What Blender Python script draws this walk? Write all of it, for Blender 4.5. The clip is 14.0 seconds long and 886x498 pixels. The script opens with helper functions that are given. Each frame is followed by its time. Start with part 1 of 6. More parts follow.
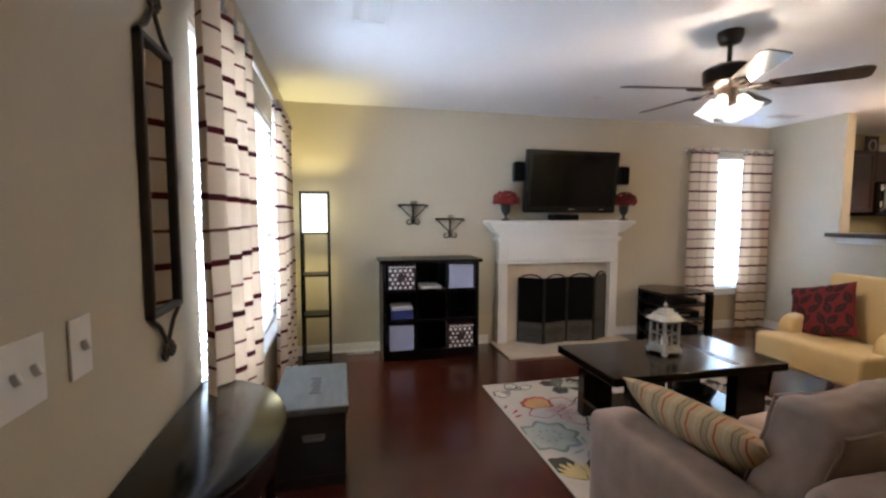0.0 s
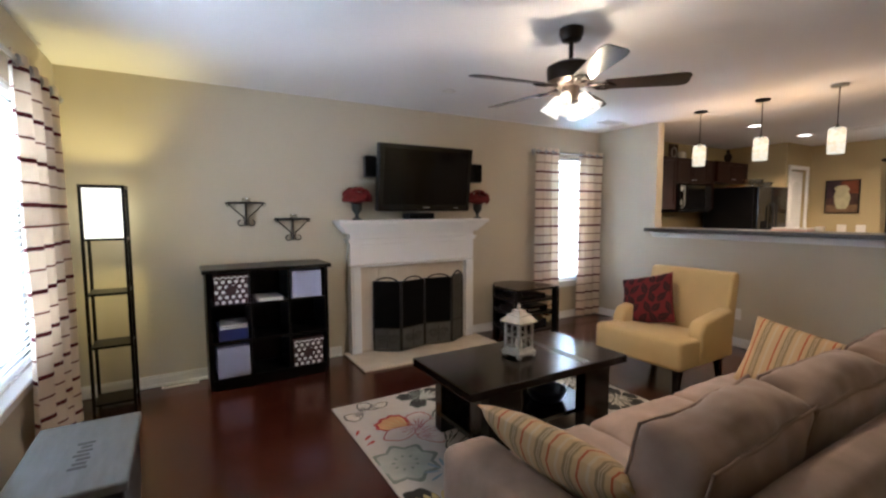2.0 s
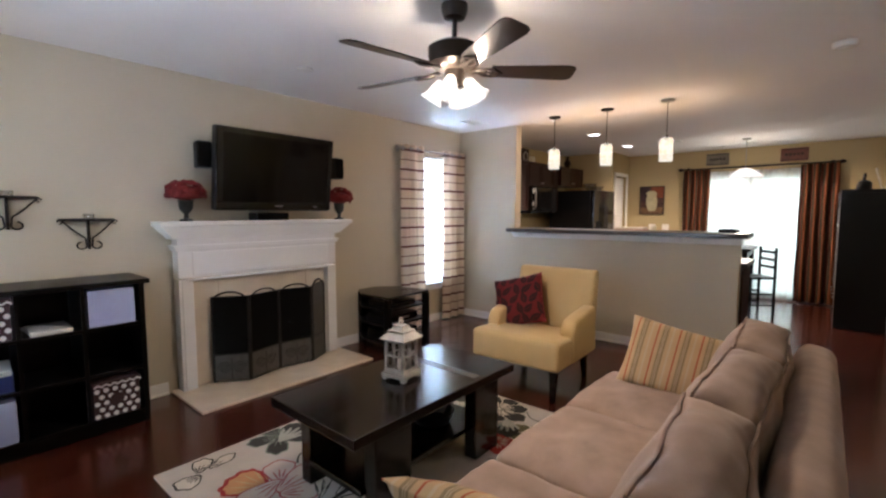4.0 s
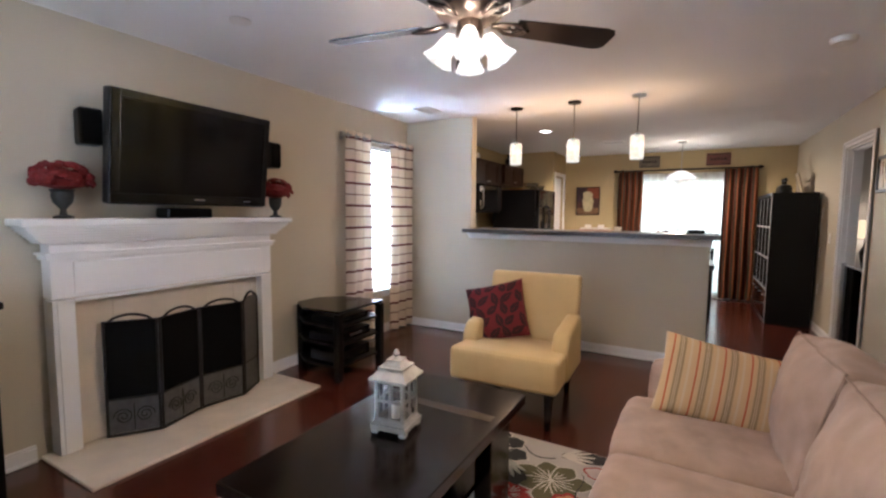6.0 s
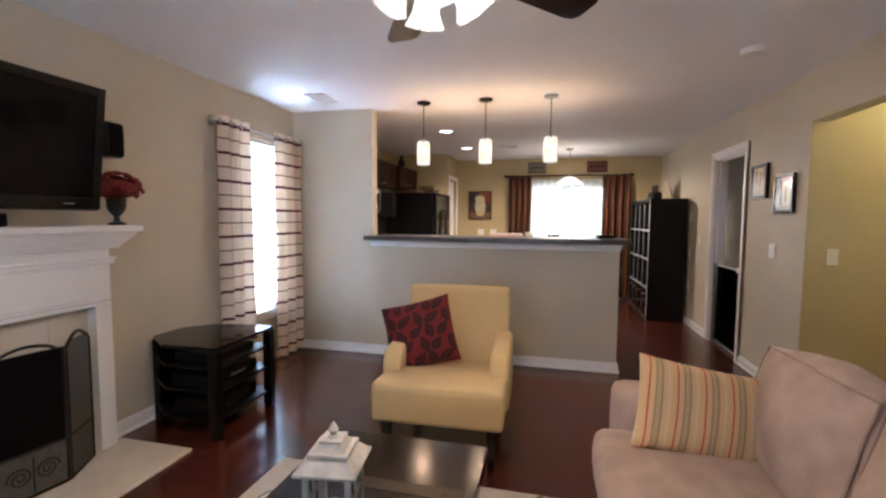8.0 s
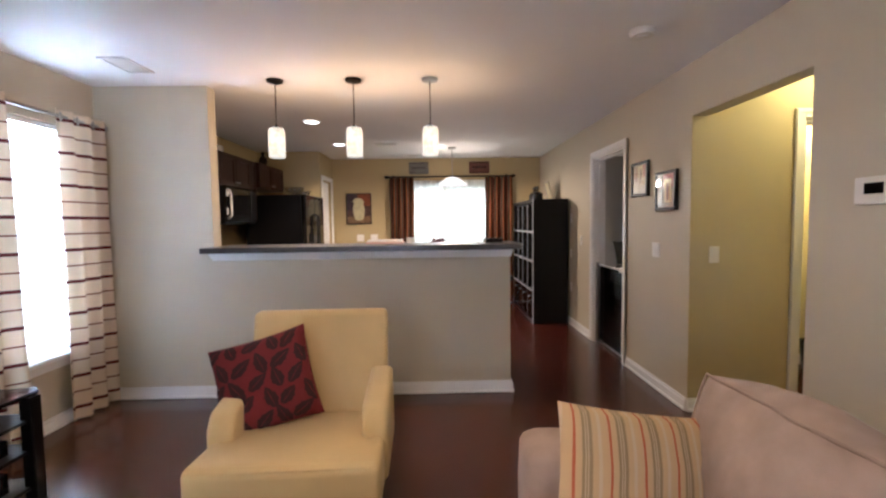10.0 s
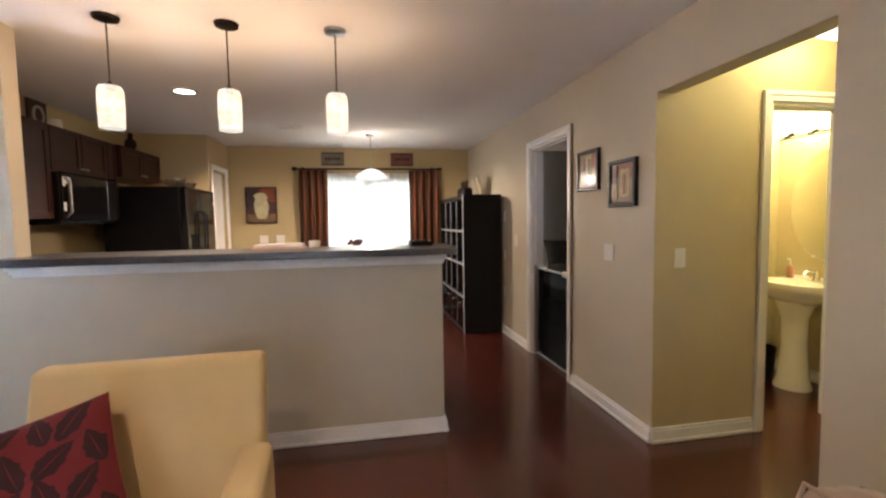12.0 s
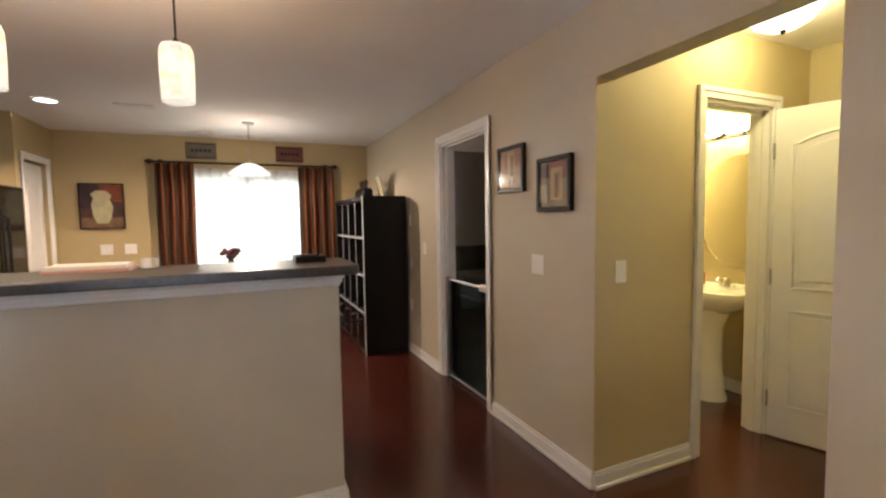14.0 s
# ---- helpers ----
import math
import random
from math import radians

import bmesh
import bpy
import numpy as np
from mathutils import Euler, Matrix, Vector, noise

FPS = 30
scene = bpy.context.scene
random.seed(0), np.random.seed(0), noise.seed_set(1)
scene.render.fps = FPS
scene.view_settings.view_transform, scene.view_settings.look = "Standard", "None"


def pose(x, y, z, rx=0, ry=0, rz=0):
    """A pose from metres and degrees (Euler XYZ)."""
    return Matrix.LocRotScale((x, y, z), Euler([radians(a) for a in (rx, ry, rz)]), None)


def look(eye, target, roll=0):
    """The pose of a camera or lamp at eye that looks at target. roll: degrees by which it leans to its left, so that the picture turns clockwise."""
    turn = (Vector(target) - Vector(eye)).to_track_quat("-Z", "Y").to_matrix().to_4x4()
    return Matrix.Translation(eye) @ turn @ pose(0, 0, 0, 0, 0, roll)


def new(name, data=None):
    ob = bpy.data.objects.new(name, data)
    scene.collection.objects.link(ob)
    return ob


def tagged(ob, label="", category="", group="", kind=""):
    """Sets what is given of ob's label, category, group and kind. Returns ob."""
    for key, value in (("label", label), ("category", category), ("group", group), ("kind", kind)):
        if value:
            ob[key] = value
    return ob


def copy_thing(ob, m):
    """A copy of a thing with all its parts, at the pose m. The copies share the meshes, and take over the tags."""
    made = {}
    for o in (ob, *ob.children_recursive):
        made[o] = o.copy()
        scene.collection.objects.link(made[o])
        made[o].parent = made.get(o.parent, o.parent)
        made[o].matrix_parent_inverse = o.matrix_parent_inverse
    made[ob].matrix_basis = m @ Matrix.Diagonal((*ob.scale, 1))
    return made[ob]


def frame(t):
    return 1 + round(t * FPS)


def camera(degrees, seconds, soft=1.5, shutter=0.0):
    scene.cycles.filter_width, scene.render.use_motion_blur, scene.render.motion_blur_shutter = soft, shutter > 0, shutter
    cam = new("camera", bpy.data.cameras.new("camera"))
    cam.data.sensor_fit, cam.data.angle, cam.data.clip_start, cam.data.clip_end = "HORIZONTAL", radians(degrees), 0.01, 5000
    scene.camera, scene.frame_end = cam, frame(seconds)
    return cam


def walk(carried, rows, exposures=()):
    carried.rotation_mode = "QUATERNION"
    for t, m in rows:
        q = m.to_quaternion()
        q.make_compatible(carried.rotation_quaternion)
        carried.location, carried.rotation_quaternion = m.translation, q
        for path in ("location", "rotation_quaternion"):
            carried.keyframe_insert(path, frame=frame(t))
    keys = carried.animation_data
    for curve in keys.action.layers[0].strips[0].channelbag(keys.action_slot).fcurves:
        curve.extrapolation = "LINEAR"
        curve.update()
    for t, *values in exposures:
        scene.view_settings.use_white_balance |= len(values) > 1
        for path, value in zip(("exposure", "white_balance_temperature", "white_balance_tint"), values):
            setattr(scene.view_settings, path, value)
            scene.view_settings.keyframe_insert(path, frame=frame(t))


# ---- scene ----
cam = camera(89.8, 14.0, soft=2.4)
PATH = [
    (0, (0.176, 0.222, 1.377), (0.629, 2.164, 1.225), 0.1),
    (0.5, (0.211, 0.336, 1.382), (0.804, 2.238, 1.221), 0.1),
    (1, (0.284, 0.403, 1.382), (0.998, 2.264, 1.216), 0.0),
    (1.5, (0.371, 0.441, 1.388), (1.213, 2.246, 1.223), -0.3),
    (2, (0.416, 0.532, 1.392), (1.428, 2.248, 1.227), -0.2),
    (2.5, (0.44, 0.622, 1.384), (1.629, 2.223, 1.231), -0.3),
    (3, (0.481, 0.696, 1.381), (1.812, 2.181, 1.228), -0.3),
    (5.5, (0.718, 1.474, 1.386), (2.401, 2.541, 1.221), 0.5),
    (6, (0.78, 1.635, 1.37), (2.517, 2.615, 1.208), 0.5),
    (6.5, (0.877, 1.78, 1.369), (2.665, 2.662, 1.211), 0.3),
    (7, (0.978, 1.924, 1.353), (2.822, 2.683, 1.205), 0.4),
    (7.5, (1.052, 2.045, 1.371), (2.951, 2.655, 1.223), 0.4),
    (8, (1.152, 2.1, 1.378), (3.091, 2.569, 1.238), 0.4),
    (8.5, (1.286, 2.124, 1.373), (3.256, 2.443, 1.253), 0.3),
    (9, (1.433, 2.123, 1.383), (3.422, 2.295, 1.265), 0.0),
    (11.5, (2.378, 2.034, 1.351), (4.356, 1.767, 1.223), -1.2),
    (12, (2.544, 2.021, 1.369), (4.505, 1.649, 1.236), -0.9),
    (12.5, (2.728, 1.967, 1.369), (4.666, 1.492, 1.231), -0.8),
    (13, (2.876, 1.926, 1.38), (4.788, 1.355, 1.237), -0.8),
    (13.5, (3.031, 1.922, 1.407), (4.906, 1.242, 1.267), -0.8),
    (14, (3.158, 1.9, 1.396), (4.984, 1.094, 1.266), -0.9),
]
walk(cam, [(t, look(eye, target, roll)) for t, eye, target, roll in PATH], [(0, 1.04, 5350, 12), (2.5, 0.90, 5400, 13), (5, 1.08, 5250, 16), (9, 1.12, 5200, 17), (14, 1.14, 5600, 15)])

# ---- world and exposure ----
world = bpy.data.worlds.new("world")
scene.world = world
world.use_nodes = True
wn = world.node_tree
sky = wn.nodes.new("ShaderNodeTexSky")
sky.sky_type, sky.sun_disc = "NISHITA", False
sky.sun_elevation, sky.sun_rotation = radians(48), radians(200)
wn.links.new(sky.outputs[0], wn.nodes["Background"].inputs[0])
wn.nodes["Background"].inputs[1].default_value = 0.125


def lamp(name, kind, loc, watts, colour, size=0.05, aim=None, spot=100):
    data = bpy.data.lights.new(name, kind)
    data.energy, data.color = watts, colour
    if kind == "AREA":
        data.size = size
    else:
        data.shadow_soft_size = size
    if kind == "SPOT":
        data.spot_size, data.spot_blend = radians(spot), 0.6
    ob = new(name, data)
    ob.matrix_world = look(loc, aim) if aim else pose(*loc)
    return ob


sun = lamp("sun", "SUN", (-4, 9, 12), 2.5, (1, 0.95, 0.86), aim=(-1.5, 3, 0))
sun.data.angle = radians(0.5)

WARM, YELLOW = (1.0, 0.72, 0.44), (1.0, 0.77, 0.27)
AMBER = (1.0, 0.60, 0.28)
FAN = Vector((2.405, 2.44, 2.44))
PENDANTS = [(5.19, 3.27), (5.19, 2.69), (5.19, 2.12)]
for i in range(4):
    a = radians(-65 + 90 * i)
    lamp("fan_bulb", "POINT", (FAN.x + 0.095 * math.cos(a), FAN.y + 0.095 * math.sin(a), 2.025), 13, WARM, 0.007)
for x, y in PENDANTS:
    lamp("pendant_bulb", "POINT", (x, y, 2.0), 12, AMBER, 0.025)
for x, y in ((6.535, 3.37), (7.895, 3.37)):
    lamp("can_bulb", "SPOT", (x, y, 2.42), 82, WARM, 0.05, (x, y, 0), 125)
lamp("floor_lamp_bulb", "POINT", (-0.035, 4.435, 1.42), 15, YELLOW, 0.05)
lamp("dining_bulb", "POINT", (8.27, 1.84, 1.895), 42, WARM, 0.04)
lamp("hall_bulb", "POINT", (4.55, -0.58, 2.36), 29, YELLOW, 0.06)
for y in (5.30, 5.50, 5.70):
    lamp("vanity_bulb", "POINT", (y, -1.465, 2.075), 18, YELLOW, 0.045)
lamp("bedroom_bulb", "POINT", (9.15, -0.47, 1.2), 4, WARM, 0.06)

# ---- materials ----


def ramp(nt, stops, fac, constant=False):
    n = nt.nodes.new("ShaderNodeValToRGB")
    n.color_ramp.interpolation = "CONSTANT" if constant else "LINEAR"
    el = n.color_ramp.elements
    while len(el) < len(stops):
        el.new(0.5)
    for e, (p, c) in zip(el, stops):
        e.position, e.color = p, (*c, 1)
    nt.links.new(fac, n.inputs[0])
    return n.outputs[0]


def math_node(nt, op, a, b=0.0):
    n = nt.nodes.new("ShaderNodeMath")
    n.operation = op
    for k, v in enumerate((a, b)):
        if isinstance(v, (int, float)):
            n.inputs[k].default_value = v
        else:
            nt.links.new(v, n.inputs[k])
    return n.outputs[0]


def mixed(nt, fac, a, b, blend="MIX"):
    n = nt.nodes.new("ShaderNodeMix")
    n.data_type, n.blend_type = "RGBA", blend
    for k, v in ((0, fac), (6, a), (7, b)):
        if isinstance(v, (int, float)):
            n.inputs[k].default_value = v
        elif isinstance(v, tuple):
            n.inputs[k].default_value = (*v, 1)
        else:
            nt.links.new(v, n.inputs[k])
    return n.outputs[2]


def tex_noise(nt, coord, scale, detail=3.0):
    n = nt.nodes.new("ShaderNodeTexNoise")
    n.inputs["Scale"].default_value, n.inputs["Detail"].default_value = scale, detail
    nt.links.new(coord, n.inputs["Vector"])
    return n.outputs[0]


def axis_of(nt, v, k):
    s = nt.nodes.new("ShaderNodeSeparateXYZ")
    nt.links.new(v, s.inputs[0])
    return s.outputs[k]


def coords(nt, stretch=(1, 1, 1), which="Object"):
    t = nt.nodes.new("ShaderNodeTexCoord")
    m = nt.nodes.new("ShaderNodeMapping")
    m.inputs["Scale"].default_value = stretch
    nt.links.new(t.outputs[which], m.inputs[0])
    return m.outputs[0]


def mat(name, colour, rough=0.5, metal=0.0, var=0.12, scale=4.0, fine=90.0, bump=0.12, coat=0.0,
        stretch=(1, 1, 1), sheen=0.0, depth=0.002, colour_fn=None, spec=0.5):
    m = bpy.data.materials.new(name)
    m.use_nodes = True
    nt = m.node_tree
    b = nt.nodes["Principled BSDF"]
    v = coords(nt, stretch)
    big, small = tex_noise(nt, v, scale), tex_noise(nt, v, fine, 2.0)
    base = colour_fn(nt, v) if colour_fn else colour
    dark = mixed(nt, 1.0, base, (1 - var,) * 3, "MULTIPLY")
    c = mixed(nt, ramp(nt, [(0.3, (0, 0, 0)), (0.7, (1, 1, 1))], big), dark, base)
    c = mixed(nt, math_node(nt, "MULTIPLY", small, var * 0.8), c, dark)
    nt.links.new(c, b.inputs["Base Color"])
    nt.links.new(math_node(nt, "ADD", math_node(nt, "MULTIPLY", big, 0.12), rough - 0.06), b.inputs["Roughness"])
    b.inputs["Metallic"].default_value = metal
    b.inputs["Specular IOR Level"].default_value = spec
    b.inputs["Coat Weight"].default_value = coat
    b.inputs["Coat Roughness"].default_value = 0.12
    b.inputs["Sheen Weight"].default_value = sheen
    if bump:
        n = nt.nodes.new("ShaderNodeBump")
        n.inputs["Strength"].default_value, n.inputs["Distance"].default_value = bump, depth
        nt.links.new(small, n.inputs["Height"])
        nt.links.new(n.outputs[0], b.inputs["Normal"])
    return m


def glow(name, colour, strength):
    m = bpy.data.materials.new(name)
    m.use_nodes = True
    nt = m.node_tree
    b = nt.nodes["Principled BSDF"]
    b.inputs["Base Color"].default_value = (*colour, 1)
    b.inputs["Emission Color"].default_value = (*colour, 1)
    n = tex_noise(nt, coords(nt), 9.0)
    nt.links.new(math_node(nt, "ADD", math_node(nt, "MULTIPLY", n, strength * 0.5), strength * 0.75), b.inputs["Emission Strength"])
    return m


def lit_shade(name, colour, strength, clear=0.3, spots=None, ribs=False, dim=0.006):
    """Frosted glass or paper round a bulb: passes light, and glows by itself a little."""
    m = bpy.data.materials.new(name)
    m.use_nodes = True
    nt = m.node_tree
    nt.nodes.remove(nt.nodes["Principled BSDF"])
    out = nt.nodes["Material Output"]
    tl, tr, em = (nt.nodes.new("ShaderNodeBsdf" + k) for k in ("Translucent", "Transparent", "Diffuse"))
    em = nt.nodes.new("ShaderNodeEmission")
    col = mixed(nt, ramp(nt, [(0.45, (0, 0, 0)), (0.62, (1, 1, 1))], tex_noise(nt, coords(nt), 22.0)), colour, spots or colour)
    nt.links.new(mixed(nt, 1.0, col, (dim,) * 3, "MULTIPLY"), tl.inputs[0])
    nt.links.new(col, em.inputs[0])
    em.inputs[1].default_value = strength
    a = nt.nodes.new("ShaderNodeAddShader")
    nt.links.new(tl.outputs[0], a.inputs[0])
    nt.links.new(em.outputs[0], a.inputs[1])
    mx = nt.nodes.new("ShaderNodeMixShader")
    mx.inputs[0].default_value = clear
    if ribs:
        v = coords(nt)
        ang = math_node(nt, "ARCTAN2", axis_of(nt, v, 1), axis_of(nt, v, 0))
        cb = nt.nodes.new("ShaderNodeCombineXYZ")
        nt.links.new(ang, cb.inputs[0])
        nt.links.new(math_node(nt, "MULTIPLY", axis_of(nt, v, 2), 7.0), cb.inputs[1])
        nt.links.new(ramp(nt, [(0.45, (0.03,) * 3), (0.55, (0.45,) * 3)], tex_noise(nt, cb.outputs[0], 3.4, 1.5)), mx.inputs[0])
    nt.links.new(a.outputs[0], mx.inputs[1])
    nt.links.new(tr.outputs[0], mx.inputs[2])
    nt.links.new(mx.outputs[0], out.inputs[0])
    return m


def glass(name, tint=(1, 1, 1), gloss=0.08):
    m = bpy.data.materials.new(name)
    m.use_nodes = True
    nt = m.node_tree
    nt.nodes.remove(nt.nodes["Principled BSDF"])
    tr, gl, mx = nt.nodes.new("ShaderNodeBsdfTransparent"), nt.nodes.new("ShaderNodeBsdfGlossy"), nt.nodes.new("ShaderNodeMixShader")
    tr.inputs[0].default_value = (*tint, 1)
    gl.inputs["Roughness"].default_value = 0.04
    mx.inputs[0].default_value = gloss
    nt.links.new(tr.outputs[0], mx.inputs[1])
    nt.links.new(gl.outputs[0], mx.inputs[2])
    nt.links.new(mx.outputs[0], nt.nodes["Material Output"].inputs[0])
    return m


def cloth(name, colour_fn, through_light=0.35, rough=0.9, bump=0.3, fine=400.0):
    """Woven cloth that lets some light through."""
    m = mat(name, (1, 1, 1), rough, var=0.1, fine=fine, bump=bump, colour_fn=colour_fn)
    nt = m.node_tree
    b, out = nt.nodes["Principled BSDF"], nt.nodes["Material Output"]
    tl, mx = nt.nodes.new("ShaderNodeBsdfTranslucent"), nt.nodes.new("ShaderNodeMixShader")
    nt.links.new(b.inputs["Base Color"].links[0].from_socket, tl.inputs[0])
    mx.inputs[0].default_value = through_light
    nt.links.new(b.outputs[0], mx.inputs[1])
    nt.links.new(tl.outputs[0], mx.inputs[2])
    nt.links.new(mx.outputs[0], out.inputs[0])
    return m


def curtain_colours(nt, v):
    z = axis_of(nt, v, 2)
    f = math_node(nt, "FRACT", math_node(nt, "DIVIDE", math_node(nt, "ADD", z, 0.1745), 0.222))
    ground, red, brown = (0.84, 0.735, 0.61), (0.12, 0.014, 0.018), (0.20, 0.065, 0.045)
    return ramp(nt, [(0, ground), (0.20, red), (0.30, ground), (0.73, brown), (0.775, ground)], f, True)


def stripe_colours(pitch, axis=0):
    def fn(nt, v):
        f = math_node(nt, "FRACT", math_node(nt, "DIVIDE", math_node(nt, "ADD", axis_of(nt, v, axis), 5.0), pitch))
        tan, rust, olive, cream = (0.56, 0.38, 0.19), (0.42, 0.10, 0.035), (0.30, 0.22, 0.11), (0.58, 0.44, 0.27)
        return ramp(nt, [(0, tan), (0.22, rust), (0.29, tan), (0.46, olive), (0.54, cream), (0.57, olive), (0.61, cream), (0.64, olive), (0.74, tan), (0.90, cream)], f, True)
    return fn


def drape_colours(nt, v):
    y = axis_of(nt, v, 1)
    f = math_node(nt, "FRACT", math_node(nt, "DIVIDE", math_node(nt, "ADD", y, 5.0), 0.21))
    return ramp(nt, [(0, (0.16, 0.045, 0.018)), (0.3, (0.06, 0.035, 0.02)), (0.5, (0.20, 0.06, 0.02)), (0.72, (0.05, 0.04, 0.02)), (0.9, (0.11, 0.03, 0.015))], f, True)


def wood_floor(nt, v):
    br = nt.nodes.new("ShaderNodeTexBrick")
    br.offset, br.inputs["Scale"].default_value = 0.37, 1.0
    br.inputs["Brick Width"].default_value, br.inputs["Row Height"].default_value = 0.95, 0.083
    br.inputs["Mortar Size"].default_value, br.inputs["Mortar Smooth"].default_value = 0.0012, 0.3
    br.inputs["Color1"].default_value, br.inputs["Color2"].default_value = (0.100, 0.023, 0.013, 1), (0.072, 0.016, 0.0095, 1)
    br.inputs["Mortar"].default_value = (0.018, 0.006, 0.005, 1)
    nt.links.new(v, br.inputs["Vector"])
    g = tex_noise(nt, coords(nt, (2.5, 45, 1)), 1.0, 4.0)
    return mixed(nt, math_node(nt, "MULTIPLY", g, 0.5), br.outputs[0], (0.034, 0.0085, 0.006))


WALL_PAINT = mat("beige wall paint", (0.55, 0.495, 0.378), 0.6, var=0.05, scale=1.3, fine=260, bump=0.12, depth=0.001)
HALL_PAINT = mat("ochre wall paint", (0.52, 0.44, 0.25), 0.6, var=0.05, scale=1.3, fine=260, bump=0.12, depth=0.001)
DINING_PAINT = mat("golden olive wall paint", (0.46, 0.37, 0.19), 0.6, var=0.05, scale=1.3, fine=260, bump=0.12, depth=0.001)
GREY_PAINT = mat("grey bedroom paint", (0.46, 0.45, 0.43), 0.6, var=0.05, scale=1.3, fine=260, bump=0.1, depth=0.001)
CEILING_PAINT = mat("white ceiling paint", (0.86, 0.85, 0.85), 0.8, var=0.05, scale=1.0, fine=180, bump=0.25, depth=0.002)
TRIM = mat("white gloss trim", (0.78, 0.78, 0.77), 0.38, var=0.03, scale=3, fine=60, bump=0.0)
FLOOR_WOOD = mat("cherry floor boards", (0.1, 0.02, 0.01), 0.24, var=0.25, scale=1.4, fine=60, bump=0.04, coat=0.35, depth=0.001, colour_fn=wood_floor)
ESPRESSO = mat("espresso stained wood", (0.008, 0.005, 0.0045), 0.17, var=0.3, scale=3, fine=50, bump=0.02, stretch=(1, 6, 1), spec=0.4)
BLACK_WOOD = mat("black painted wood", (0.004, 0.0035, 0.0035), 0.34, var=0.25, scale=3, fine=60, bump=0.04, spec=0.22)
BLACK_PLASTIC = mat("black plastic", (0.005, 0.005, 0.006), 0.32, var=0.15, bump=0.03, spec=0.25)
GLOSS_BLACK = mat("glossy black bezel", (0.006, 0.006, 0.007), 0.12, var=0.1, bump=0.0)
SCREEN = mat("dark screen glass", (0.005, 0.0045, 0.005), 0.1, var=0.1, bump=0.0, spec=0.25)
IRON = mat("dark wrought iron", (0.035, 0.030, 0.028), 0.45, metal=0.7, var=0.3, scale=20, fine=120, bump=0.3)
PEWTER = mat("antique pewter frame", (0.085, 0.07, 0.06), 0.4, metal=0.6, var=0.35, scale=14, fine=120, bump=0.1)
BRONZE = mat("oil rubbed bronze", (0.025, 0.018, 0.014), 0.35, metal=0.6, var=0.3, scale=10, fine=120, bump=0.1)
STEEL = mat("brushed steel", (0.45, 0.45, 0.45), 0.3, metal=1.0, var=0.1, scale=10, fine=200, bump=0.05)
CHROME = mat("polished chrome", (0.8, 0.8, 0.8), 0.1, metal=1.0, var=0.03, bump=0.0)
MIRROR = mat("mirror glass", (0.85, 0.86, 0.85), 0.06, metal=1.0, var=0.02, bump=0.0)
MARBLE = mat("cream marble", (0.70, 0.61, 0.48), 0.22, var=0.16, scale=5, fine=24, bump=0.02)
SOFA_CLOTH = mat("taupe microfibre", (0.42, 0.30, 0.23), 0.92, var=0.30, scale=9, fine=240, bump=0.3, sheen=0.12)
PIPING_CLOTH = mat("taupe piping cord", (0.33, 0.235, 0.18), 0.9, var=0.2, scale=9, fine=300, bump=0.3)
YELLOW_CLOTH = mat("yellow woven upholstery", (0.62, 0.45, 0.205), 0.9, var=0.08, scale=6, fine=420, bump=0.35, sheen=0.1)
RED_CLOTH = mat("crimson cotton cloth", (0.15, 0.008, 0.010), 0.85, var=0.2, fine=300, bump=0.25)
LEAF_PRINT = mat("black leaf print", (0.034, 0.005, 0.006), 0.85, var=0.3, scale=30, fine=300, bump=0.25)
STRIPED_CLOTH = mat("tan striped cloth", (0.5, 0.35, 0.2), 0.9, var=0.12, fine=380, bump=0.3, colour_fn=stripe_colours(0.103))
CURTAIN_CLOTH = cloth("cream curtain with red stripes", curtain_colours, 0.42)
DRAPE_CLOTH = cloth("rust and brown striped drape", drape_colours, 0.12)
SHEER_CLOTH = cloth("white sheer", lambda nt, v: mixed(nt, 0.0, (0.86, 0.87, 0.85), (0, 0, 0)), 0.6)
BLIND_WHITE = cloth("white blind slat", lambda nt, v: mixed(nt, 0.0, (0.82, 0.83, 0.84), (0, 0, 0)), 0.55, 0.5, 0.02)
PANE = glass("window glass")
DARK_GLASS = mat("black tinted glass", (0.004, 0.004, 0.005), 0.1, var=0.05, bump=0.0, spec=0.45)
LAMINATE = mat("charcoal speckled laminate", (0.085, 0.083, 0.085), 0.3, var=0.35, scale=60, fine=300, bump=0.03)
CABINET_WOOD = mat("dark cherry cabinet wood", (0.034, 0.012, 0.008), 0.35, var=0.3, scale=3, fine=50, bump=0.03, stretch=(6, 6, 1), spec=0.22)
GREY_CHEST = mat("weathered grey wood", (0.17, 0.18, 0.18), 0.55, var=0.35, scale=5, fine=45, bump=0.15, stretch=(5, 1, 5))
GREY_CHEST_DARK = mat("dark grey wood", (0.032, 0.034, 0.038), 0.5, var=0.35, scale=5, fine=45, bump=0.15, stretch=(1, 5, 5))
WHITE_DISTRESSED = mat("distressed white paint", (0.43, 0.41, 0.37), 0.6, var=0.4, scale=14, fine=70, bump=0.2)
CERAMIC = mat("white glazed ceramic", (0.80, 0.79, 0.75), 0.12, var=0.03, bump=0.0, coat=0.5)
SWITCH_WHITE = mat("white switch plastic", (0.78, 0.76, 0.72), 0.35, var=0.03, bump=0.0)
RED_FLOWER = mat("red silk petals", (0.20, 0.012, 0.012), 0.8, var=0.35, scale=30, fine=120, bump=0.2)
URN_METAL = mat("aged pewter", (0.05, 0.055, 0.055), 0.5, metal=0.5, var=0.4, scale=25, fine=100, bump=0.2)
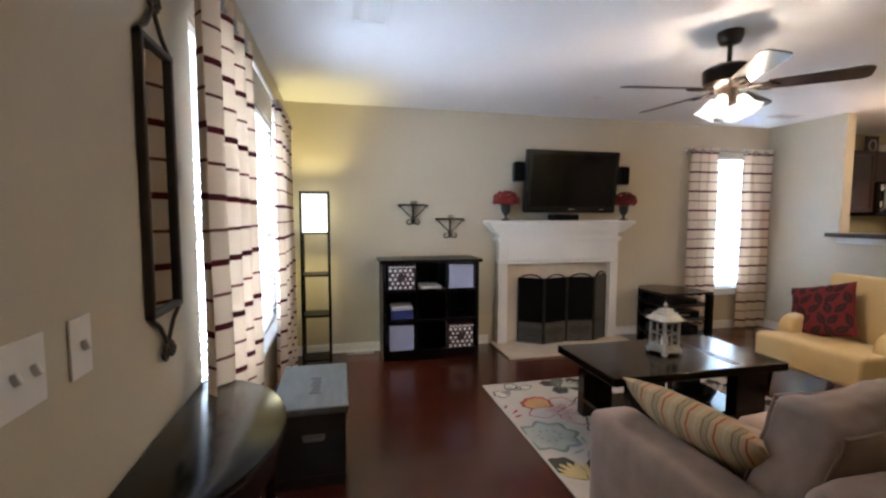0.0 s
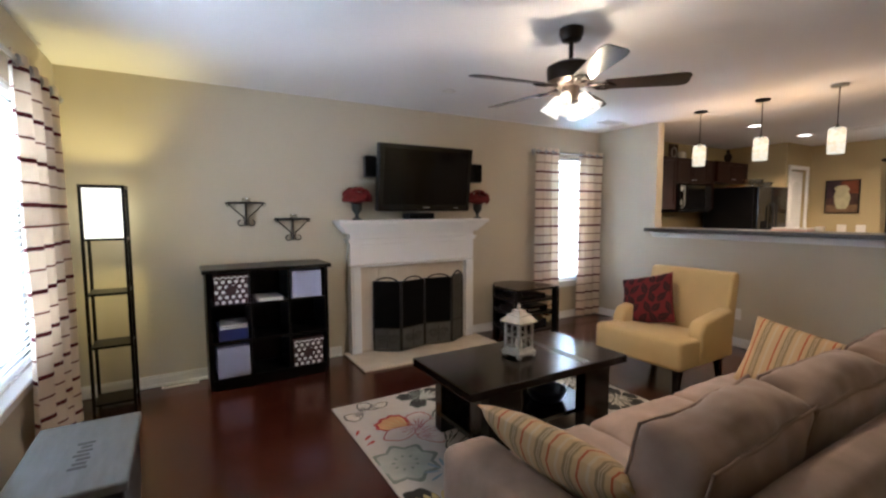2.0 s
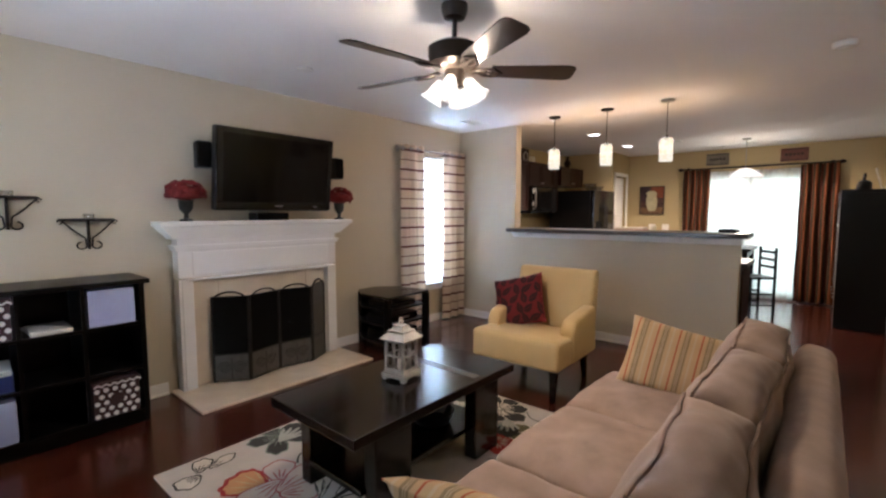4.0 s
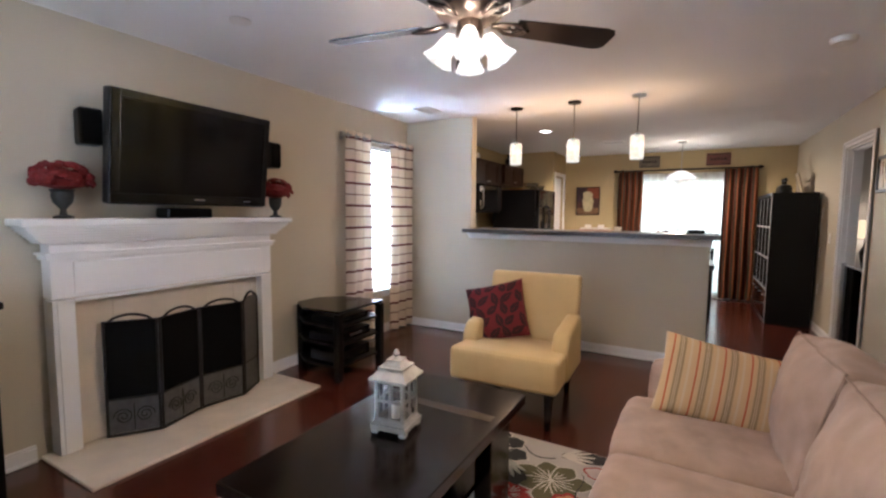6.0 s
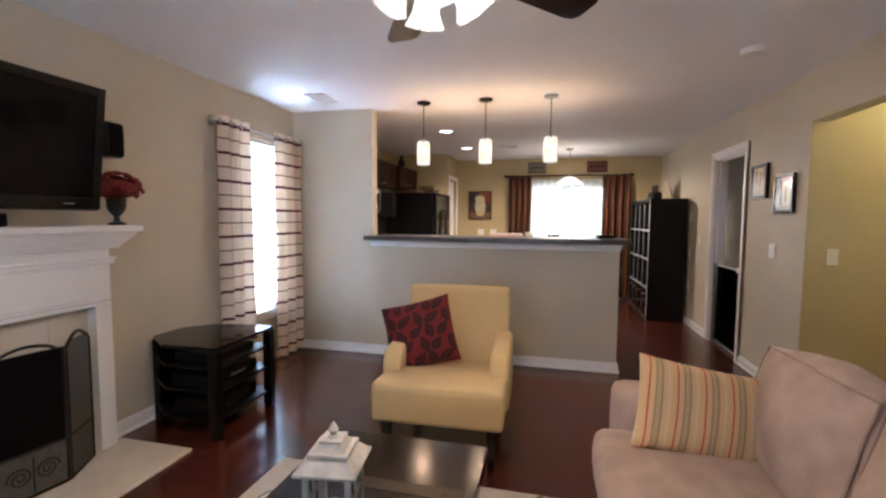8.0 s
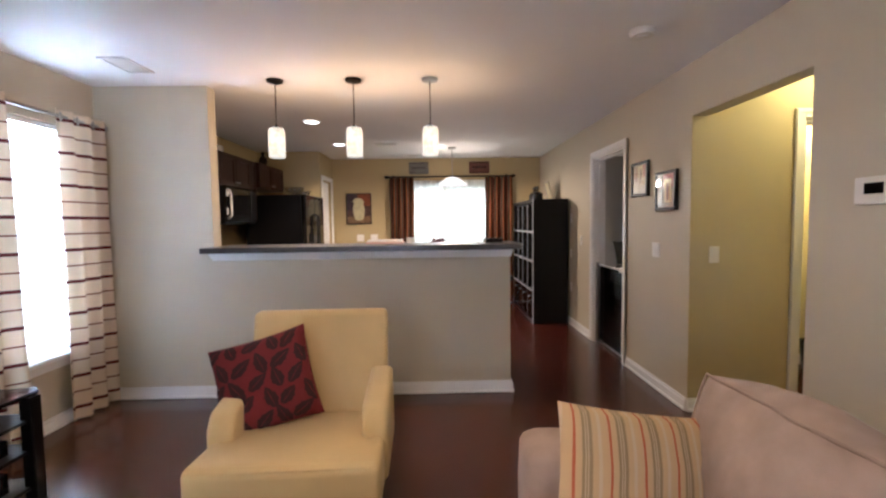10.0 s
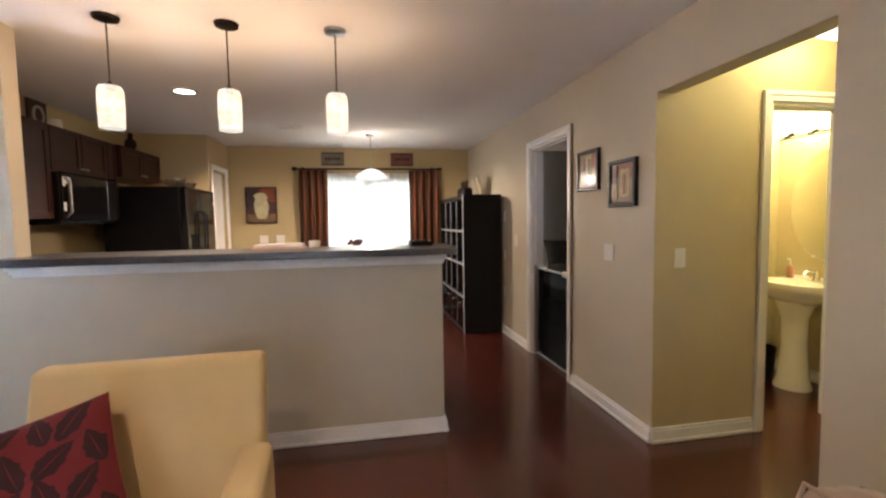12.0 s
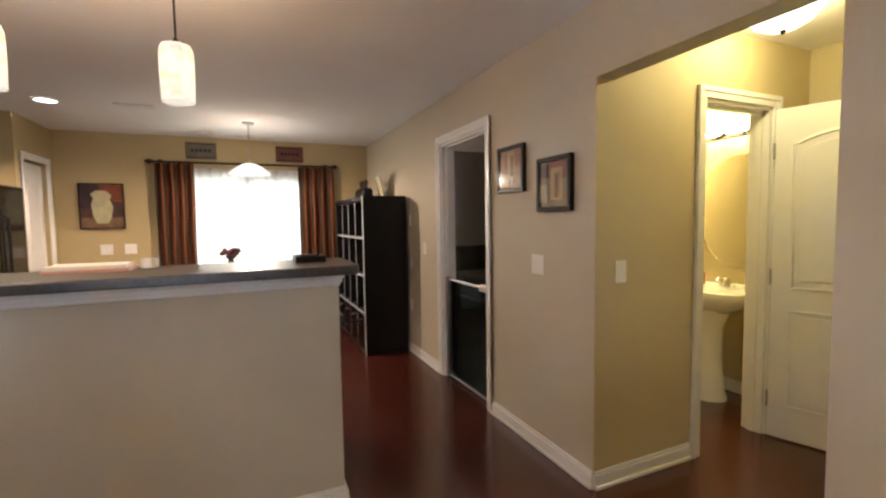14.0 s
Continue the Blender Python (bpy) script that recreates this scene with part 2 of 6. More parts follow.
LILAC_BIN = mat("pale lilac canvas", (0.40, 0.43, 0.62), 0.85, var=0.08, scale=6, fine=300, bump=0.3)
BROWN_BIN = mat("dark brown printed cloth", (0.045, 0.018, 0.020), 0.85, var=0.1, fine=300, bump=0.2)
WHITE_CLOTH = mat("white cotton", (0.76, 0.74, 0.74), 0.9, var=0.06, fine=300, bump=0.2)
BLUE_PAPER = mat("blue cover", (0.03, 0.04, 0.17), 0.5, var=0.1)
PAPER = mat("white paper", (0.72, 0.72, 0.70), 0.8, var=0.08, fine=150)
MESH_GREY = mat("woven wire mesh", (0.12, 0.115, 0.105), 0.55, metal=0.4, var=0.3, scale=30, fine=500, bump=0.5)
SOOT = mat("sooty firebrick", (0.012, 0.011, 0.010), 0.9, var=0.4, scale=8, fine=40, bump=0.4)
BLACK_MESH = mat("fine black fire screen mesh", (0.004, 0.004, 0.004), 0.9, var=0.2, scale=30, fine=600, bump=0.3, spec=0.1)


# ---- building helpers ----
def add(bm, other, m=None):
    if m is not None:
        bmesh.ops.transform(other, matrix=m, verts=other.verts)
    me = bpy.data.meshes.new("tmp")
    other.to_mesh(me)
    bm.from_mesh(me)
    bpy.data.meshes.remove(me)
    other.free()
    return bm


def box(x0, x1, y0, y1, z0, z1, bevel=0.0, seg=2):
    bm = bmesh.new()
    bmesh.ops.create_cube(bm, size=1.0, matrix=Matrix.Translation(((x0 + x1) / 2, (y0 + y1) / 2, (z0 + z1) / 2)) @ Matrix.Diagonal((abs(x1 - x0), abs(y1 - y0), abs(z1 - z0), 1)))
    if bevel:
        bmesh.ops.bevel(bm, geom=bm.edges[:], offset=bevel, segments=seg, profile=0.5, affect="EDGES")
    return bm


def boxes(*items, bevel=0.0):
    bm = bmesh.new()
    for it in items:
        add(bm, box(*it, bevel=bevel))
    return bm


def lathe(profile, seg=24, cap=True):
    """A turned shape: profile rows of (radius, height), from below up."""
    bm = bmesh.new()
    rings = []
    for r, z in profile:
        rings.append([bm.verts.new((r * math.cos(2 * math.pi * k / seg), r * math.sin(2 * math.pi * k / seg), z)) for k in range(seg)])
    for a, b in zip(rings, rings[1:]):
        for k in range(seg):
            bm.faces.new((a[k], a[(k + 1) % seg], b[(k + 1) % seg], b[k]))
    if cap:
        bm.faces.new(rings[0][::-1])
        bm.faces.new(rings[-1])
    return bm


def tube(points, r, seg=8, closed=False):
    """A round bar of radius r along the points."""
    bm = bmesh.new()
    pts = [Vector(p) for p in points]
    n = len(pts)
    rings = []
    side = None
    for i, p in enumerate(pts):
        a = pts[(i - 1) % n] if closed or i else p
        b = pts[(i + 1) % n] if closed or i < n - 1 else p
        d = (b - a).normalized()
        if side is None:
            side = d.orthogonal().normalized()
        side = (side - d * side.dot(d)).normalized()
        up = d.cross(side)
        rings.append([bm.verts.new(p + r * (math.cos(2 * math.pi * k / seg) * side + math.sin(2 * math.pi * k / seg) * up)) for k in range(seg)])
    for i in range(n if closed else n - 1):
        a, b = rings[i], rings[(i + 1) % n]
        for k in range(seg):
            bm.faces.new((a[k], a[(k + 1) % seg], b[(k + 1) % seg], b[k]))
    if not closed:
        bm.faces.new(rings[0][::-1])
        bm.faces.new(rings[-1])
    return bm


def creased(p, crease, seed):
    """A point of a stuffed cover, moved by uneven folds."""
    q = Vector((p.x * 5 + seed, p.y * 5, p.z * 5))
    return p + crease * (noise.noise_vector(q) + 0.55 * noise.noise_vector(q * 2.6) + 0.2 * noise.noise_vector(q * 6.0))


def softbox(sx, sy, sz, r, crown=(0, 0, 0), n=12, crease=0.0, seed=0):
    """A stuffed block centred on the origin: rounded by r, its faces swollen by crown, with uneven folds."""
    bm = bmesh.new()
    bmesh.ops.create_cube(bm, size=2.0)
    bmesh.ops.subdivide_edges(bm, edges=bm.edges[:], cuts=n, use_grid_fill=True)
    half = Vector((sx / 2, sy / 2, sz / 2))
    for v in bm.verts:
        u = v.co.copy()
        p = Vector([u[i] * half[i] for i in range(3)])
        q = Vector([max(-half[i] + r, min(half[i] - r, p[i])) for i in range(3)])
        d = p - q
        if d.length > 1e-6:
            p = q + d.normalized() * min(r, max(abs(d[0]), abs(d[1]), abs(d[2])))
        for i in range(3):
            j, k = (i + 1) % 3, (i + 2) % 3
            p[i] += crown[i] * u[i] * (1 - u[j] ** 2) * (1 - u[k] ** 2)
        if crease:
            p = creased(p, crease, seed)
        v.co = p
    return bm


def pillow(w, h, t, n=18, seed=0):
    """A throw pillow in the x-z plane, thin at its edges, with drawn-out corners."""
    bm = bmesh.new()
    sheets = []
    for s in (-1, 1):
        rows = []
        for j in range(n + 1):
            row = []
            for i in range(n + 1):
                u, v = 2 * i / n - 1, 2 * j / n - 1
                body = max(0.0, (1 - u ** 2) * (1 - v ** 2)) ** 0.42
                pull = 1 - 0.055 * (1 - v ** 2) * abs(u) ** 3, 1 - 0.055 * (1 - u ** 2) * abs(v) ** 3
                fold = 0.006 * noise.noise(Vector((u * 3 + seed, v * 3, s)))
                row.append(bm.verts.new((u * w / 2 * pull[0], s * (t / 2 * body + 0.002) + fold * body, v * h / 2 * pull[1])))
            rows.append(row)
        sheets.append(rows)
        for j in range(n):
            for i in range(n):
                q = (rows[j][i], rows[j][i + 1], rows[j + 1][i + 1], rows[j + 1][i])
                bm.faces.new(q if s < 0 else q[::-1])
    rim = [(0, i) for i in range(n)] + [(j, n) for j in range(n)] + [(n, n - i) for i in range(n)] + [(n - j, 0) for j in range(n)]
    for (a, b), (c, d) in zip(rim, rim[1:] + rim[:1]):
        bm.faces.new((sheets[0][a][b], sheets[1][a][b], sheets[1][c][d], sheets[0][c][d]))
    return bm


def prism(outline, z0, z1, bevel=0.0):
    """An upright block on a plan outline."""
    bm = bmesh.new()
    lo = [bm.verts.new((x, y, z0)) for x, y in outline]
    hi = [bm.verts.new((x, y, z1)) for x, y in outline]
    n = len(lo)
    bm.faces.new(lo[::-1])
    bm.faces.new(hi)
    for i in range(n):
        bm.faces.new((lo[i], lo[(i + 1) % n], hi[(i + 1) % n], hi[i]))
    bmesh.ops.recalc_face_normals(bm, faces=bm.faces[:])
    if bevel:
        bmesh.ops.bevel(bm, geom=bm.edges[:], offset=bevel, segments=2, profile=0.5, affect="EDGES")
    return bm


def mesh_of(name, bm, material, smooth=False):
    me = bpy.data.meshes.new(name)
    bmesh.ops.recalc_face_normals(bm, faces=bm.faces[:])
    bm.to_mesh(me)
    bm.free()
    me.materials.append(material)
    if smooth:
        for p in me.polygons:
            p.use_smooth = True
        me.set_sharp_from_angle(angle=radians(42))
    return me


def part(name, bm, material, parent, label="", smooth=False, m=None):
    ob = new(name, mesh_of(name, bm, material, smooth))
    ob.parent = parent
    if m is not None:
        ob.matrix_local = m
    return tagged(ob, label) if label else ob


def thing(name, m, label, category, group=""):
    ob = new(name)
    ob.matrix_world = m
    ob.empty_display_size = 0.1
    return tagged(ob, label, category, group)


def solo(name, bm, material, m, label, category, group="", smooth=False):
    ob = new(name, mesh_of(name, bm, material, smooth))
    ob.matrix_world = m
    return tagged(ob, label, category, group)


def setting(name, bm, material, label="", smooth=False):
    return tagged(new(name, mesh_of(name, bm, material, smooth)), label, kind="structure")


def wall(name, along, t0, t1, a0, a1, material, holes=(), z1=2.44, z0=0.0):
    """A wall from t0 to t1 thick, running from a0 to a1 along x or y, with holes (a0, a1, z0, z1) through it."""
    bm = bmesh.new()
    cuts = sorted({a0, a1, *[h[0] for h in holes], *[h[1] for h in holes]})
    for c0, c1 in zip(cuts, cuts[1:]):
        spans, z = [], z0
        for h in sorted((h for h in holes if h[0] <= c0 and h[1] >= c1), key=lambda h: h[2]):
            if h[2] > z:
                spans.append((z, h[2]))
            z = h[3]
        if z < z1:
            spans.append((z, z1))
        for s0, s1 in spans:
            add(bm, box(c0, c1, t0, t1, s0, s1) if along == "x" else box(t0, t1, c0, c1, s0, s1))
    bmesh.ops.remove_doubles(bm, verts=bm.verts[:], dist=1e-5)
    return setting(name, bm, material)


# ---- structure ----
XW, YN, XE, YS, XF, H = -0.31, 4.70, 5.305, 0.32, 9.33, 2.44
setting("floor", box(-0.45, 9.7, -3.7, 4.9, -0.12, 0.0), FLOOR_WOOD, "glossy dark cherry wood floor")
setting("ceiling", box(-0.45, 9.7, -3.7, 4.9, H, H + 0.1), CEILING_PAINT, "matt white ceiling")
WIN_W = (1.93, 3.97, 0.56, 2.06)
WIN_N = (4.36, 5.12, 0.50, 2.08)
SLIDE = (0.97, 2.79, 0.0, 2.06)
wall("wall_west", "y", XW - 0.14, XW, -1.72, YN, WALL_PAINT, [WIN_W])
wall("wall_north_kitchen", "x", YN, YN + 0.14, XE + 0.06, XF + 0.14, DINING_PAINT)
wall("wall_north", "x", YN, YN + 0.14, XW - 0.14, XE + 0.06, WALL_PAINT, [WIN_N, (2.10, 2.86, 0.0, 0.66)])
wall("wall_stub", "y", XE, XE + 0.12, 3.83, YN, WALL_PAINT)
wall("half_wall", "y", XE, XE + 0.12, 1.505, 3.83, WALL_PAINT, z1=1.155)
wall("wall_south_foyer", "x", YS - 0.12, YS, 1.6, 3.885, WALL_PAINT)
wall("wall_south_header", "x", YS - 0.12, YS, 3.885, 4.87, WALL_PAINT, z0=2.075)
wall("wall_south", "x", YS - 0.12, YS, 4.87, XF, WALL_PAINT, [(5.945, 6.755, 0.0, 2.05)])
wall("wall_east", "y", XF, XF + 0.14, YS - 0.12, YN, DINING_PAINT, [SLIDE])
wall("wall_pantry", "x", 3.80, 3.90, 8.47, XF, DINING_PAINT, [(8.61, 9.15, 0.0, 2.04)])
wall("wall_pantry_side", "y", 8.47, 8.57, 3.90, YN, DINING_PAINT)
wall("wall_hall_east", "y", 4.87, 4.99, -1.57, YS - 0.12, HALL_PAINT, [(-1.07, -0.46, 0.0, 2.05)])
wall("wall_hall_west", "y", 3.765, 3.885, -1.57, YS - 0.12, HALL_PAINT)
wall("wall_hall_south", "x", -1.57, -1.45, 3.885, 4.87, HALL_PAINT)
wall("wall_bath_south", "x", -1.72, -1.60, 4.87, 5.96, HALL_PAINT)
wall("wall_bath_east", "y", 5.84, 5.96, -1.60, YS - 0.12, HALL_PAINT)
wall("wall_foyer_east", "y", 1.6, 1.72, -1.72, YS - 0.12, WALL_PAINT)
wall("wall_foyer_south", "x", -1.84, -1.72, XW - 0.14, 1.72, WALL_PAINT)
wall("wall_bedroom_south", "x", -3.7, -3.58, 5.96, XF + 0.14, GREY_PAINT)
wall("wall_bedroom_east", "y", XF, XF + 0.14, -3.58, YS - 0.12, GREY_PAINT)
wall("wall_bedroom_west", "y", 5.965, 5.99, -3.58, YS - 0.12, GREY_PAINT)

setting("wall_corner", box(4.866, 4.8695, YS - 0.12, YS - 0.001, 0.1, H), HALL_PAINT)
OUTSIDE = glow("bright overcast daylight", (0.79, 0.90, 1.0), 95.0)
# Plain glowing sheet for the west window's daylight, weaker than the north one.
WEST_DAYLIGHT = glow("dimmer west daylight", (0.88, 0.95, 1.0), 7.5)
setting("backdrop_west", box(XW - 0.62, XW - 0.6, 1.2, 9.5, -0.1, 3.2), WEST_DAYLIGHT)
setting("backdrop_north", box(4.0, 5.5, YN + 0.6, YN + 0.62, 0.2, 2.5), OUTSIDE)


def garden_colours(nt, v):
    n = tex_noise(nt, v, 3.0, 5.0)
    return ramp(nt, [(0.40, (0.50, 0.62, 0.42)), (0.60, (1.0, 1.0, 0.97))], n)


GARDEN = glow("bright garden", (0.9, 1.0, 0.85), 4.8)
gn = GARDEN.node_tree
gn.links.new(garden_colours(gn, coords(gn)), gn.nodes["Principled BSDF"].inputs["Emission Color"])
setting("backdrop_east", box(XF + 1.6, XF + 1.62, -0.5, 4.5, -0.1, 3.2), GARDEN)


def baseboard(x0, y0, x1, y1, nx, ny):
    """A skirting along the wall from one point to the other; (nx, ny) points into the room."""
    t, h = 0.016, 0.095
    bm = box(min(x0, x1) + min(0, nx * t), max(x0, x1) + max(0, nx * t), min(y0, y1) + min(0, ny * t), max(y0, y1) + max(0, ny * t), 0.0, h * 0.8)
    t2 = 0.010
    add(bm, box(min(x0, x1) + min(0, nx * t2), max(x0, x1) + max(0, nx * t2), min(y0, y1) + min(0, ny * t2), max(y0, y1) + max(0, ny * t2), h * 0.8, h, 0.003, 1))
    t3 = 0.026
    add(bm, box(min(x0, x1) + min(0, nx * t3), max(x0, x1) + max(0, nx * t3), min(y0, y1) + min(0, ny * t3), max(y0, y1) + max(0, ny * t3), 0.0, 0.022, 0.006, 2))
    setting("baseboard", bm, TRIM, "white painted skirting board")


baseboard(XW, -1.7, XW, YN - 0.03, 1, 0)
baseboard(XW + 0.03, YN, 1.72, YN, 0, -1)
baseboard(3.19, YN, XE - 0.03, YN, 0, -1)
baseboard(XE, 1.505, XE, YN - 0.0, -1, 0)
baseboard(XE - 0.026, 1.505, XE + 0.12, 1.505, 0, -1)
baseboard(1.6, YS, 3.885, YS, 0, 1)
baseboard(4.87, YS, 5.875, YS, 0, 1)
baseboard(6.825, YS, XF, YS, 0, 1)
baseboard(4.87, YS, 4.87, -0.385, -1, 0)
baseboard(3.885, -1.45, 4.87, -1.45, 0, 1)
baseboard(XF, YS + 0.03, XF, 0.95, -1, 0)
baseboard(XF, 2.85, XF, 3.77, -1, 0)
baseboard(5.84, -1.6, 5.84, 0.18, -1, 0)
baseboard(4.99, -1.6, 5.81, -1.6, 0, 1)


def casing(name, along, face, out, a0, a1, z1, w=0.065, t=0.018):
    """Moulded door trim round an opening, on the wall's face; out is +1 or -1."""
    bm = bmesh.new()
    for k, (ww, tt) in enumerate(((w, t), (w * 0.45, t + 0.007))):
        s0, s1 = sorted((face, face + out * tt))
        for (p0, p1, q0, q1) in ((a0 - ww - (w - ww) * 1.0, a0 - (w - ww), 0, z1 + w), (a1 + (w - ww), a1 + w, 0, z1 + w), (a0 - (0 if k == 0 else w), a1 + (0 if k == 0 else w), z1 + (w - ww), z1 + w)):
            if k and q0 == 0:
                q1 = z1 + w - ww
            add(bm, box(p0, p1, s0, s1, q0, q1, 0.003, 1) if along == "x" else box(s0, s1, p0, p1, q0, q1, 0.003, 1))
    setting(name, bm, TRIM, "white moulded door casing")


def jamb(name, along, t0, t1, a0, a1, z1, d=0.018):
    bm = bmesh.new()
    for (p0, p1, q0, q1) in ((a0, a0 + d, 0, z1), (a1 - d, a1, 0, z1), (a0 + d, a1 - d, z1 - d, z1)):
        add(bm, box(p0, p1, t0, t1, q0, q1) if along == "x" else box(t0, t1, p0, p1, q0, q1))
    m = (t0 + t1) / 2
    for (p0, p1, q0, q1) in ((a0 + d, a0 + d + 0.012, 0, z1 - d), (a1 - d - 0.012, a1 - d, 0, z1 - d), (a0 + d, a1 - d, z1 - d - 0.012, z1 - d)):
        add(bm, box(p0, p1, m - 0.02, m + 0.02, q0, q1) if along == "x" else box(m - 0.02, m + 0.02, p0, p1, q0, q1))
    setting(name, bm, TRIM, "white door jamb")


casing("trim_bedroom", "x", YS, 1, 5.945, 6.755, 2.05)
jamb("door_frame_bedroom", "x", YS - 0.121, YS + 0.001, 5.945, 6.755, 2.05)
casing("trim_bath", "y", 4.87, -1, -1.07, -0.46, 2.05)
jamb("door_frame_bath", "y", 4.869, 4.991, -1.07, -0.46, 2.05)
casing("trim_pantry", "x", 3.80, -1, 8.61, 9.15, 2.04, 0.06)


def panel_door(name, w, h, m, label, hinges=True):
    """A white two-panel door with an arched top panel; hinge edge at the local origin, leaf along +x."""
    d = thing(name, m, label, "door")
    t = 0.035
    part("leaf", box(0, w, -t / 2, t / 2, 0.01, h, 0.002, 1), TRIM, d)
    for side in (-1, 1):
        for z0, z1, arch in ((0.22, h * 0.40, 0.0), (h * 0.47, h - 0.16, 0.06)):
            x0, x1 = 0.1, w - 0.1
            pts = [(x0, z0), (x1, z0), (x1, z1 - arch)] + [(x0 + (x1 - x0) * (1 - k / 10), z1 - arch + arch * math.sin(math.pi * k / 10)) for k in range(1, 10)] + [(x0, z1 - arch)]
            y = side * t / 2
            ring = tube([(px, y, pz) for px, pz in pts], 0.011, 6, True)
            part("panel_moulding", ring, TRIM, d, smooth=True)
            cx, cz = (x0 + x1) / 2, (z0 + z1) / 2
            inner = [(cx + (px - cx) * 0.84, cz + (pz - cz) * 0.9) for px, pz in pts]
            bm = prism([(px, pz) for px, pz in inner], 0, 0.007, 0.003)
            part("raised_panel", bm, TRIM, d, m=Matrix.Translation((0, y, 0)) @ Matrix.Rotation(radians(90), 4, "X") @ Matrix.Translation((0, 0, -0.007 if side > 0 else 0.0)))
    if hinges:
        for z in (0.25, h / 2, h - 0.25):
            bm = boxes((-0.004, 0.004, -t / 2 - 0.006, t / 2, z - 0.045, z + 0.045))
            add(bm, lathe([(0.006, z - 0.05), (0.006, z + 0.05)], 10), Matrix.Translation((-0.004, -t / 2 - 0.004, 0)))
            part("hinge", bm, STEEL, d, "brushed steel hinge")
    knob = lathe([(0.026, 0), (0.026, 0.006), (0.011, 0.012), (0.011, 0.032), (0.024, 0.045), (0.028, 0.058), (0.018, 0.07)], 16)
    part("door_knob", knob, STEEL, d, "steel knob", True, Matrix.Translation((w - 0.06, t / 2, 0.95)) @ Matrix.Rotation(radians(-90), 4, "X"))
    knob = lathe([(0.026, 0), (0.026, 0.006), (0.011, 0.012), (0.011, 0.032), (0.024, 0.045), (0.028, 0.058), (0.018, 0.07)], 16)
    part("door_knob", knob, STEEL, d, "steel knob", True, Matrix.Translation((w - 0.06, -t / 2, 0.95)) @ Matrix.Rotation(radians(90), 4, "X"))
    return d


panel_door("door_1", 0.60, 2.03, pose(4.845, -1.075, 0, 0, 0, 199), "white panelled powder room door standing wide open")
panel_door("door_2", 0.51, 2.02, pose(8.625, 3.85, 0), "closed narrow white pantry door", False)


# windows
def window(name, along, face, depth, a0, a1, z0, z1, out, label, mullion=True):
    """A white sash window set into an opening; out points away from the room."""
    w = tagged(new(name), label, "window", kind="structure")

    def bx(p0, p1, t0, t1, q0, q1, bev=0.003):
        s0, s1 = sorted((face + out * t0, face + out * t1))
        return box(p0, p1, s0, s1, q0, q1, bev, 1) if along == "x" else box(s0, s1, p0, p1, q0, q1, bev, 1)
    f = 0.045
    bm = bmesh.new()
    for p0, p1, q0, q1 in ((a0, a0 + f, z0, z1), (a1 - f, a1, z0, z1), (a0 + f, a1 - f, z0, z0 + f), (a0 + f, a1 - f, z1 - f, z1)):
        add(bm, bx(p0, p1, depth - 0.06, depth, q0, q1))
    part("window_frame", bm, TRIM, w)
    units = [(a0 + f, (a0 + a1) / 2 - 0.04), ((a0 + a1) / 2 + 0.04, a1 - f)] if mullion else [(a0 + f, a1 - f)]
    if mullion:
        part("mullion", bx((a0 + a1) / 2 - 0.04, (a0 + a1) / 2 + 0.04, depth - 0.065, depth, z0 + f, z1 - f), TRIM, w)
    zm = (z0 + z1) / 2
    for u0, u1 in units:
        for k, (q0, q1) in enumerate(((z0 + f, zm), (zm, z1 - f))):
            t0 = depth - 0.05 + 0.022 * k
            bm = bmesh.new()
            g = 0.035
            for p0, p1, r0, r1 in ((u0, u0 + g, q0, q1), (u1 - g, u1, q0, q1), (u0 + g, u1 - g, q0, q0 + g), (u0 + g, u1 - g, q1 - g, q1)):
                add(bm, bx(p0, p1, t0, t0 + 0.02, r0, r1))
            sash = part("sash", bm, TRIM, w)
            p = part("pane", bx(u0 + g, u1 - g, t0 + 0.008, t0 + 0.012, q0 + g, q1 - g, 0), PANE, sash)
            p.visible_shadow = False
    part("window_sill", bx(a0 - 0.05, a1 + 0.05, -0.05, depth - 0.06, z0 - 0.025, z0 + 0.002, 0.006), TRIM, w)
    part("apron", bx(a0 - 0.03, a1 + 0.03, -0.014, 0.0, z0 - 0.09, z0 - 0.026, 0.004), TRIM, w)
    return w


window("window_1", "y", XW, 0.13, *WIN_W, -1, "white double sash window blazing with daylight")
window("window_2", "x", YN, 0.13, *WIN_N, 1, "white single sash window blazing with daylight", False)

blind = thing("venetian_blind", pose(XW - 0.035, 0, 0), "open white horizontal blind in the window", "blind")
part("headrail", box(-0.02, 0.02, WIN_W[0] + 0.01, WIN_W[1] - 0.01, 2.02, 2.055, 0.003, 1), TRIM, blind)
slat = bmesh.new()
sx = [-0.022, -0.011, 0.0, 0.011, 0.022]
lo = [[slat.verts.new((x, y, 0.003 * (1 - (x / 0.022) ** 2) + dz)) for x in sx] for y in (WIN_W[0] + 0.015, WIN_W[1] - 0.015) for dz in (0.0, 0.0018)]
for k in range(4):
    slat.faces.new((lo[0][k], lo[0][k + 1], lo[2][k + 1], lo[2][k]))
    slat.faces.new((lo[1][k], lo[1][k + 1], lo[3][k + 1], lo[3][k]))
SLAT = mesh_of("slat", slat, BLIND_WHITE)
for k in range(35):
    o = new("slat", SLAT)
    o.parent = blind
    o.matrix_local = pose(0, 0, 0.60 + 0.04 * k, 0, -27, 0)
part("bottom_rail", box(-0.02, 0.02, WIN_W[0] + 0.015, WIN_W[1] - 0.015, 0.563, 0.58, 0.003, 1), TRIM, blind)

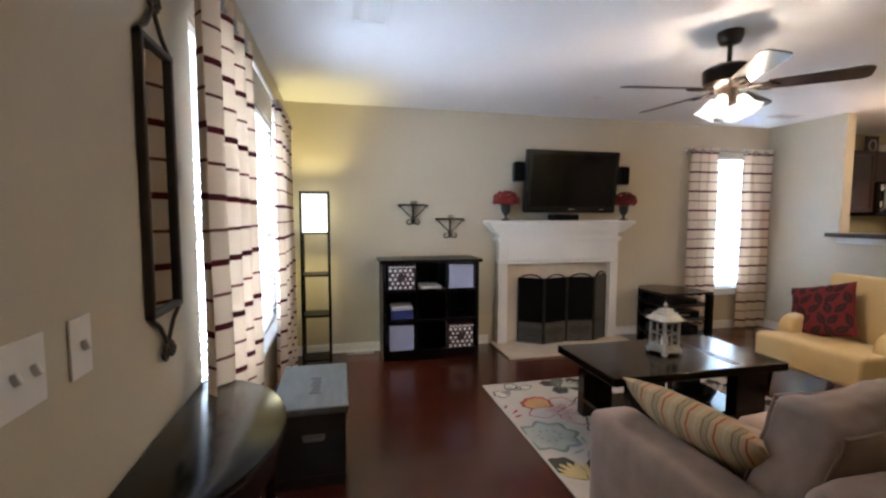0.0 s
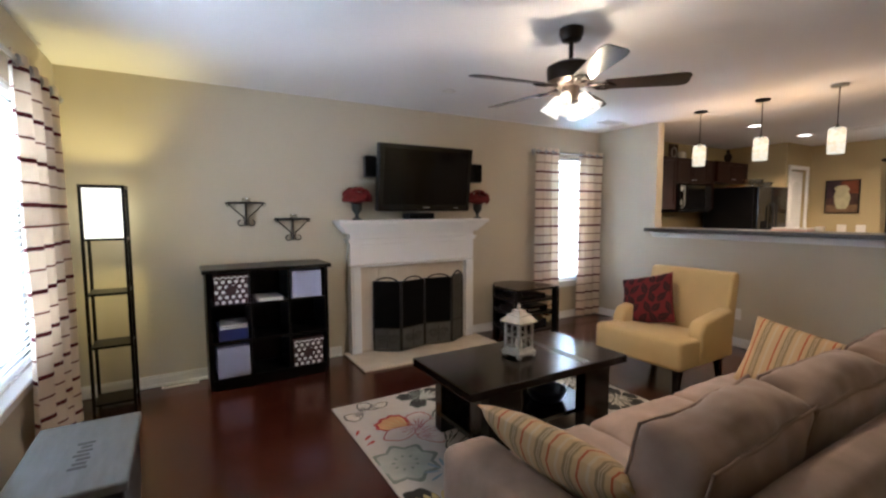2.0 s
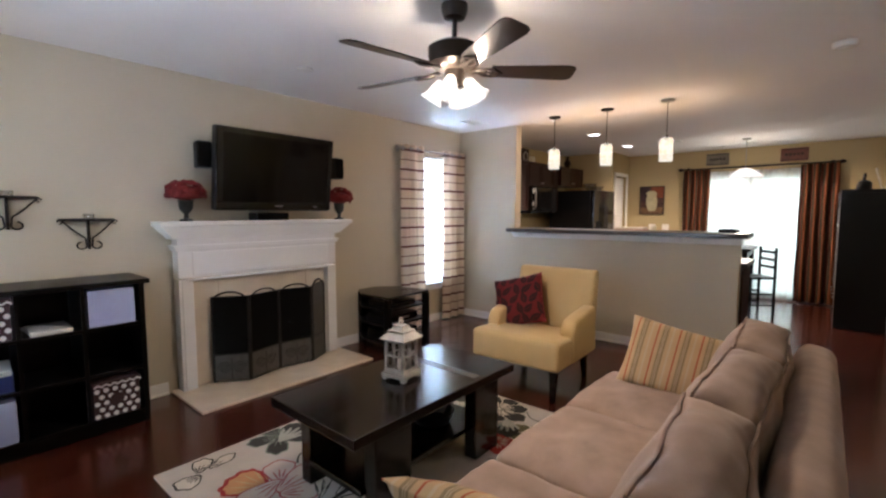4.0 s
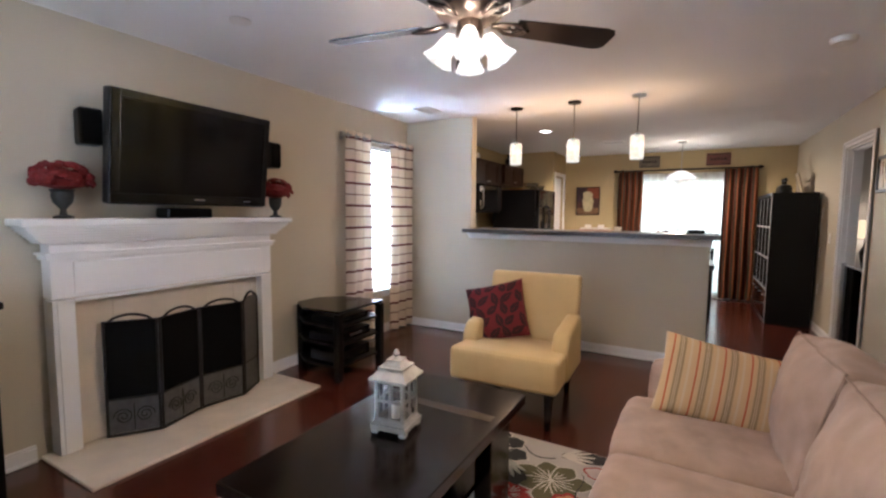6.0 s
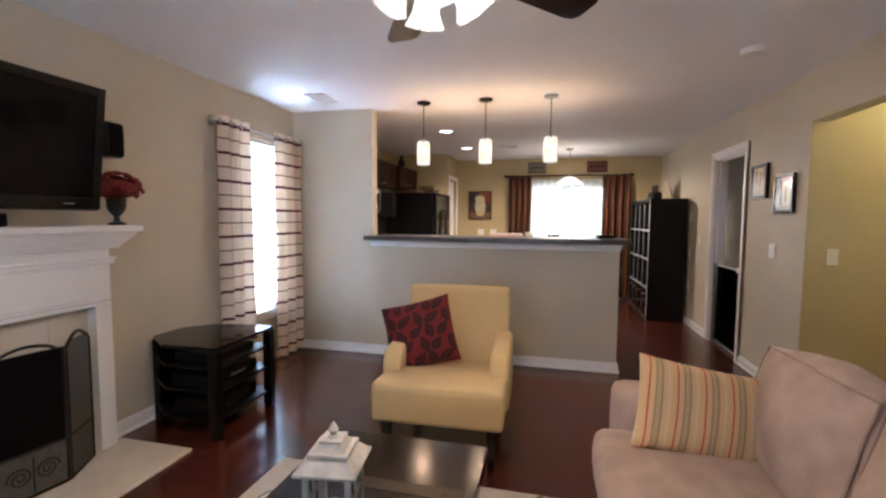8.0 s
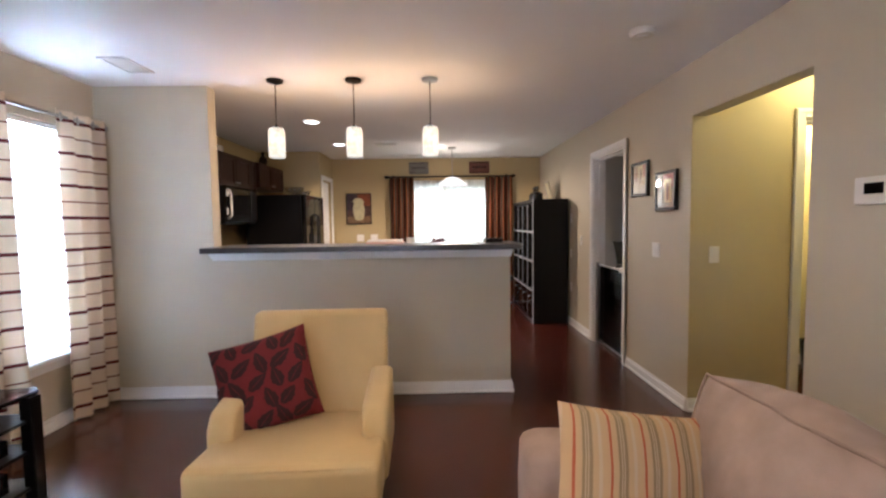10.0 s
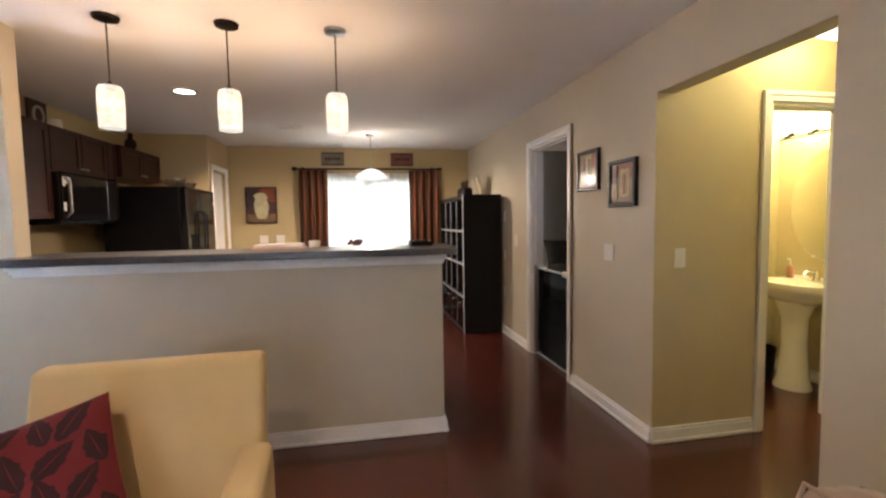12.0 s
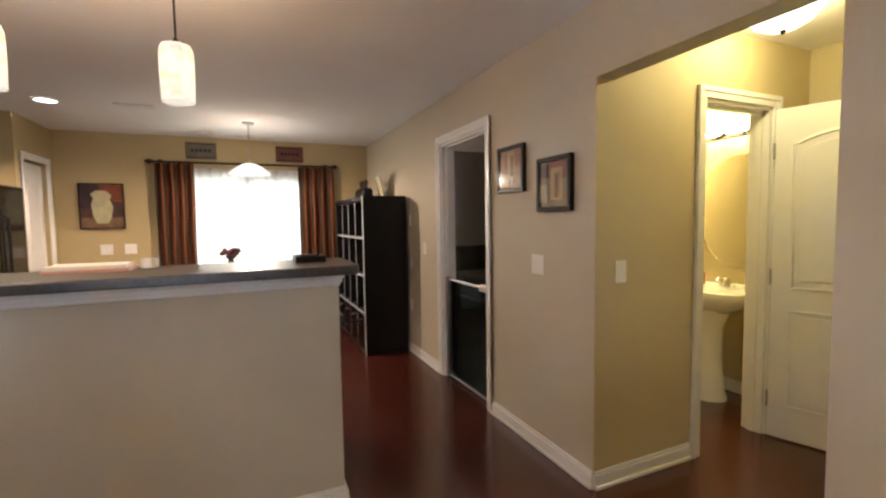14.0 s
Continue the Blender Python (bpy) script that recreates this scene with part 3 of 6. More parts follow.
blind2 = thing("venetian_blind", pose(0, YN + 0.035, 0), "closed white horizontal blind glowing with daylight", "blind")
part("headrail", box(WIN_N[0] + 0.01, WIN_N[1] - 0.01, -0.02, 0.02, 2.04, 2.075, 0.003, 1), TRIM, blind2)
slat = box(WIN_N[0] + 0.015, WIN_N[1] - 0.015, -0.0008, 0.0008, -0.024, 0.024)
SLAT_N = mesh_of("slat", slat, BLIND_WHITE)
for k in range(37):
    o = new("slat", SLAT_N)
    o.parent = blind2
    o.matrix_local = pose(0, 0, 0.545 + 0.0405 * k, 12, 0, 0)

slider = tagged(new("door_3"), "white framed sliding glass patio door", "patio door", kind="structure")
f = 0.06
part("frame", boxes((XF, XF + 0.13, SLIDE[0], SLIDE[0] + f, 0, 2.06), (XF, XF + 0.13, SLIDE[1] - f, SLIDE[1], 0, 2.06), (XF, XF + 0.13, SLIDE[0] + f, SLIDE[1] - f, 2.0, 2.06), (XF, XF + 0.13, SLIDE[0] + f, SLIDE[1] - f, 0.0, 0.03)), TRIM, slider)
for k, (y0, y1) in enumerate(((1.03, 1.92), (1.84, 2.73))):
    x = XF + 0.03 + 0.045 * k
    g = 0.07
    leaf = part("leaf", boxes((x, x + 0.04, y0, y0 + g, 0.03, 2.0), (x, x + 0.04, y1 - g, y1, 0.03, 2.0), (x, x + 0.04, y0 + g, y1 - g, 1.92, 2.0), (x, x + 0.04, y0 + g, y1 - g, 0.03, 0.13)), TRIM, slider)
    p = part("pane", box(x + 0.015, x + 0.02, y0 + g, y1 - g, 0.13, 1.92), PANE, leaf)
    p.visible_shadow = False


# ---- curtains ----
def curtain_sheet(width, z0, z1, folds, amp, seed=0, flare=0.0, nz=26):
    """A hanging sheet along local x, folded in local y, as a thin closed cloth."""
    bm = bmesh.new()
    n = folds * 12
    rnd = random.Random(seed)
    ph = [rnd.uniform(-0.5, 0.5) for _ in range(folds + 2)]
    fr, bk = [], []
    for j in range(nz + 1):
        v = j / nz
        a, b = [], []
        for i in range(n + 1):
            u = i / n
            k = u * folds
            wob = ph[int(k)] * (1 - k % 1) + ph[int(k) + 1] * (k % 1)
            s = math.sin(2 * math.pi * k + wob)
            y = amp * s * (0.75 + 0.35 * (1 - v)) + 0.008 * noise.noise(Vector((u * 9 + seed, v * 4, 0)))
            x = (u - 0.5) * width * (1 + flare * (1 - v)) + 0.012 * noise.noise(Vector((u * 4, v * 3 + seed, 3)))
            z = z0 + (z1 - z0) * v
            a.append(bm.verts.new((x, y, z)))
            b.append(bm.verts.new((x, y + 0.004, z)))
        fr.append(a)
        bk.append(b)
    for j in range(nz):
        for i in range(n):
            bm.faces.new((fr[j][i], fr[j][i + 1], fr[j + 1][i + 1], fr[j + 1][i]))
            bm.faces.new((bk[j][i + 1], bk[j][i], bk[j + 1][i], bk[j + 1][i + 1]))
        bm.faces.new((fr[j][0], fr[j + 1][0], bk[j + 1][0], bk[j][0]))
        bm.faces.new((fr[j][n], bk[j][n], bk[j + 1][n], fr[j + 1][n]))
    for i in range(n):
        bm.faces.new((fr[0][i], bk[0][i], bk[0][i + 1], fr[0][i + 1]))
        bm.faces.new((fr[nz][i], fr[nz][i + 1], bk[nz][i + 1], bk[nz][i]))
    return bm


def curtain(m, width, z0, z1, folds, amp, material, label, seed, grommets=True, flare=0.0, group=""):
    c = thing("curtain", m, label, "curtain", group)
    part("cloth", curtain_sheet(width, z0, z1, folds, amp, seed, flare), material, c, smooth=True)
    if grommets:
        for k in range(2 * folds):
            x = (k / (2 * folds) + 0.25 / folds - 0.5) * width
            ring = [(0, 0.026 * math.cos(2 * math.pi * i / 14), 0.026 * math.sin(2 * math.pi * i / 14)) for i in range(14)]
            part("grommet", tube(ring, 0.006, 6, True), STEEL, c, "steel ring", True, pose(x, 0, z1 - 0.045, 0, 0, 55 if k % 2 else -55))
    return c


def curtain_rod(m, length, r, material, ball, label, reach=0.085):
    c = thing("curtain_rod", m, label, "curtain rod")
    part("rod", tube([(-length / 2, 0, 0), (length / 2, 0, 0)], r, 12), material, c, smooth=True)
    for s in (-1, 1):
        if ball == "cap":
            bm = lathe([(r, 0), (r * 2.0, 0.004), (r * 2.2, 0.035), (r * 1.2, 0.045)], 16)
        else:
            bm = lathe([(r, 0), (r * 1.6, 0.01), (r * 1.1, 0.02), (r * 2.4, 0.045), (r * 2.0, 0.07), (r * 0.5, 0.095)], 16)
        part("finial", bm, material, c, smooth=True, m=Matrix.Translation((s * length / 2, 0, 0)) @ Matrix.Rotation(radians(90 * s), 4, "Y"))
        x = s * (length / 2 - 0.05)
        bm = boxes((x - 0.008, x + 0.008, 0, reach - 0.003, -0.008, 0.008), (x - 0.02, x + 0.02, reach - 0.009, reach - 0.001, -0.035, 0.035))
        part("bracket", bm, material, c)
    return c


STRIPES = "cream curtain panel with dark red and brown horizontal stripes"
curtain(pose(-0.225, 2.15, 0, 0, 0, 90), 0.80, 0.03, 2.17, 4, 0.03, CURTAIN_CLOTH, STRIPES, 3, group="striped window curtains")
curtain(pose(-0.225, 3.83, 0, 0, 0, 90), 0.84, 0.03, 2.17, 4, 0.03, CURTAIN_CLOTH, STRIPES, 5, group="striped window curtains")
curtain(pose(4.315, YN - 0.085, 0), 0.37, 0.02, 2.165, 3, 0.032, CURTAIN_CLOTH, STRIPES, 7, flare=0.12, group="striped window curtains")
curtain(pose(5.075, YN - 0.085, 0), 0.43, 0.02, 2.165, 3, 0.032, CURTAIN_CLOTH, STRIPES, 9, group="striped window curtains")
curtain_rod(pose(-0.225, 2.96, 2.125, 0, 0, 90), 2.66, 0.011, STEEL, "cap", "slim brushed steel curtain rod")
curtain_rod(pose(4.68, YN - 0.085, 2.12), 1.16, 0.011, STEEL, "cap", "slim brushed steel curtain rod")
DRAPES = "rust and brown striped drape beside the patio door"
curtain(pose(XF - 0.085, 2.645, 0, 0, 0, -90), 0.40, 0.02, 2.11, 4, 0.04, DRAPE_CLOTH, DRAPES, 11, False, group="patio door drapes")
curtain(pose(XF - 0.085, 1.03, 0, 0, 0, -90), 0.45, 0.02, 2.11, 4, 0.04, DRAPE_CLOTH, DRAPES, 13, False, group="patio door drapes")
curtain_rod(pose(XF - 0.085, 1.84, 2.125, 0, 0, -90), 2.0, 0.013, BRONZE, "ball", "dark bronze curtain rod with ball finials")
sheer = solo("sheer_curtain", curtain_sheet(1.62, 0.02, 2.07, 14, 0.016, 21), SHEER_CLOTH, pose(XF - 0.028, 1.87, 0, 0, 0, -90), "thin white sheer curtain over the patio door", "curtain", smooth=True)

# ---- fireplace ----
fp = thing("fireplace", pose(2.495, YN, 0), "white painted fireplace mantel with cream marble surround", "fireplace")
W = 0.705
part("hearth", box(-0.757, 0.764, -0.585, -0.0, 0.0, 0.02, 0.004, 1), MARBLE, fp, "cream marble hearth slab")
for x0, x1, z0 in ((-0.61, -0.40, 0.02), (0.40, 0.61, 0.02), (-0.399, 0.399, 0.66)):
    part("marble_slab", box(x0, x1, -0.055, 0.0, z0, 0.90, 0.002, 1), MARBLE, fp, "cream marble surround slab")
for s in (-1, 1):
    x0, x1 = sorted((s * 0.605, s * W))
    bm = boxes((x0, x1, -0.11, 0, 0.02, 0.88), bevel=0.004)
    add(bm, box(x0 + (0.02 if s < 0 else 0.0), x1 - (0.02 if s > 0 else 0.0), -0.117, -0.10, 0.022, 0.879, 0.003, 1))
    part("pilaster", bm, TRIM, fp)
part("frieze", box(-W, W, -0.11, 0, 0.888, 1.19, 0.004, 1), TRIM, fp)
part("frieze_panel", box(-W + 0.1, W - 0.1, -0.118, -0.108, 0.905, 1.085, 0.004, 1), TRIM, fp)
part("frieze_bead", box(-0.608, 0.608, -0.122, -0.10, 0.864, 0.884, 0.004, 1), TRIM, fp)
bm = bmesh.new()
for k, (o, z0, z1) in enumerate(((0.018, 1.10, 1.125), (0.03, 1.125, 1.14), (0.042, 1.19, 1.205), (0.055, 1.205, 1.22), (0.07, 1.22, 1.235), (0.086, 1.235, 1.25), (0.10, 1.25, 1.265), (0.112, 1.265, 1.282))):
    add(bm, box(-W - o, W + o, -0.11 - o * 0.75, 0, z0, z1, 0.004, 2))
part("crown_moulding", bm, TRIM, fp)
part("mantel_shelf", box(-0.84, 0.84, -0.216, 0, 1.282, 1.322, 0.008, 3), TRIM, fp)
bm = bmesh.new()
for it in ((-0.38, -0.36, 0.0, 0.45, 0.0, 0.66), (0.36, 0.38, 0.0, 0.45, 0.0, 0.66), (-0.38, 0.38, 0.43, 0.45, 0.0, 0.66), (-0.38, 0.38, 0.0, 0.45, 0.66, 0.68), (-0.38, 0.38, 0.0, 0.45, -0.02, 0.004)):
    add(bm, box(*it))
part("firebox", bm, SOOT, fp, "sooty black firebox")

screen = thing("fire_screen", pose(2.487, YN - 0.325, 0.02), "folding black wrought iron fire screen with mesh panels", "fire screen")
PAN = [(-0.475, 0.225, -0.245, 0.063), (-0.245, 0.063, 0.052, 0.135), (0.052, 0.135, 0.351, 0.087), (0.351, 0.087, 0.56, 0.20)]
for k, (x0, y0, x1, y1) in enumerate(PAN):
    a, b = Vector((x0, y0, 0)), Vector((x1, y1, 0))
    L = (b - a).length
    m = Matrix.Translation(a) @ Matrix.Rotation(math.atan2(y1 - y0, x1 - x0), 4, "Z")
    top = 0.72 if k in (0, 1, 2) else 0.74
    if k == 3:
        pts = [(0.008, 0, 0.01), (0.008, 0, top - 0.05)] + [(0.008 + (L - 0.016) * i / 8, 0, top - 0.05 + 0.06 * math.sin(math.pi * i / 8)) for i in range(1, 8)] + [(L - 0.008, 0, top - 0.05), (L - 0.008, 0, 0.01)]
    else:
        pts = [(0.008, 0, 0.01), (0.008, 0, top - 0.02), (L - 0.008, 0, top - 0.02), (L - 0.008, 0, 0.01)]
    pan = part("panel_frame", tube(pts, 0.009, 8, True), IRON, screen, smooth=True, m=m)
    zc = top - 0.02
    part("mesh", boxes((0.012, L - 0.012, -0.0015, 0.0015, 0.235, zc)), BLACK_MESH if k < 3 else MESH_GREY, pan, "fine dark wire mesh")
    part("cross_bar", tube([(0.008, 0, 0.23), (L - 0.008, 0, 0.23)], 0.007), IRON, pan)
    part("lower_mesh", boxes((0.012, L - 0.012, -0.001, 0.001, 0.018, 0.225)), MESH_GREY, pan, "grey wire mesh with scrolls")
    if k < 3:
        arch = [(L * (0.12 + 0.76 * i / 10), 0, top - 0.02 + 0.036 * math.sin(math.pi * i / 10) ** 0.7) for i in range(11)]
        part("arch_handle", tube(arch, 0.008), IRON, pan, smooth=True)
        for s in (-1, 1):
            sc = []
            for i in range(26):
                q = i / 25
                ang = q * 4.2 * math.pi
                rr = 0.045 * (1 - q) + 0.006
                sc.append((L / 2 + s * (0.055 + rr * math.cos(ang)), -0.004, 0.12 + rr * math.sin(ang)))
            part("scroll", tube(sc, 0.0035, 6), IRON, pan, smooth=True)
        part("stem", tube([(L / 2, -0.004, 0.03), (L / 2, -0.004, 0.2)], 0.0035, 6), IRON, pan)

# ---- television group ----
tv = thing("television", pose(2.523, YN - 0.02, 1.44, 7, 0, 0), "large black flat television mounted above the mantel", "television")
TVW, TVH = 1.02, 0.625
Y0 = -0.24
part("cabinet", box(-TVW / 2, TVW / 2, Y0, Y0 + 0.08, -0.01, TVH, 0.012, 3), BLACK_PLASTIC, tv)
part("bezel", boxes((-TVW / 2 + 0.004, -TVW / 2 + 0.05, Y0 - 0.012, Y0 + 0.01, 0.06, TVH - 0.004), (TVW / 2 - 0.05, TVW / 2 - 0.004, Y0 - 0.012, Y0 + 0.01, 0.06, TVH - 0.004), (-TVW / 2 + 0.05, TVW / 2 - 0.05, Y0 - 0.012, Y0 + 0.01, TVH - 0.05, TVH - 0.004), (-TVW / 2 + 0.004, TVW / 2 - 0.004, Y0 - 0.012, Y0 + 0.01, 0.0, 0.06), bevel=0.004), GLOSS_BLACK, tv)
part("screen", box(-TVW / 2 + 0.05, TVW / 2 - 0.05, Y0 - 0.005, Y0 + 0.005, 0.06, TVH - 0.05), SCREEN, tv)
part("badge", box(-0.035, 0.035, Y0 - 0.0145, Y0 - 0.011, 0.026, 0.035), STEEL, tv, "small silver maker's badge")
part("marking", box(0.32, 0.37, Y0 - 0.0145, Y0 - 0.011, 0.024, 0.030), STEEL, tv)
part("wall_mount", box(-0.25, 0.25, Y0 + 0.08, -0.02, 0.15, 0.45, 0.01, 1), BLACK_PLASTIC, tv)


def speaker(m, label):
    s = thing("speaker", m, label, "speaker", "wall speakers")
    part("cabinet", box(-0.055, 0.055, -0.17, -0.05, -0.1, 0.1, 0.015, 3), BLACK_PLASTIC, s)
    part("grille", box(-0.047, 0.047, -0.176, -0.165, -0.09, 0.09, 0.01, 3), BLACK_MESH, s, "black cloth grille")
    part("wall_bracket", boxes((-0.015, 0.015, -0.06, -0.0, -0.015, 0.015), (-0.025, 0.025, -0.006, 0.0, -0.04, 0.04)), BLACK_PLASTIC, s)


speaker(pose(2.02, YN, 1.828, 0, 0, -10), "small black speaker mounted on the wall")
speaker(pose(3.20, YN, 1.81, 0, 0, 8), "small black speaker mounted on the wall")
cs = thing("centre_speaker", pose(2.515, YN - 0.13, 1.322), "low black centre speaker on the mantel shelf", "speaker")
part("cabinet", box(-0.15, 0.15, -0.06, 0.08, 0.0, 0.065, 0.012, 3), BLACK_PLASTIC, cs)
part("grille", box(-0.14, 0.14, -0.064, -0.055, 0.008, 0.057, 0.006, 2), BLACK_MESH, cs)


def flower_urn(m, seed):
    u = thing("flower_urn", m, "ball of red silk flowers in a pewter urn", "flower vase", "urns on the mantel")
    part("urn", lathe([(0.045, 0), (0.045, 0.012), (0.018, 0.022), (0.014, 0.05), (0.022, 0.06), (0.042, 0.085), (0.05, 0.12), (0.047, 0.14), (0.056, 0.152), (0.05, 0.156)], 20), URN_METAL, u, "grey pewter urn", True)
    rnd = random.Random(seed)
    bm = bmesh.new()
    add(bm, lathe([(0.02, 0.155), (0.07, 0.17), (0.085, 0.20), (0.07, 0.235), (0.02, 0.255)], 12))
    for k in range(95):
        a, c = rnd.uniform(0, 6.283), rnd.uniform(-0.35, 1)
        s = math.sqrt(1 - c * c)
        d = Vector((s * math.cos(a), s * math.sin(a), c * 0.85))
        p = bmesh.new()
        bmesh.ops.create_icosphere(p, subdivisions=1, radius=rnd.uniform(0.014, 0.022))
        for v in p.verts:
            v.co *= rnd.uniform(0.7, 1.25)
            v.co.z *= 0.55
        add(bm, p, Matrix.Translation(Vector((0, 0, 0.205)) + d * rnd.uniform(0.088, 0.102)) @ d.to_track_quat("Z", "Y").to_matrix().to_4x4())
    part("flower_ball", bm, RED_FLOWER, u, "crimson petals", m=Matrix.Translation((0, 0, 0.155)) @ Matrix.Diagonal((1.34, 1.34, 1.12, 1)) @ Matrix.Translation((0, 0, -0.155)))


flower_urn(pose(1.858, YN - 0.125, 1.322), 4)
flower_urn(pose(3.242, YN - 0.125, 1.322), 8)

# ---- living room furniture ----
sofa = thing("sofa", pose(2.285, 1.345, 0), "taupe microfibre three-seat sofa with loose back cushions", "sofa")
X0, X1 = -1.14, 1.14
AW = 0.20
part("base", softbox(X1 - X0 - 0.04, 0.90, 0.24, 0.03, n=6), SOFA_CLOTH, sofa, smooth=True, m=pose(0, 0.02, 0.19))
for s in (-1, 1):
    part("arm", softbox(AW, 0.90, 0.54, 0.045, (0.01, 0.01, 0.006), 14, 0.006, 3 + s), SOFA_CLOTH, sofa, smooth=True, m=pose(s * (1.14 - AW / 2), 0.0, 0.335))
part("back_frame", softbox(X1 - X0 - 0.14, 0.15, 0.70, 0.06, (0, 0.012, 0.008), 20, 0.003, 9), SOFA_CLOTH, sofa, smooth=True, m=pose(0, -0.355, 0.415, 9, 0, 0))
SEATW = (2.28 - 2 * AW) / 3
for k in range(3):
    x = -1.14 + AW + SEATW * (k + 0.5)
    seat = part("seat_cushion", softbox(SEATW - 0.008, 0.74, 0.17, 0.05, (0, 0.015, 0.025), 18, 0.009, k * 7), SOFA_CLOTH, sofa, smooth=True, m=pose(x, 0.18, 0.365))
    CW, CD, CH, seed = SEATW - 0.02, 0.18, 0.46, k * 11 + 2
    back = part("back_cushion", softbox(CW, CD, CH, 0.03, (0.014, 0.06, 0.045), 26, 0.013, seed), SOFA_CLOTH, sofa, smooth=True, m=pose(x, -0.17, 0.628, 14, 0, (3, -2, 2.5)[k]))
    for yy in (-CD / 2 + 0.003, CD / 2 - 0.003):
        w, h = CW / 2 - 0.006, CH / 2 - 0.006
        pts = []
        for ax, az, bx, bz in ((w, h, -w, h), (-w, h, -w, -h), (-w, -h, w, -h), (w, -h, w, h)):
            for q in range(9):
                f = q / 9
                pts.append(creased(Vector((ax + (bx - ax) * f, yy, az + (bz - az) * f)), 0.013, seed))
        part("piping", tube(pts, 0.005, 6, True), PIPING_CLOTH, back, smooth=True)
for sx in (-1, 1):
    for y in (-0.38, 0.38):
        part("foot", lathe([(0.02, 0), (0.03, 0.07)], 12), ESPRESSO, sofa, "short dark wooden foot", m=pose(sx * 1.06, y, 0))

solo("striped_pillow", pillow(0.56, 0.39, 0.15, seed=1), STRIPED_CLOTH, pose(1.43, 1.47, 0.606, 0, 0, 95) @ pose(0, 0, 0, -48, 0, 0), "tan cushion with rust and olive stripes leaning on the sofa arm", "cushion", "striped sofa cushions", True)
solo("striped_pillow", pillow(0.55, 0.37, 0.14, seed=5), STRIPED_CLOTH, pose(3.09, 1.48, 0.60, 0, 0, 0) @ pose(0, 0, 0, 0, 0, -84) @ pose(0, 0, 0, 0, 10, 0) @ pose(0, 0, 0, -20, 0, 0), "tan cushion with rust and olive stripes leaning on the sofa arm", "cushion", "striped sofa cushions", True)

chair = thing("armchair", pose(3.83, 2.70, 0, 0, 0, 2), "yellow upholstered armchair with dark tapered legs", "armchair")


def slab(outline, width, r, material, name, m, label=""):
    """An upholstered slab: a side outline in x-z, drawn out along y and rounded."""
    bm = bmesh.new()
    lo = [bm.verts.new((x, -width / 2, z)) for x, z in outline]
    hi = [bm.verts.new((x, width / 2, z)) for x, z in outline]
    n = len(lo)
    bm.faces.new(lo)
    bm.faces.new(hi[::-1])
    for i in range(n):
        bm.faces.new((lo[i], hi[i], hi[(i + 1) % n], lo[(i + 1) % n]))
    bmesh.ops.recalc_face_normals(bm, faces=bm.faces[:])
    bmesh.ops.bevel(bm, geom=bm.edges[:], offset=r, segments=4, profile=0.5, affect="EDGES")
    return part(name, bm, material, chair, label, True, m)


slab([(-0.43, 0.245), (-0.43, 0.455), (-0.40, 0.47), (0.16, 0.435), (0.20, 0.245)], 0.735, 0.03, YELLOW_CLOTH, "seat", pose(0, 0, 0))
slab([(0.10, 0.245), (0.13, 0.45), (0.255, 0.905), (0.345, 0.905), (0.355, 0.83), (0.27, 0.245)], 0.70, 0.026, YELLOW_CLOTH, "backrest", pose(0.07, 0, 0))
for s in (-1, 1):
    slab([(-0.215, 0.25), (-0.22, 0.50), (-0.17, 0.575), (-0.08, 0.59), (0.24, 0.63), (0.27, 0.25)], 0.115, 0.03, YELLOW_CLOTH, "arm", pose(0.03, s * 0.325, 0))
for x, y, dx in ((-0.34, -0.30, -0.02), (-0.34, 0.30, -0.02), (0.26, -0.28, 0.05), (0.26, 0.28, 0.05)):
    bm = bmesh.new()
    bmesh.ops.create_cube(bm, size=1.0, matrix=Matrix.Translation((0, 0, 0.125)) @ Matrix.Diagonal((0.055, 0.055, 0.25, 1)))
    for v in bm.verts:
        if v.co.z < 0.1:
            v.co.x, v.co.y = v.co.x * 0.6 + dx, v.co.y * 0.6
    part("leg", bm, ESPRESSO, chair, "dark tapered wooden leg", m=pose(x, y, 0))
red_pillow = solo("red_pillow", pillow(0.46, 0.43, 0.16, seed=9), RED_CLOTH, pose(3.87, 2.905, 0.63, 0, 0, 0) @ pose(0, 0, 0, 0, 0, -82) @ pose(0, 0, 0, -20, -15, 0), "dark red cushion with black leaf print on the armchair", "cushion", smooth=True)



def on_pillow(u, v, w, h, t, seed, lift):
    """A point just off the pillow's front, by its place across and up, each from -1 to 1."""
    body = max(0.0, (1 - u ** 2) * (1 - v ** 2)) ** 0.42
    fold = 0.006 * noise.noise(Vector((u * 3 + seed, v * 3, -1)))
    return (u * w / 2 * (1 - 0.055 * (1 - v ** 2) * abs(u) ** 3), -(t / 2 * body + 0.002) + fold * body - lift, v * h / 2 * (1 - 0.055 * (1 - u ** 2) * abs(v) ** 3))


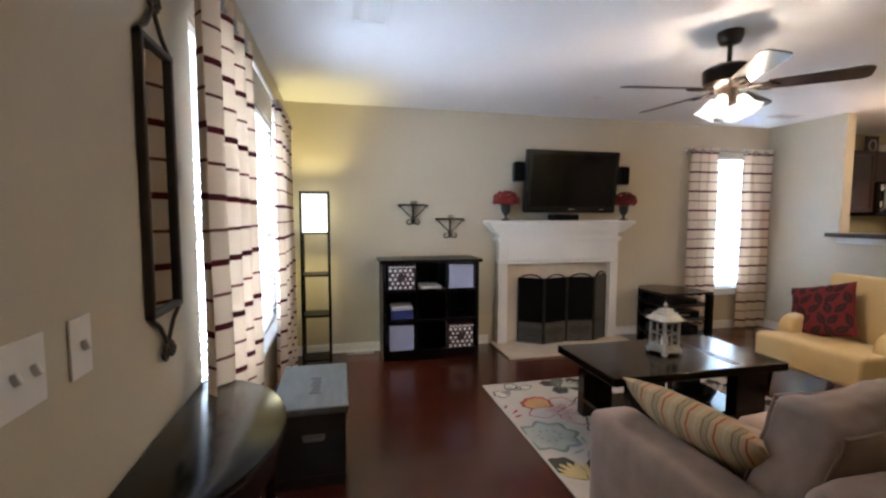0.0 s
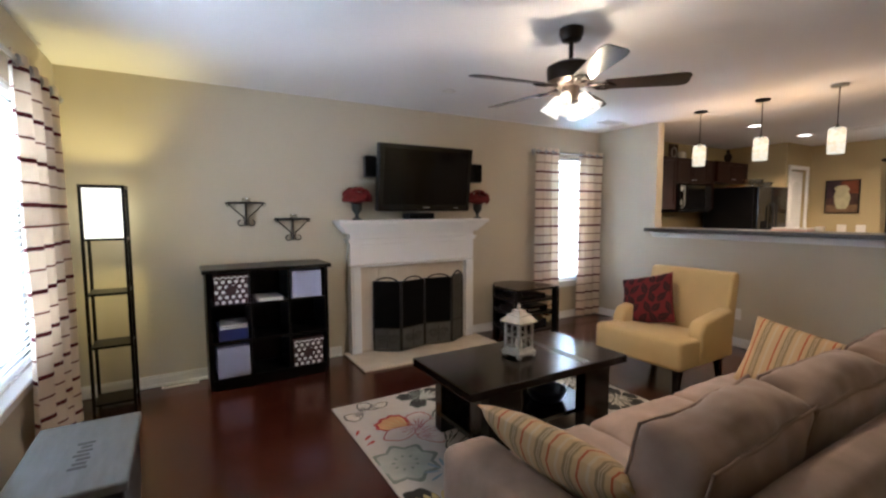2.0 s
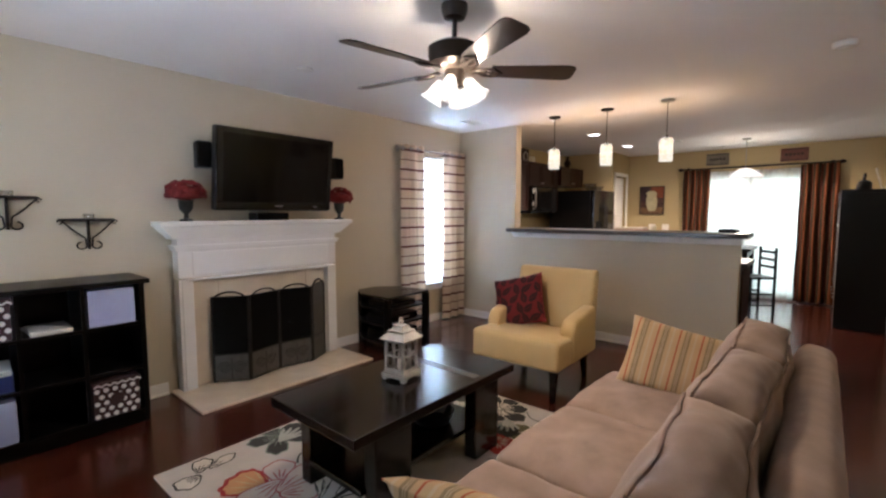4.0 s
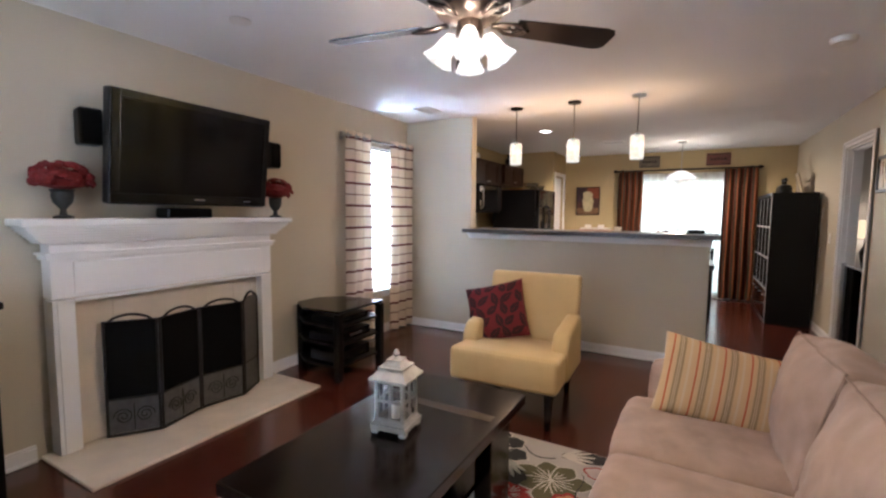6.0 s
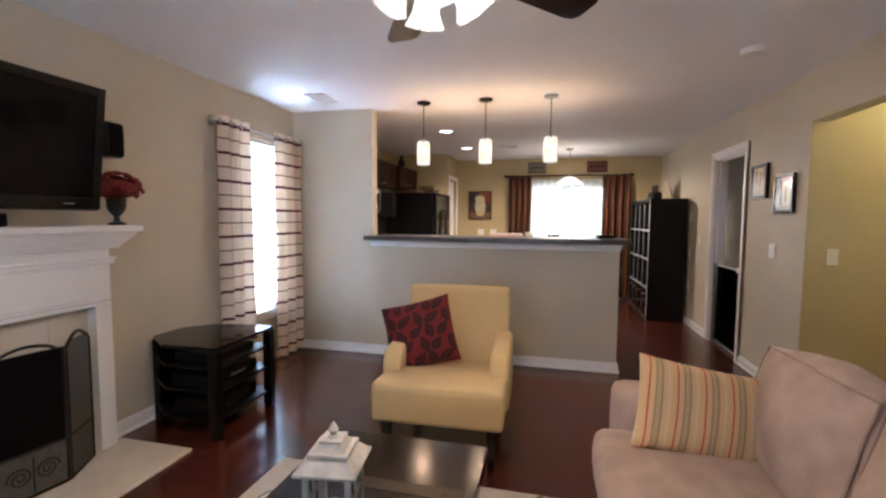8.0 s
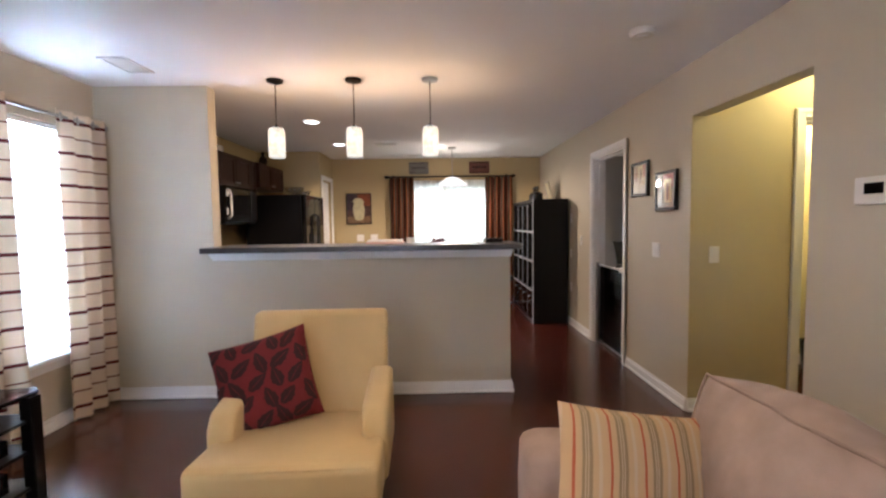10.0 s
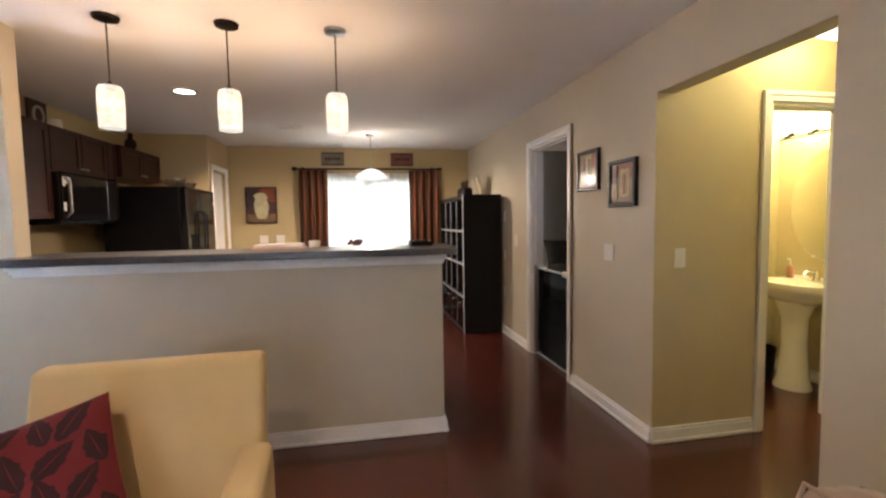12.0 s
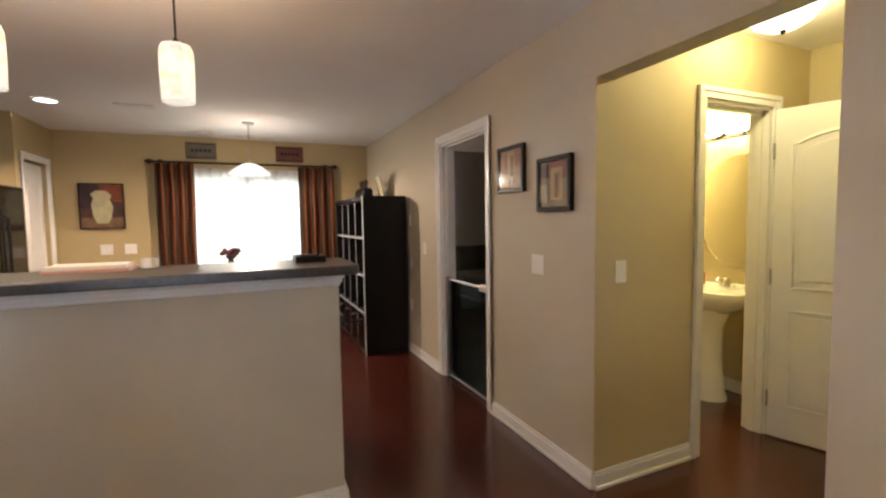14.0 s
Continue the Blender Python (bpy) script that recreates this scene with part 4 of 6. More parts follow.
rnd = random.Random(12)
for j in range(5):
    for i in range(5):
        u0, v0 = -0.8 + 0.4 * i + (0.1 if j % 2 else -0.08) + rnd.uniform(-0.04, 0.04), -0.8 + 0.4 * j + rnd.uniform(-0.04, 0.04)
        ang, ln = radians(40 + rnd.uniform(-14, 14) + (75 if (i + j) % 2 else 0)), 0.235 + rnd.uniform(-0.03, 0.04)
        for nm, half, mt, lift in (("leaf_print", 0.125, LEAF_PRINT, 0.0012), ("leaf_vein", 0.007, RED_CLOTH, 0.0022)):
            bm, rows = bmesh.new(), []
            for a in range(11):
                s = a / 10
                wd = half * math.sin(math.pi * (0.03 + 0.94 * s) ** 0.8) * (1 + (0.14 * math.sin(a * 2.4) if half > 0.05 else 0))
                row = []
                for c in (-1, -0.5, 0, 0.5, 1):
                    x, y = (s - 0.5) * 2 * ln * (0.82 if half < 0.05 else 1), c * wd
                    u, v = u0 + x * math.cos(ang) - y * math.sin(ang), v0 + x * math.sin(ang) + y * math.cos(ang)
                    row.append(bm.verts.new(on_pillow(max(-0.97, min(0.97, u)), max(-0.97, min(0.97, v)), 0.46, 0.43, 0.16, 9, lift)))
                rows.append(row)
            for p, q in zip(rows, rows[1:]):
                for c in range(4):
                    bm.faces.new((p[c], p[c + 1], q[c + 1], q[c]))
            part(nm, bm, mt, red_pillow, smooth=True)

# rug
rug = tagged(new("rug", mesh_of("rug", box(1.255, 3.30, 1.25, 3.52, 0.0, 0.010, 0.003, 1), mat("ivory wool pile", (0.50, 0.46, 0.41), 0.95, var=0.12, scale=8, fine=350, bump=0.5))), "ivory rug with large drawn flowers in red, green and black", "rug")
rug.matrix_world = pose(0.022, 0.03, 0)
RUG_COL = [mat("rug " + n, c, 0.95, var=0.2, scale=9, fine=350, bump=0.5) for n, c in (("charcoal wool", (0.035, 0.034, 0.032)), ("red wool", (0.36, 0.035, 0.03)), ("sage wool", (0.40, 0.41, 0.36)), ("olive wool", (0.13, 0.12, 0.055)), ("cream wool", (0.62, 0.57, 0.48)), ("pale pink wool", (0.58, 0.50, 0.45)), ("gold wool", (0.56, 0.44, 0.19)), ("orange wool", (0.58, 0.30, 0.12)), ("rose wool", (0.34, 0.06, 0.075)), ("grey green wool", (0.20, 0.23, 0.19)), ("slate blue wool", (0.24, 0.31, 0.35)))]


import itertools
RUG_Z = itertools.count()


def rug_patch(name, cx, cy, ang, pts, colour):
    """A flat tuft of wool on the rug, from an outline round its own centre, trimmed to the rug."""
    bm = bmesh.new()
    ca, sa = math.cos(ang), math.sin(ang)
    z = 0.0102 + 0.00001 * next(RUG_Z)
    out = []
    for x, y in pts:
        px, py = min(3.285, max(1.27, cx + ca * x - sa * y)), min(3.505, max(1.265, cy + sa * x + ca * y))
        if not out or abs(px - out[-1][0]) + abs(py - out[-1][1]) > 1e-4:
            out.append((px, py))
    if len(out) < 3:
        return
    bm.faces.new([bm.verts.new((px, py, z)) for px, py in out])
    bmesh.ops.triangulate(bm, faces=bm.faces[:])
    part(name, bm, RUG_COL[colour], rug)


def round_petal(length, width, lobes=0, deep=0.08, n=40):
    """A broad petal from its root at the origin, scalloped along its far edge."""
    pts = []
    for i in range(n):
        t = 2 * math.pi * i / n
        far = max(0.0, math.cos(t))
        r = 1 + (deep * math.cos(lobes * t) if lobes else 0) * (0.25 + 0.75 * far)
        pts.append((length * (0.5 + 0.5 * math.cos(t) * r), width * math.sin(t) * r * (0.72 + 0.28 * math.cos(t))))
    return pts


def drawn_petal(x, y, deg, length, width, line, fill, lobes=0, edge=0.011, veins=3, vein=None, vein_from=0.08, vein_to=0.55):
    a = radians(deg)
    rug_patch("petal_outline", x, y, a, round_petal(length, width, lobes), line)
    dx, dy = edge * math.cos(a), edge * math.sin(a)
    rug_patch("petal", x + dx, y + dy, a, round_petal(length - 2 * edge, width - edge, lobes), fill)
    for k in range(veins):
        f = (k - (veins - 1) / 2) * 0.30
        l0, l1 = vein_from * length, length * (vein_to - 0.10 * abs(f))
        rug_patch("petal_vein", x, y, a + f, [(l0, 0), ((l0 + l1) / 2, -0.0045), (l1, -0.002), (l1, 0.002), ((l0 + l1) / 2, 0.0045)], line if vein is None else vein)


def tipped_leaf(x, y, deg, length, width, tip, inner):
    """A dark scalloped leaf with a pale hand-like heart."""
    drawn_petal(x, y, deg, length, width, tip, tip, 7, veins=0)
    a = radians(deg)
    for k in range(5):
        f = (k - 2) * 0.26
        rug_patch("leaf_finger", x, y, a + f, round_petal(length * (0.74 - 0.05 * abs(k - 2)), width * 0.17), inner)


def rosette(x, y, r, n, line, fill, turn=0, lobes=5, veins=3, vein=None, wide=0.42):
    for k in range(n):
        drawn_petal(x, y, turn + 360 * k / n, r * (0.92 + 0.16 * (k % 2)), r * wide, line, fill, lobes, veins=veins, vein=vein)


def burst(x, y, r, n, colour, turn=0):
    for k in range(n):
        a = radians(turn + 360 * k / n)
        rug_patch("petal", x + 0.28 * r * math.cos(a), y + 0.28 * r * math.sin(a), a, round_petal(r * 0.72, r * 0.10), colour)


def stem(x, y, a, reach, colour=0, half=0.007):
    pts = [(reach * (i / 14 - 0.5), 0.16 * reach * math.sin(i / 14 * 5)) for i in range(15)]
    rug_patch("stem", x, y, radians(a), [(u, v + half * (1 - i / 18)) for i, (u, v) in enumerate(pts)] + [(u, v - half * (1 - i / 18)) for i, (u, v) in reversed(list(enumerate(pts)))], colour)


# the peony, with its red and yellow outer petal
drawn_petal(1.60, 2.98, 118, 0.24, 0.155, 1, 7, 11, 0.026, 7, 6, 0.2, 0.8)
drawn_petal(1.66, 2.97, 62, 0.21, 0.11, 8, 5, 5, 0.010, 3, 8)
drawn_petal(1.68, 2.98, 190, 0.27, 0.105, 8, 5, 5, 0.010, 3, 8)
drawn_petal(1.60, 2.90, 12, 0.30, 0.11, 8, 5, 5, 0.010, 4, 8)
drawn_petal(1.60, 2.88, -35, 0.22, 0.10, 8, 5, 5, 0.010, 3, 8)
for x, y, d in ((1.275, 3.06, 60), (1.30, 2.98, 40), (1.29, 2.92, 25)):
    rug_patch("bud", x, y, radians(d), round_petal(0.07, 0.014), 1)
# the sage bloom below it
for k in range(8):
    rug_patch("petal_outline", 1.41, 2.64, radians(45 * k), round_petal(0.195, 0.075, 5), 9)
for k in range(8):
    rug_patch("petal", 1.41, 2.64, radians(45 * k), round_petal(0.165, 0.068, 5), 2)
for k in range(9):
    a = radians(40 * k)
    rug_patch("stamen", 1.41 + 0.055 * math.cos(a), 2.64 + 0.055 * math.sin(a), a, round_petal(0.022, 0.009), 9)
burst(1.57, 2.46, 0.125, 9, 10)
burst(2.30, 1.82, 0.12, 9, 10, 12)
tipped_leaf(1.40, 2.17, 118, 0.25, 0.115, 0, 6)
tipped_leaf(1.40, 2.16, 40, 0.27, 0.10, 0, 6)
tipped_leaf(1.44, 1.86, 200, 0.20, 0.10, 3, 4)
tipped_leaf(1.52, 1.62, 70, 0.24, 0.11, 0, 6)
# curled leaves along the north edge
drawn_petal(1.42, 3.34, 200, 0.14, 0.085, 0, 4, 7, 0.012, 4)
drawn_petal(1.42, 3.36, 60, 0.15, 0.07, 0, 4, 7, 0.012, 4)
drawn_petal(1.47, 3.36, 20, 0.17, 0.055, 0, 4, 5, 0.010, 3)
rosette(1.90, 3.40, 0.20, 5, 9, 0, 20, 7, 4, 9)
rosette(1.86, 2.42, 0.20, 5, 0, 4, 40, 5, 3)
drawn_petal(1.72, 2.70, 50, 0.26, 0.06, 0, 4, 0, 0.008, 3)
drawn_petal(1.78, 2.66, 15, 0.24, 0.05, 0, 4, 0, 0.008, 3)
rug_patch("leaf", 1.70, 2.64, radians(5), round_petal(0.26, 0.020), 0)
stem(1.74, 2.70, 75, 0.26)
stem(1.62, 2.32, 100, 0.34)
stem(1.95, 3.10, 20, 0.30)
tipped_leaf(1.86, 3.34, 20, 0.26, 0.10, 0, 2)
rosette(2.10, 3.20, 0.13, 6, 1, 1, 10, 5, 3, 4)
rosette(2.72, 2.34, 0.13, 6, 1, 1, 30, 5, 3, 4)
rosette(2.50, 3.36, 0.16, 6, 0, 4, 10, 5, 3)
rosette(2.86, 3.32, 0.17, 6, 0, 4, 30, 5, 3)
# the darker blooms on the east side
rosette(3.06, 3.02, 0.20, 7, 4, 0, 15, 5, 3, 4)
burst(3.06, 3.02, 0.11, 10, 4)
rosette(3.10, 2.58, 0.22, 7, 4, 0, 0, 7, 4, 4)
burst(3.10, 2.58, 0.11, 9, 4)
rosette(2.92, 2.18, 0.19, 7, 4, 3, 25, 5, 3, 4)
tipped_leaf(3.00, 2.46, 215, 0.24, 0.09, 0, 2)
tipped_leaf(3.18, 2.20, 290, 0.26, 0.09, 0, 4)
tipped_leaf(2.98, 2.80, 160, 0.22, 0.08, 0, 2)
rosette(3.08, 1.86, 0.18, 5, 1, 5, 10, 5, 3, 8)
drawn_petal(2.72, 1.96, 150, 0.26, 0.11, 8, 5, 5, 0.010, 4, 8)
drawn_petal(2.70, 1.94, 60, 0.22, 0.11, 1, 7, 9, 0.02, 5, 6)
rosette(2.05, 2.02, 0.19, 6, 3, 0, 0, 5, 3, 2)
rosette(2.86, 1.56, 0.18, 6, 4, 3, 20, 5, 3)
for x, y, a, r in ((2.9, 2.02, 30, 0.3), (3.16, 2.36, 80, 0.3), (3.18, 2.82, 100, 0.3), (2.62, 2.16, 150, 0.3), (2.66, 3.42, 10, 0.3), (1.72, 1.80, 60, 0.3)):
    stem(x, y, a, r)

# coffee table
table = thing("coffee_table", pose(2.228, 2.641, 0.0), "low espresso wood coffee table with slab legs and a lower shelf", "coffee table")
part("tabletop", box(-0.60, 0.60, -0.325, 0.325, 0.435, 0.485, 0.005, 2), ESPRESSO, table)
part("inlay", box(0.24, 0.30, -0.29, 0.29, 0.485, 0.4862), mat("bronze veined inlay", (0.045, 0.030, 0.016), 0.3, metal=0.3, var=0.5, scale=30, fine=80, bump=0.1), table, "bronze coloured inlaid strip")
for x0, x1 in ((-0.46, -0.24), (0.26, 0.48)):
    for y0, y1 in ((-0.29, -0.21), (0.21, 0.29)):
        part("leg", box(x0, x1, y0, y1, 0.0106, 0.435, 0.004, 1), ESPRESSO, table)
part("lower_shelf", box(-0.48, 0.50, -0.205, 0.205, 0.13, 0.16, 0.004, 1), ESPRESSO, table)
part("apron", boxes((-0.5, 0.5, -0.2, -0.17, 0.38, 0.434), (-0.5, 0.5, 0.17, 0.2, 0.38, 0.434)), ESPRESSO, table)
solo("black_bowl", lathe([(0.06, 0), (0.10, 0.01), (0.125, 0.05), (0.13, 0.075), (0.12, 0.078), (0.09, 0.02), (0.02, 0.012)], 24), BLACK_PLASTIC, pose(2.45, 2.64, 0.16), "round black bowl on the table's lower shelf", "bowl", smooth=True)

lan = thing("lantern", pose(2.228, 2.665, 0.485, 0, 0, 8) @ Matrix.Diagonal((0.92, 0.92, 1.06, 1)), "distressed white wooden candle lantern on the coffee table", "lantern")
part("base", boxes((-0.085, 0.085, -0.085, 0.085, 0.016, 0.036), (-0.075, 0.075, -0.075, 0.075, 0.036, 0.046), bevel=0.003), WHITE_DISTRESSED, lan)
for sx in (-1, 1):
    for sy in (-1, 1):
        part("foot", box(sx * 0.083, sx * 0.05, sy * 0.083, sy * 0.05, 0.0, 0.016, 0.004, 1), WHITE_DISTRESSED, lan)
        part("corner_post", box(sx * 0.07, sx * 0.054, sy * 0.07, sy * 0.054, 0.046, 0.205), WHITE_DISTRESSED, lan)
for k in range(4):
    m = Matrix.Rotation(radians(90 * k), 4, "Z")
    bm = boxes((-0.004, 0.004, -0.068, -0.060, 0.058, 0.195), (-0.054, 0.054, -0.068, -0.060, 0.120, 0.130), (-0.054, 0.054, -0.069, -0.058, 0.046, 0.060), (-0.054, 0.054, -0.069, -0.058, 0.193, 0.205))
    side = part("glazing_bar", bm, WHITE_DISTRESSED, lan, m=m)
    p = part("pane", box(-0.054, 0.054, -0.0645, -0.0635, 0.06, 0.193), glass("lantern glass", gloss=0.05) if k == 0 else bpy.data.materials["lantern glass"], side)
    p.visible_shadow = False
part("eave", box(-0.092, 0.092, -0.092, 0.092, 0.205, 0.216, 0.003, 1), WHITE_DISTRESSED, lan)
bm = bmesh.new()
for z0, z1, r0, r1 in ((0.216, 0.245, 0.085, 0.055), (0.245, 0.252, 0.06, 0.06), (0.252, 0.272, 0.045, 0.03), (0.272, 0.277, 0.034, 0.034)):
    add(bm, lathe([(r0 * 1.414, z0), (r1 * 1.414, z1)], 4), Matrix.Rotation(radians(45), 4, "Z"))
part("roof", bm, WHITE_DISTRESSED, lan)
part("finial", lathe([(0.02, 0.277), (0.008, 0.284), (0.016, 0.296), (0.010, 0.306), (0.003, 0.316)], 12), WHITE_DISTRESSED, lan, smooth=True)
part("candle", lathe([(0.024, 0.046), (0.024, 0.10), (0.02, 0.102)], 20), mat("ivory wax", (0.74, 0.70, 0.60), 0.5, var=0.05, bump=0.0), lan, "ivory pillar candle", True)
part("latch", lathe([(0.010, 0), (0.010, 0.006)], 12), IRON, lan, "round black latch", m=Matrix.Translation((0.02, -0.069, 0.075)) @ Matrix.Rotation(radians(90), 4, "X"))

# bookcase and its contents
bc = thing("bookcase", pose(1.025, YN - 0.39, 0), "low black bookcase with nine open cubbies", "bookcase")
BW, BD, BH = 0.93, 0.385, 0.96
part("top", box(-BW / 2 - 0.025, BW / 2 + 0.025, -0.035, BD, BH - 0.032, BH, 0.006, 2), BLACK_WOOD, bc)
for s in (-1, 1):
    x0, x1 = sorted((s * BW / 2, s * (BW / 2 - 0.03)))
    part("side_panel", box(x0, x1, 0, BD, 0.0, BH - 0.032, 0.003, 1), BLACK_WOOD, bc)
part("back_panel", box(-BW / 2 + 0.03, BW / 2 - 0.03, BD - 0.012, BD, 0.03, BH - 0.032), BLACK_WOOD, bc)
part("plinth", box(-BW / 2 + 0.03, BW / 2 - 0.03, 0.012, 0.03, 0.0, 0.07), BLACK_WOOD, bc)
LEV = [0.07, 0.365, 0.655]
for z in LEV:
    part("shelf", box(-BW / 2 + 0.03, BW / 2 - 0.03, 0.006, BD - 0.012, z, z + 0.022, 0.002, 1), BLACK_WOOD, bc)
DIV = [-0.145, 0.145]
for x in DIV:
    for z0, z1 in ((0.092, 0.365), (0.387, 0.655), (0.677, BH - 0.032)):
        part("divider", box(x - 0.011, x + 0.011, 0.008, BD - 0.012, z0, z1), BLACK_WOOD, bc)


def storage_bin(x, z, dotted, h=0.235, w=0.25):
    lab = "dark brown fabric storage box with white polka dots" if dotted else "pale lilac canvas storage bin"
    b = thing("storage_bin", pose(1.025 + x, YN - 0.38, z), lab, "storage bin", "bins in the bookcase")
    part("body", softbox(w, 0.34, h, 0.012, (0, 0.004, 0), 6), BROWN_BIN if dotted else LILAC_BIN, b, smooth=True, m=pose(0, 0.17, h / 2))
    if dotted:
        bm = bmesh.new()
        for j in range(5):
            for i in range(6):
                px, pz = -w / 2 + 0.02 + i * 0.047 + (0.0235 if j % 2 else 0), 0.022 + j * 0.04
                if px < w / 2 - 0.012:
                    add(bm, lathe([(0.0145, 0), (0.0145, 0.003)], 10), Matrix.Translation((px, -0.0005, pz)) @ Matrix.Rotation(radians(90), 4, "X"))
        part("dots", bm, WHITE_CLOTH, b, "white polka dots")
        part("lid", box(-w / 2 - 0.003, w / 2 + 0.003, -0.007, 0.345, h - 0.038, h + 0.002, 0.004, 1), BROWN_BIN, b)
        bm = bmesh.new()
        for i in range(6):
            x0 = -w / 2 + 0.004 + i * 0.042
            add(bm, prism([(x0, 0), (x0 + 0.021, 0.014), (x0 + 0.042, 0), (x0 + 0.042, 0.010), (x0 + 0.021, 0.024), (x0, 0.010)], 0, 0.002), Matrix.Translation((0, -0.007, h - 0.032)) @ Matrix.Rotation(radians(90), 4, "X"))
        part("zigzag_band", bm, WHITE_CLOTH, b, "white zigzag edging")
    else:
        part("handle", boxes((-0.035, 0.035, -0.004, 0.004, h - 0.075, h - 0.055), bevel=0.002), LILAC_BIN, b)


storage_bin(-0.29, 0.677, True)
storage_bin(0.29, 0.677, False)
storage_bin(-0.29, 0.092, False, 0.245, 0.24)
storage_bin(0.29, 0.092, True)
for k, (w, h, mt) in enumerate(((0.22, 0.09, BLUE_PAPER), (0.21, 0.022, BLUE_PAPER), (0.20, 0.012, PAPER))):
    z = 0.387 + (0.0, 0.09, 0.112)[k]
    bk = thing("book", pose(0.745, YN - 0.36, z, 0, 0, (0, 2, -3)[k]), ("thick blue binder lying on the shelf", "blue book lying on the binder", "white papers lying on the books")[k], "book")
    part("cover", boxes((-w / 2, w / 2, 0, 0.27, 0, 0.003), (-w / 2, w / 2, 0, 0.27, h - 0.003, h), (-w / 2, -w / 2 + 0.003, 0, 0.27, 0.003, h - 0.003)), mt, bk)
    part("page_block", box(-w / 2 + 0.004, w / 2 - 0.004, 0.004, 0.266, 0.003, h - 0.003), PAPER if k else BLUE_PAPER, bk)
for k in range(3):
    solo("magazine", box(-0.095, 0.095, 0, 0.26, 0, 0.008, 0.001, 1), PAPER, pose(1.025, YN - 0.37, 0.677 + 0.008 * k, 0, 0, (-2, 3, 0)[k]), "white magazine lying in a stack", "magazine", "stacked magazines")


def sconce(m):
    s = thing("wall_sconce", m, "wrought iron candle shelf with scrolled bracket", "wall sconce", "candle shelves")
    part("shelf", prism([(-0.15, 0), (0.15, 0)] + [(0.15 * math.cos(radians(a)), -0.115 * math.sin(radians(a))) for a in range(15, 180, 15)], -0.006, 0.004, 0.002), IRON, s)
    part("shelf_rim", tube([(0.152 * math.cos(radians(a)), -0.118 * math.sin(radians(a)), -0.008) for a in range(0, 181, 12)], 0.006, 8), IRON, s, smooth=True)
    for sx in (-1, 1):
        pts = [(sx * 0.14, -0.03, -0.01)] + [(sx * (0.125 - 0.105 * t), -0.03, -0.01 - 0.115 * t ** 0.7) for t in (0.15, 0.3, 0.5, 0.7, 0.85, 1)]
        pts += [(sx * 0.016, -0.03, -0.165)]
        pts += [(sx * (0.04 + 0.026 * math.cos(a)), -0.03, -0.175 - 0.026 * math.sin(a) * 0.9) for a in [math.pi - i * 0.42 for i in range(12)]][::1]
        part("scroll", tube(pts, 0.0055, 8), IRON, s, smooth=True)
        part("end_curl", tube([(sx * (0.147 + 0.012 * math.cos(a)), -0.03, -0.02 + 0.012 * math.sin(a)) for a in [i * 0.5 for i in range(11)]], 0.004, 6), IRON, s, smooth=True)
    part("spine", boxes((-0.006, 0.006, -0.036, -0.001, -0.2, -0.008)), IRON, s)
    part("candle", lathe([(0.032, 0.005), (0.034, 0.03), (0.030, 0.036), (0.03, 0.01)], 16), glass("clear votive glass", (0.9, 0.9, 0.88), 0.2) if "clear votive glass" not in bpy.data.materials else bpy.data.materials["clear votive glass"], s, "clear glass votive", True, pose(0, -0.055, 0))


sconce(pose(0.905, YN, 1.482))
sconce(pose(1.29, YN, 1.343))

# floor lamp with shelves
fl = thing("floor_lamp", pose(-0.035, 4.435, 0), "black etagere floor lamp with a glowing square paper shade", "floor lamp")
for sx in (-1, 1):
    for sy in (-1, 1):
        part("post", box(sx * 0.128, sx * 0.108, sy * 0.128, sy * 0.108, 0, 1.585, 0.002, 1), BLACK_WOOD, fl)
for z in (0.05, 0.455, 0.825):
    part("shelf", box(-0.118, 0.118, -0.118, 0.118, z, z + 0.018, 0.002, 1), BLACK_WOOD, fl)
part("top_rim", boxes((-0.108, 0.108, -0.128, -0.108, 1.565, 1.585), (-0.108, 0.108, 0.108, 0.128, 1.565, 1.585), (-0.128, -0.108, -0.108, 0.108, 1.565, 1.585), (0.108, 0.128, -0.108, 0.108, 1.565, 1.585)), BLACK_WOOD, fl)
part("lower_rim", boxes((-0.108, 0.108, -0.124, -0.112, 1.205, 1.22), (-0.108, 0.108, 0.112, 0.124, 1.205, 1.22), (-0.124, -0.112, -0.108, 0.108, 1.205, 1.22), (0.112, 0.124, -0.108, 0.108, 1.205, 1.22)), BLACK_WOOD, fl)
PAPER_SHADE = lit_shade("lit rice paper", (1.0, 0.90, 0.60), 1.3, 0.22)
part("shade", boxes((-0.107, 0.107, -0.107, -0.105, 1.222, 1.562), (-0.107, 0.107, 0.105, 0.107, 1.222, 1.562), (-0.107, -0.105, -0.105, 0.105, 1.222, 1.562), (0.105, 0.107, -0.105, 0.105, 1.222, 1.562)), PAPER_SHADE, fl, "glowing cream paper shade")

# grey storage chest
ch = thing("storage_chest", pose(0.035, 2.755, 0), "weathered grey wooden storage chest under the window", "chest")
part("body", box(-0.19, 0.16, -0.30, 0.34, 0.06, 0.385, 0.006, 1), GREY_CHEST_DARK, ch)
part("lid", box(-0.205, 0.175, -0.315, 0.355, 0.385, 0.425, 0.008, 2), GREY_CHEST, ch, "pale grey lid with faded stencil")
bm = bmesh.new()
for k in range(7):
    add(bm, box(-0.03 + 0.008 * (k % 3), 0.03 - 0.006 * (k % 2), -0.13 + 0.036 * k, -0.11 + 0.036 * k, 0.425, 0.4262))
part("stencil", bm, GREY_CHEST_DARK, ch, "faded dark stencilled lettering")
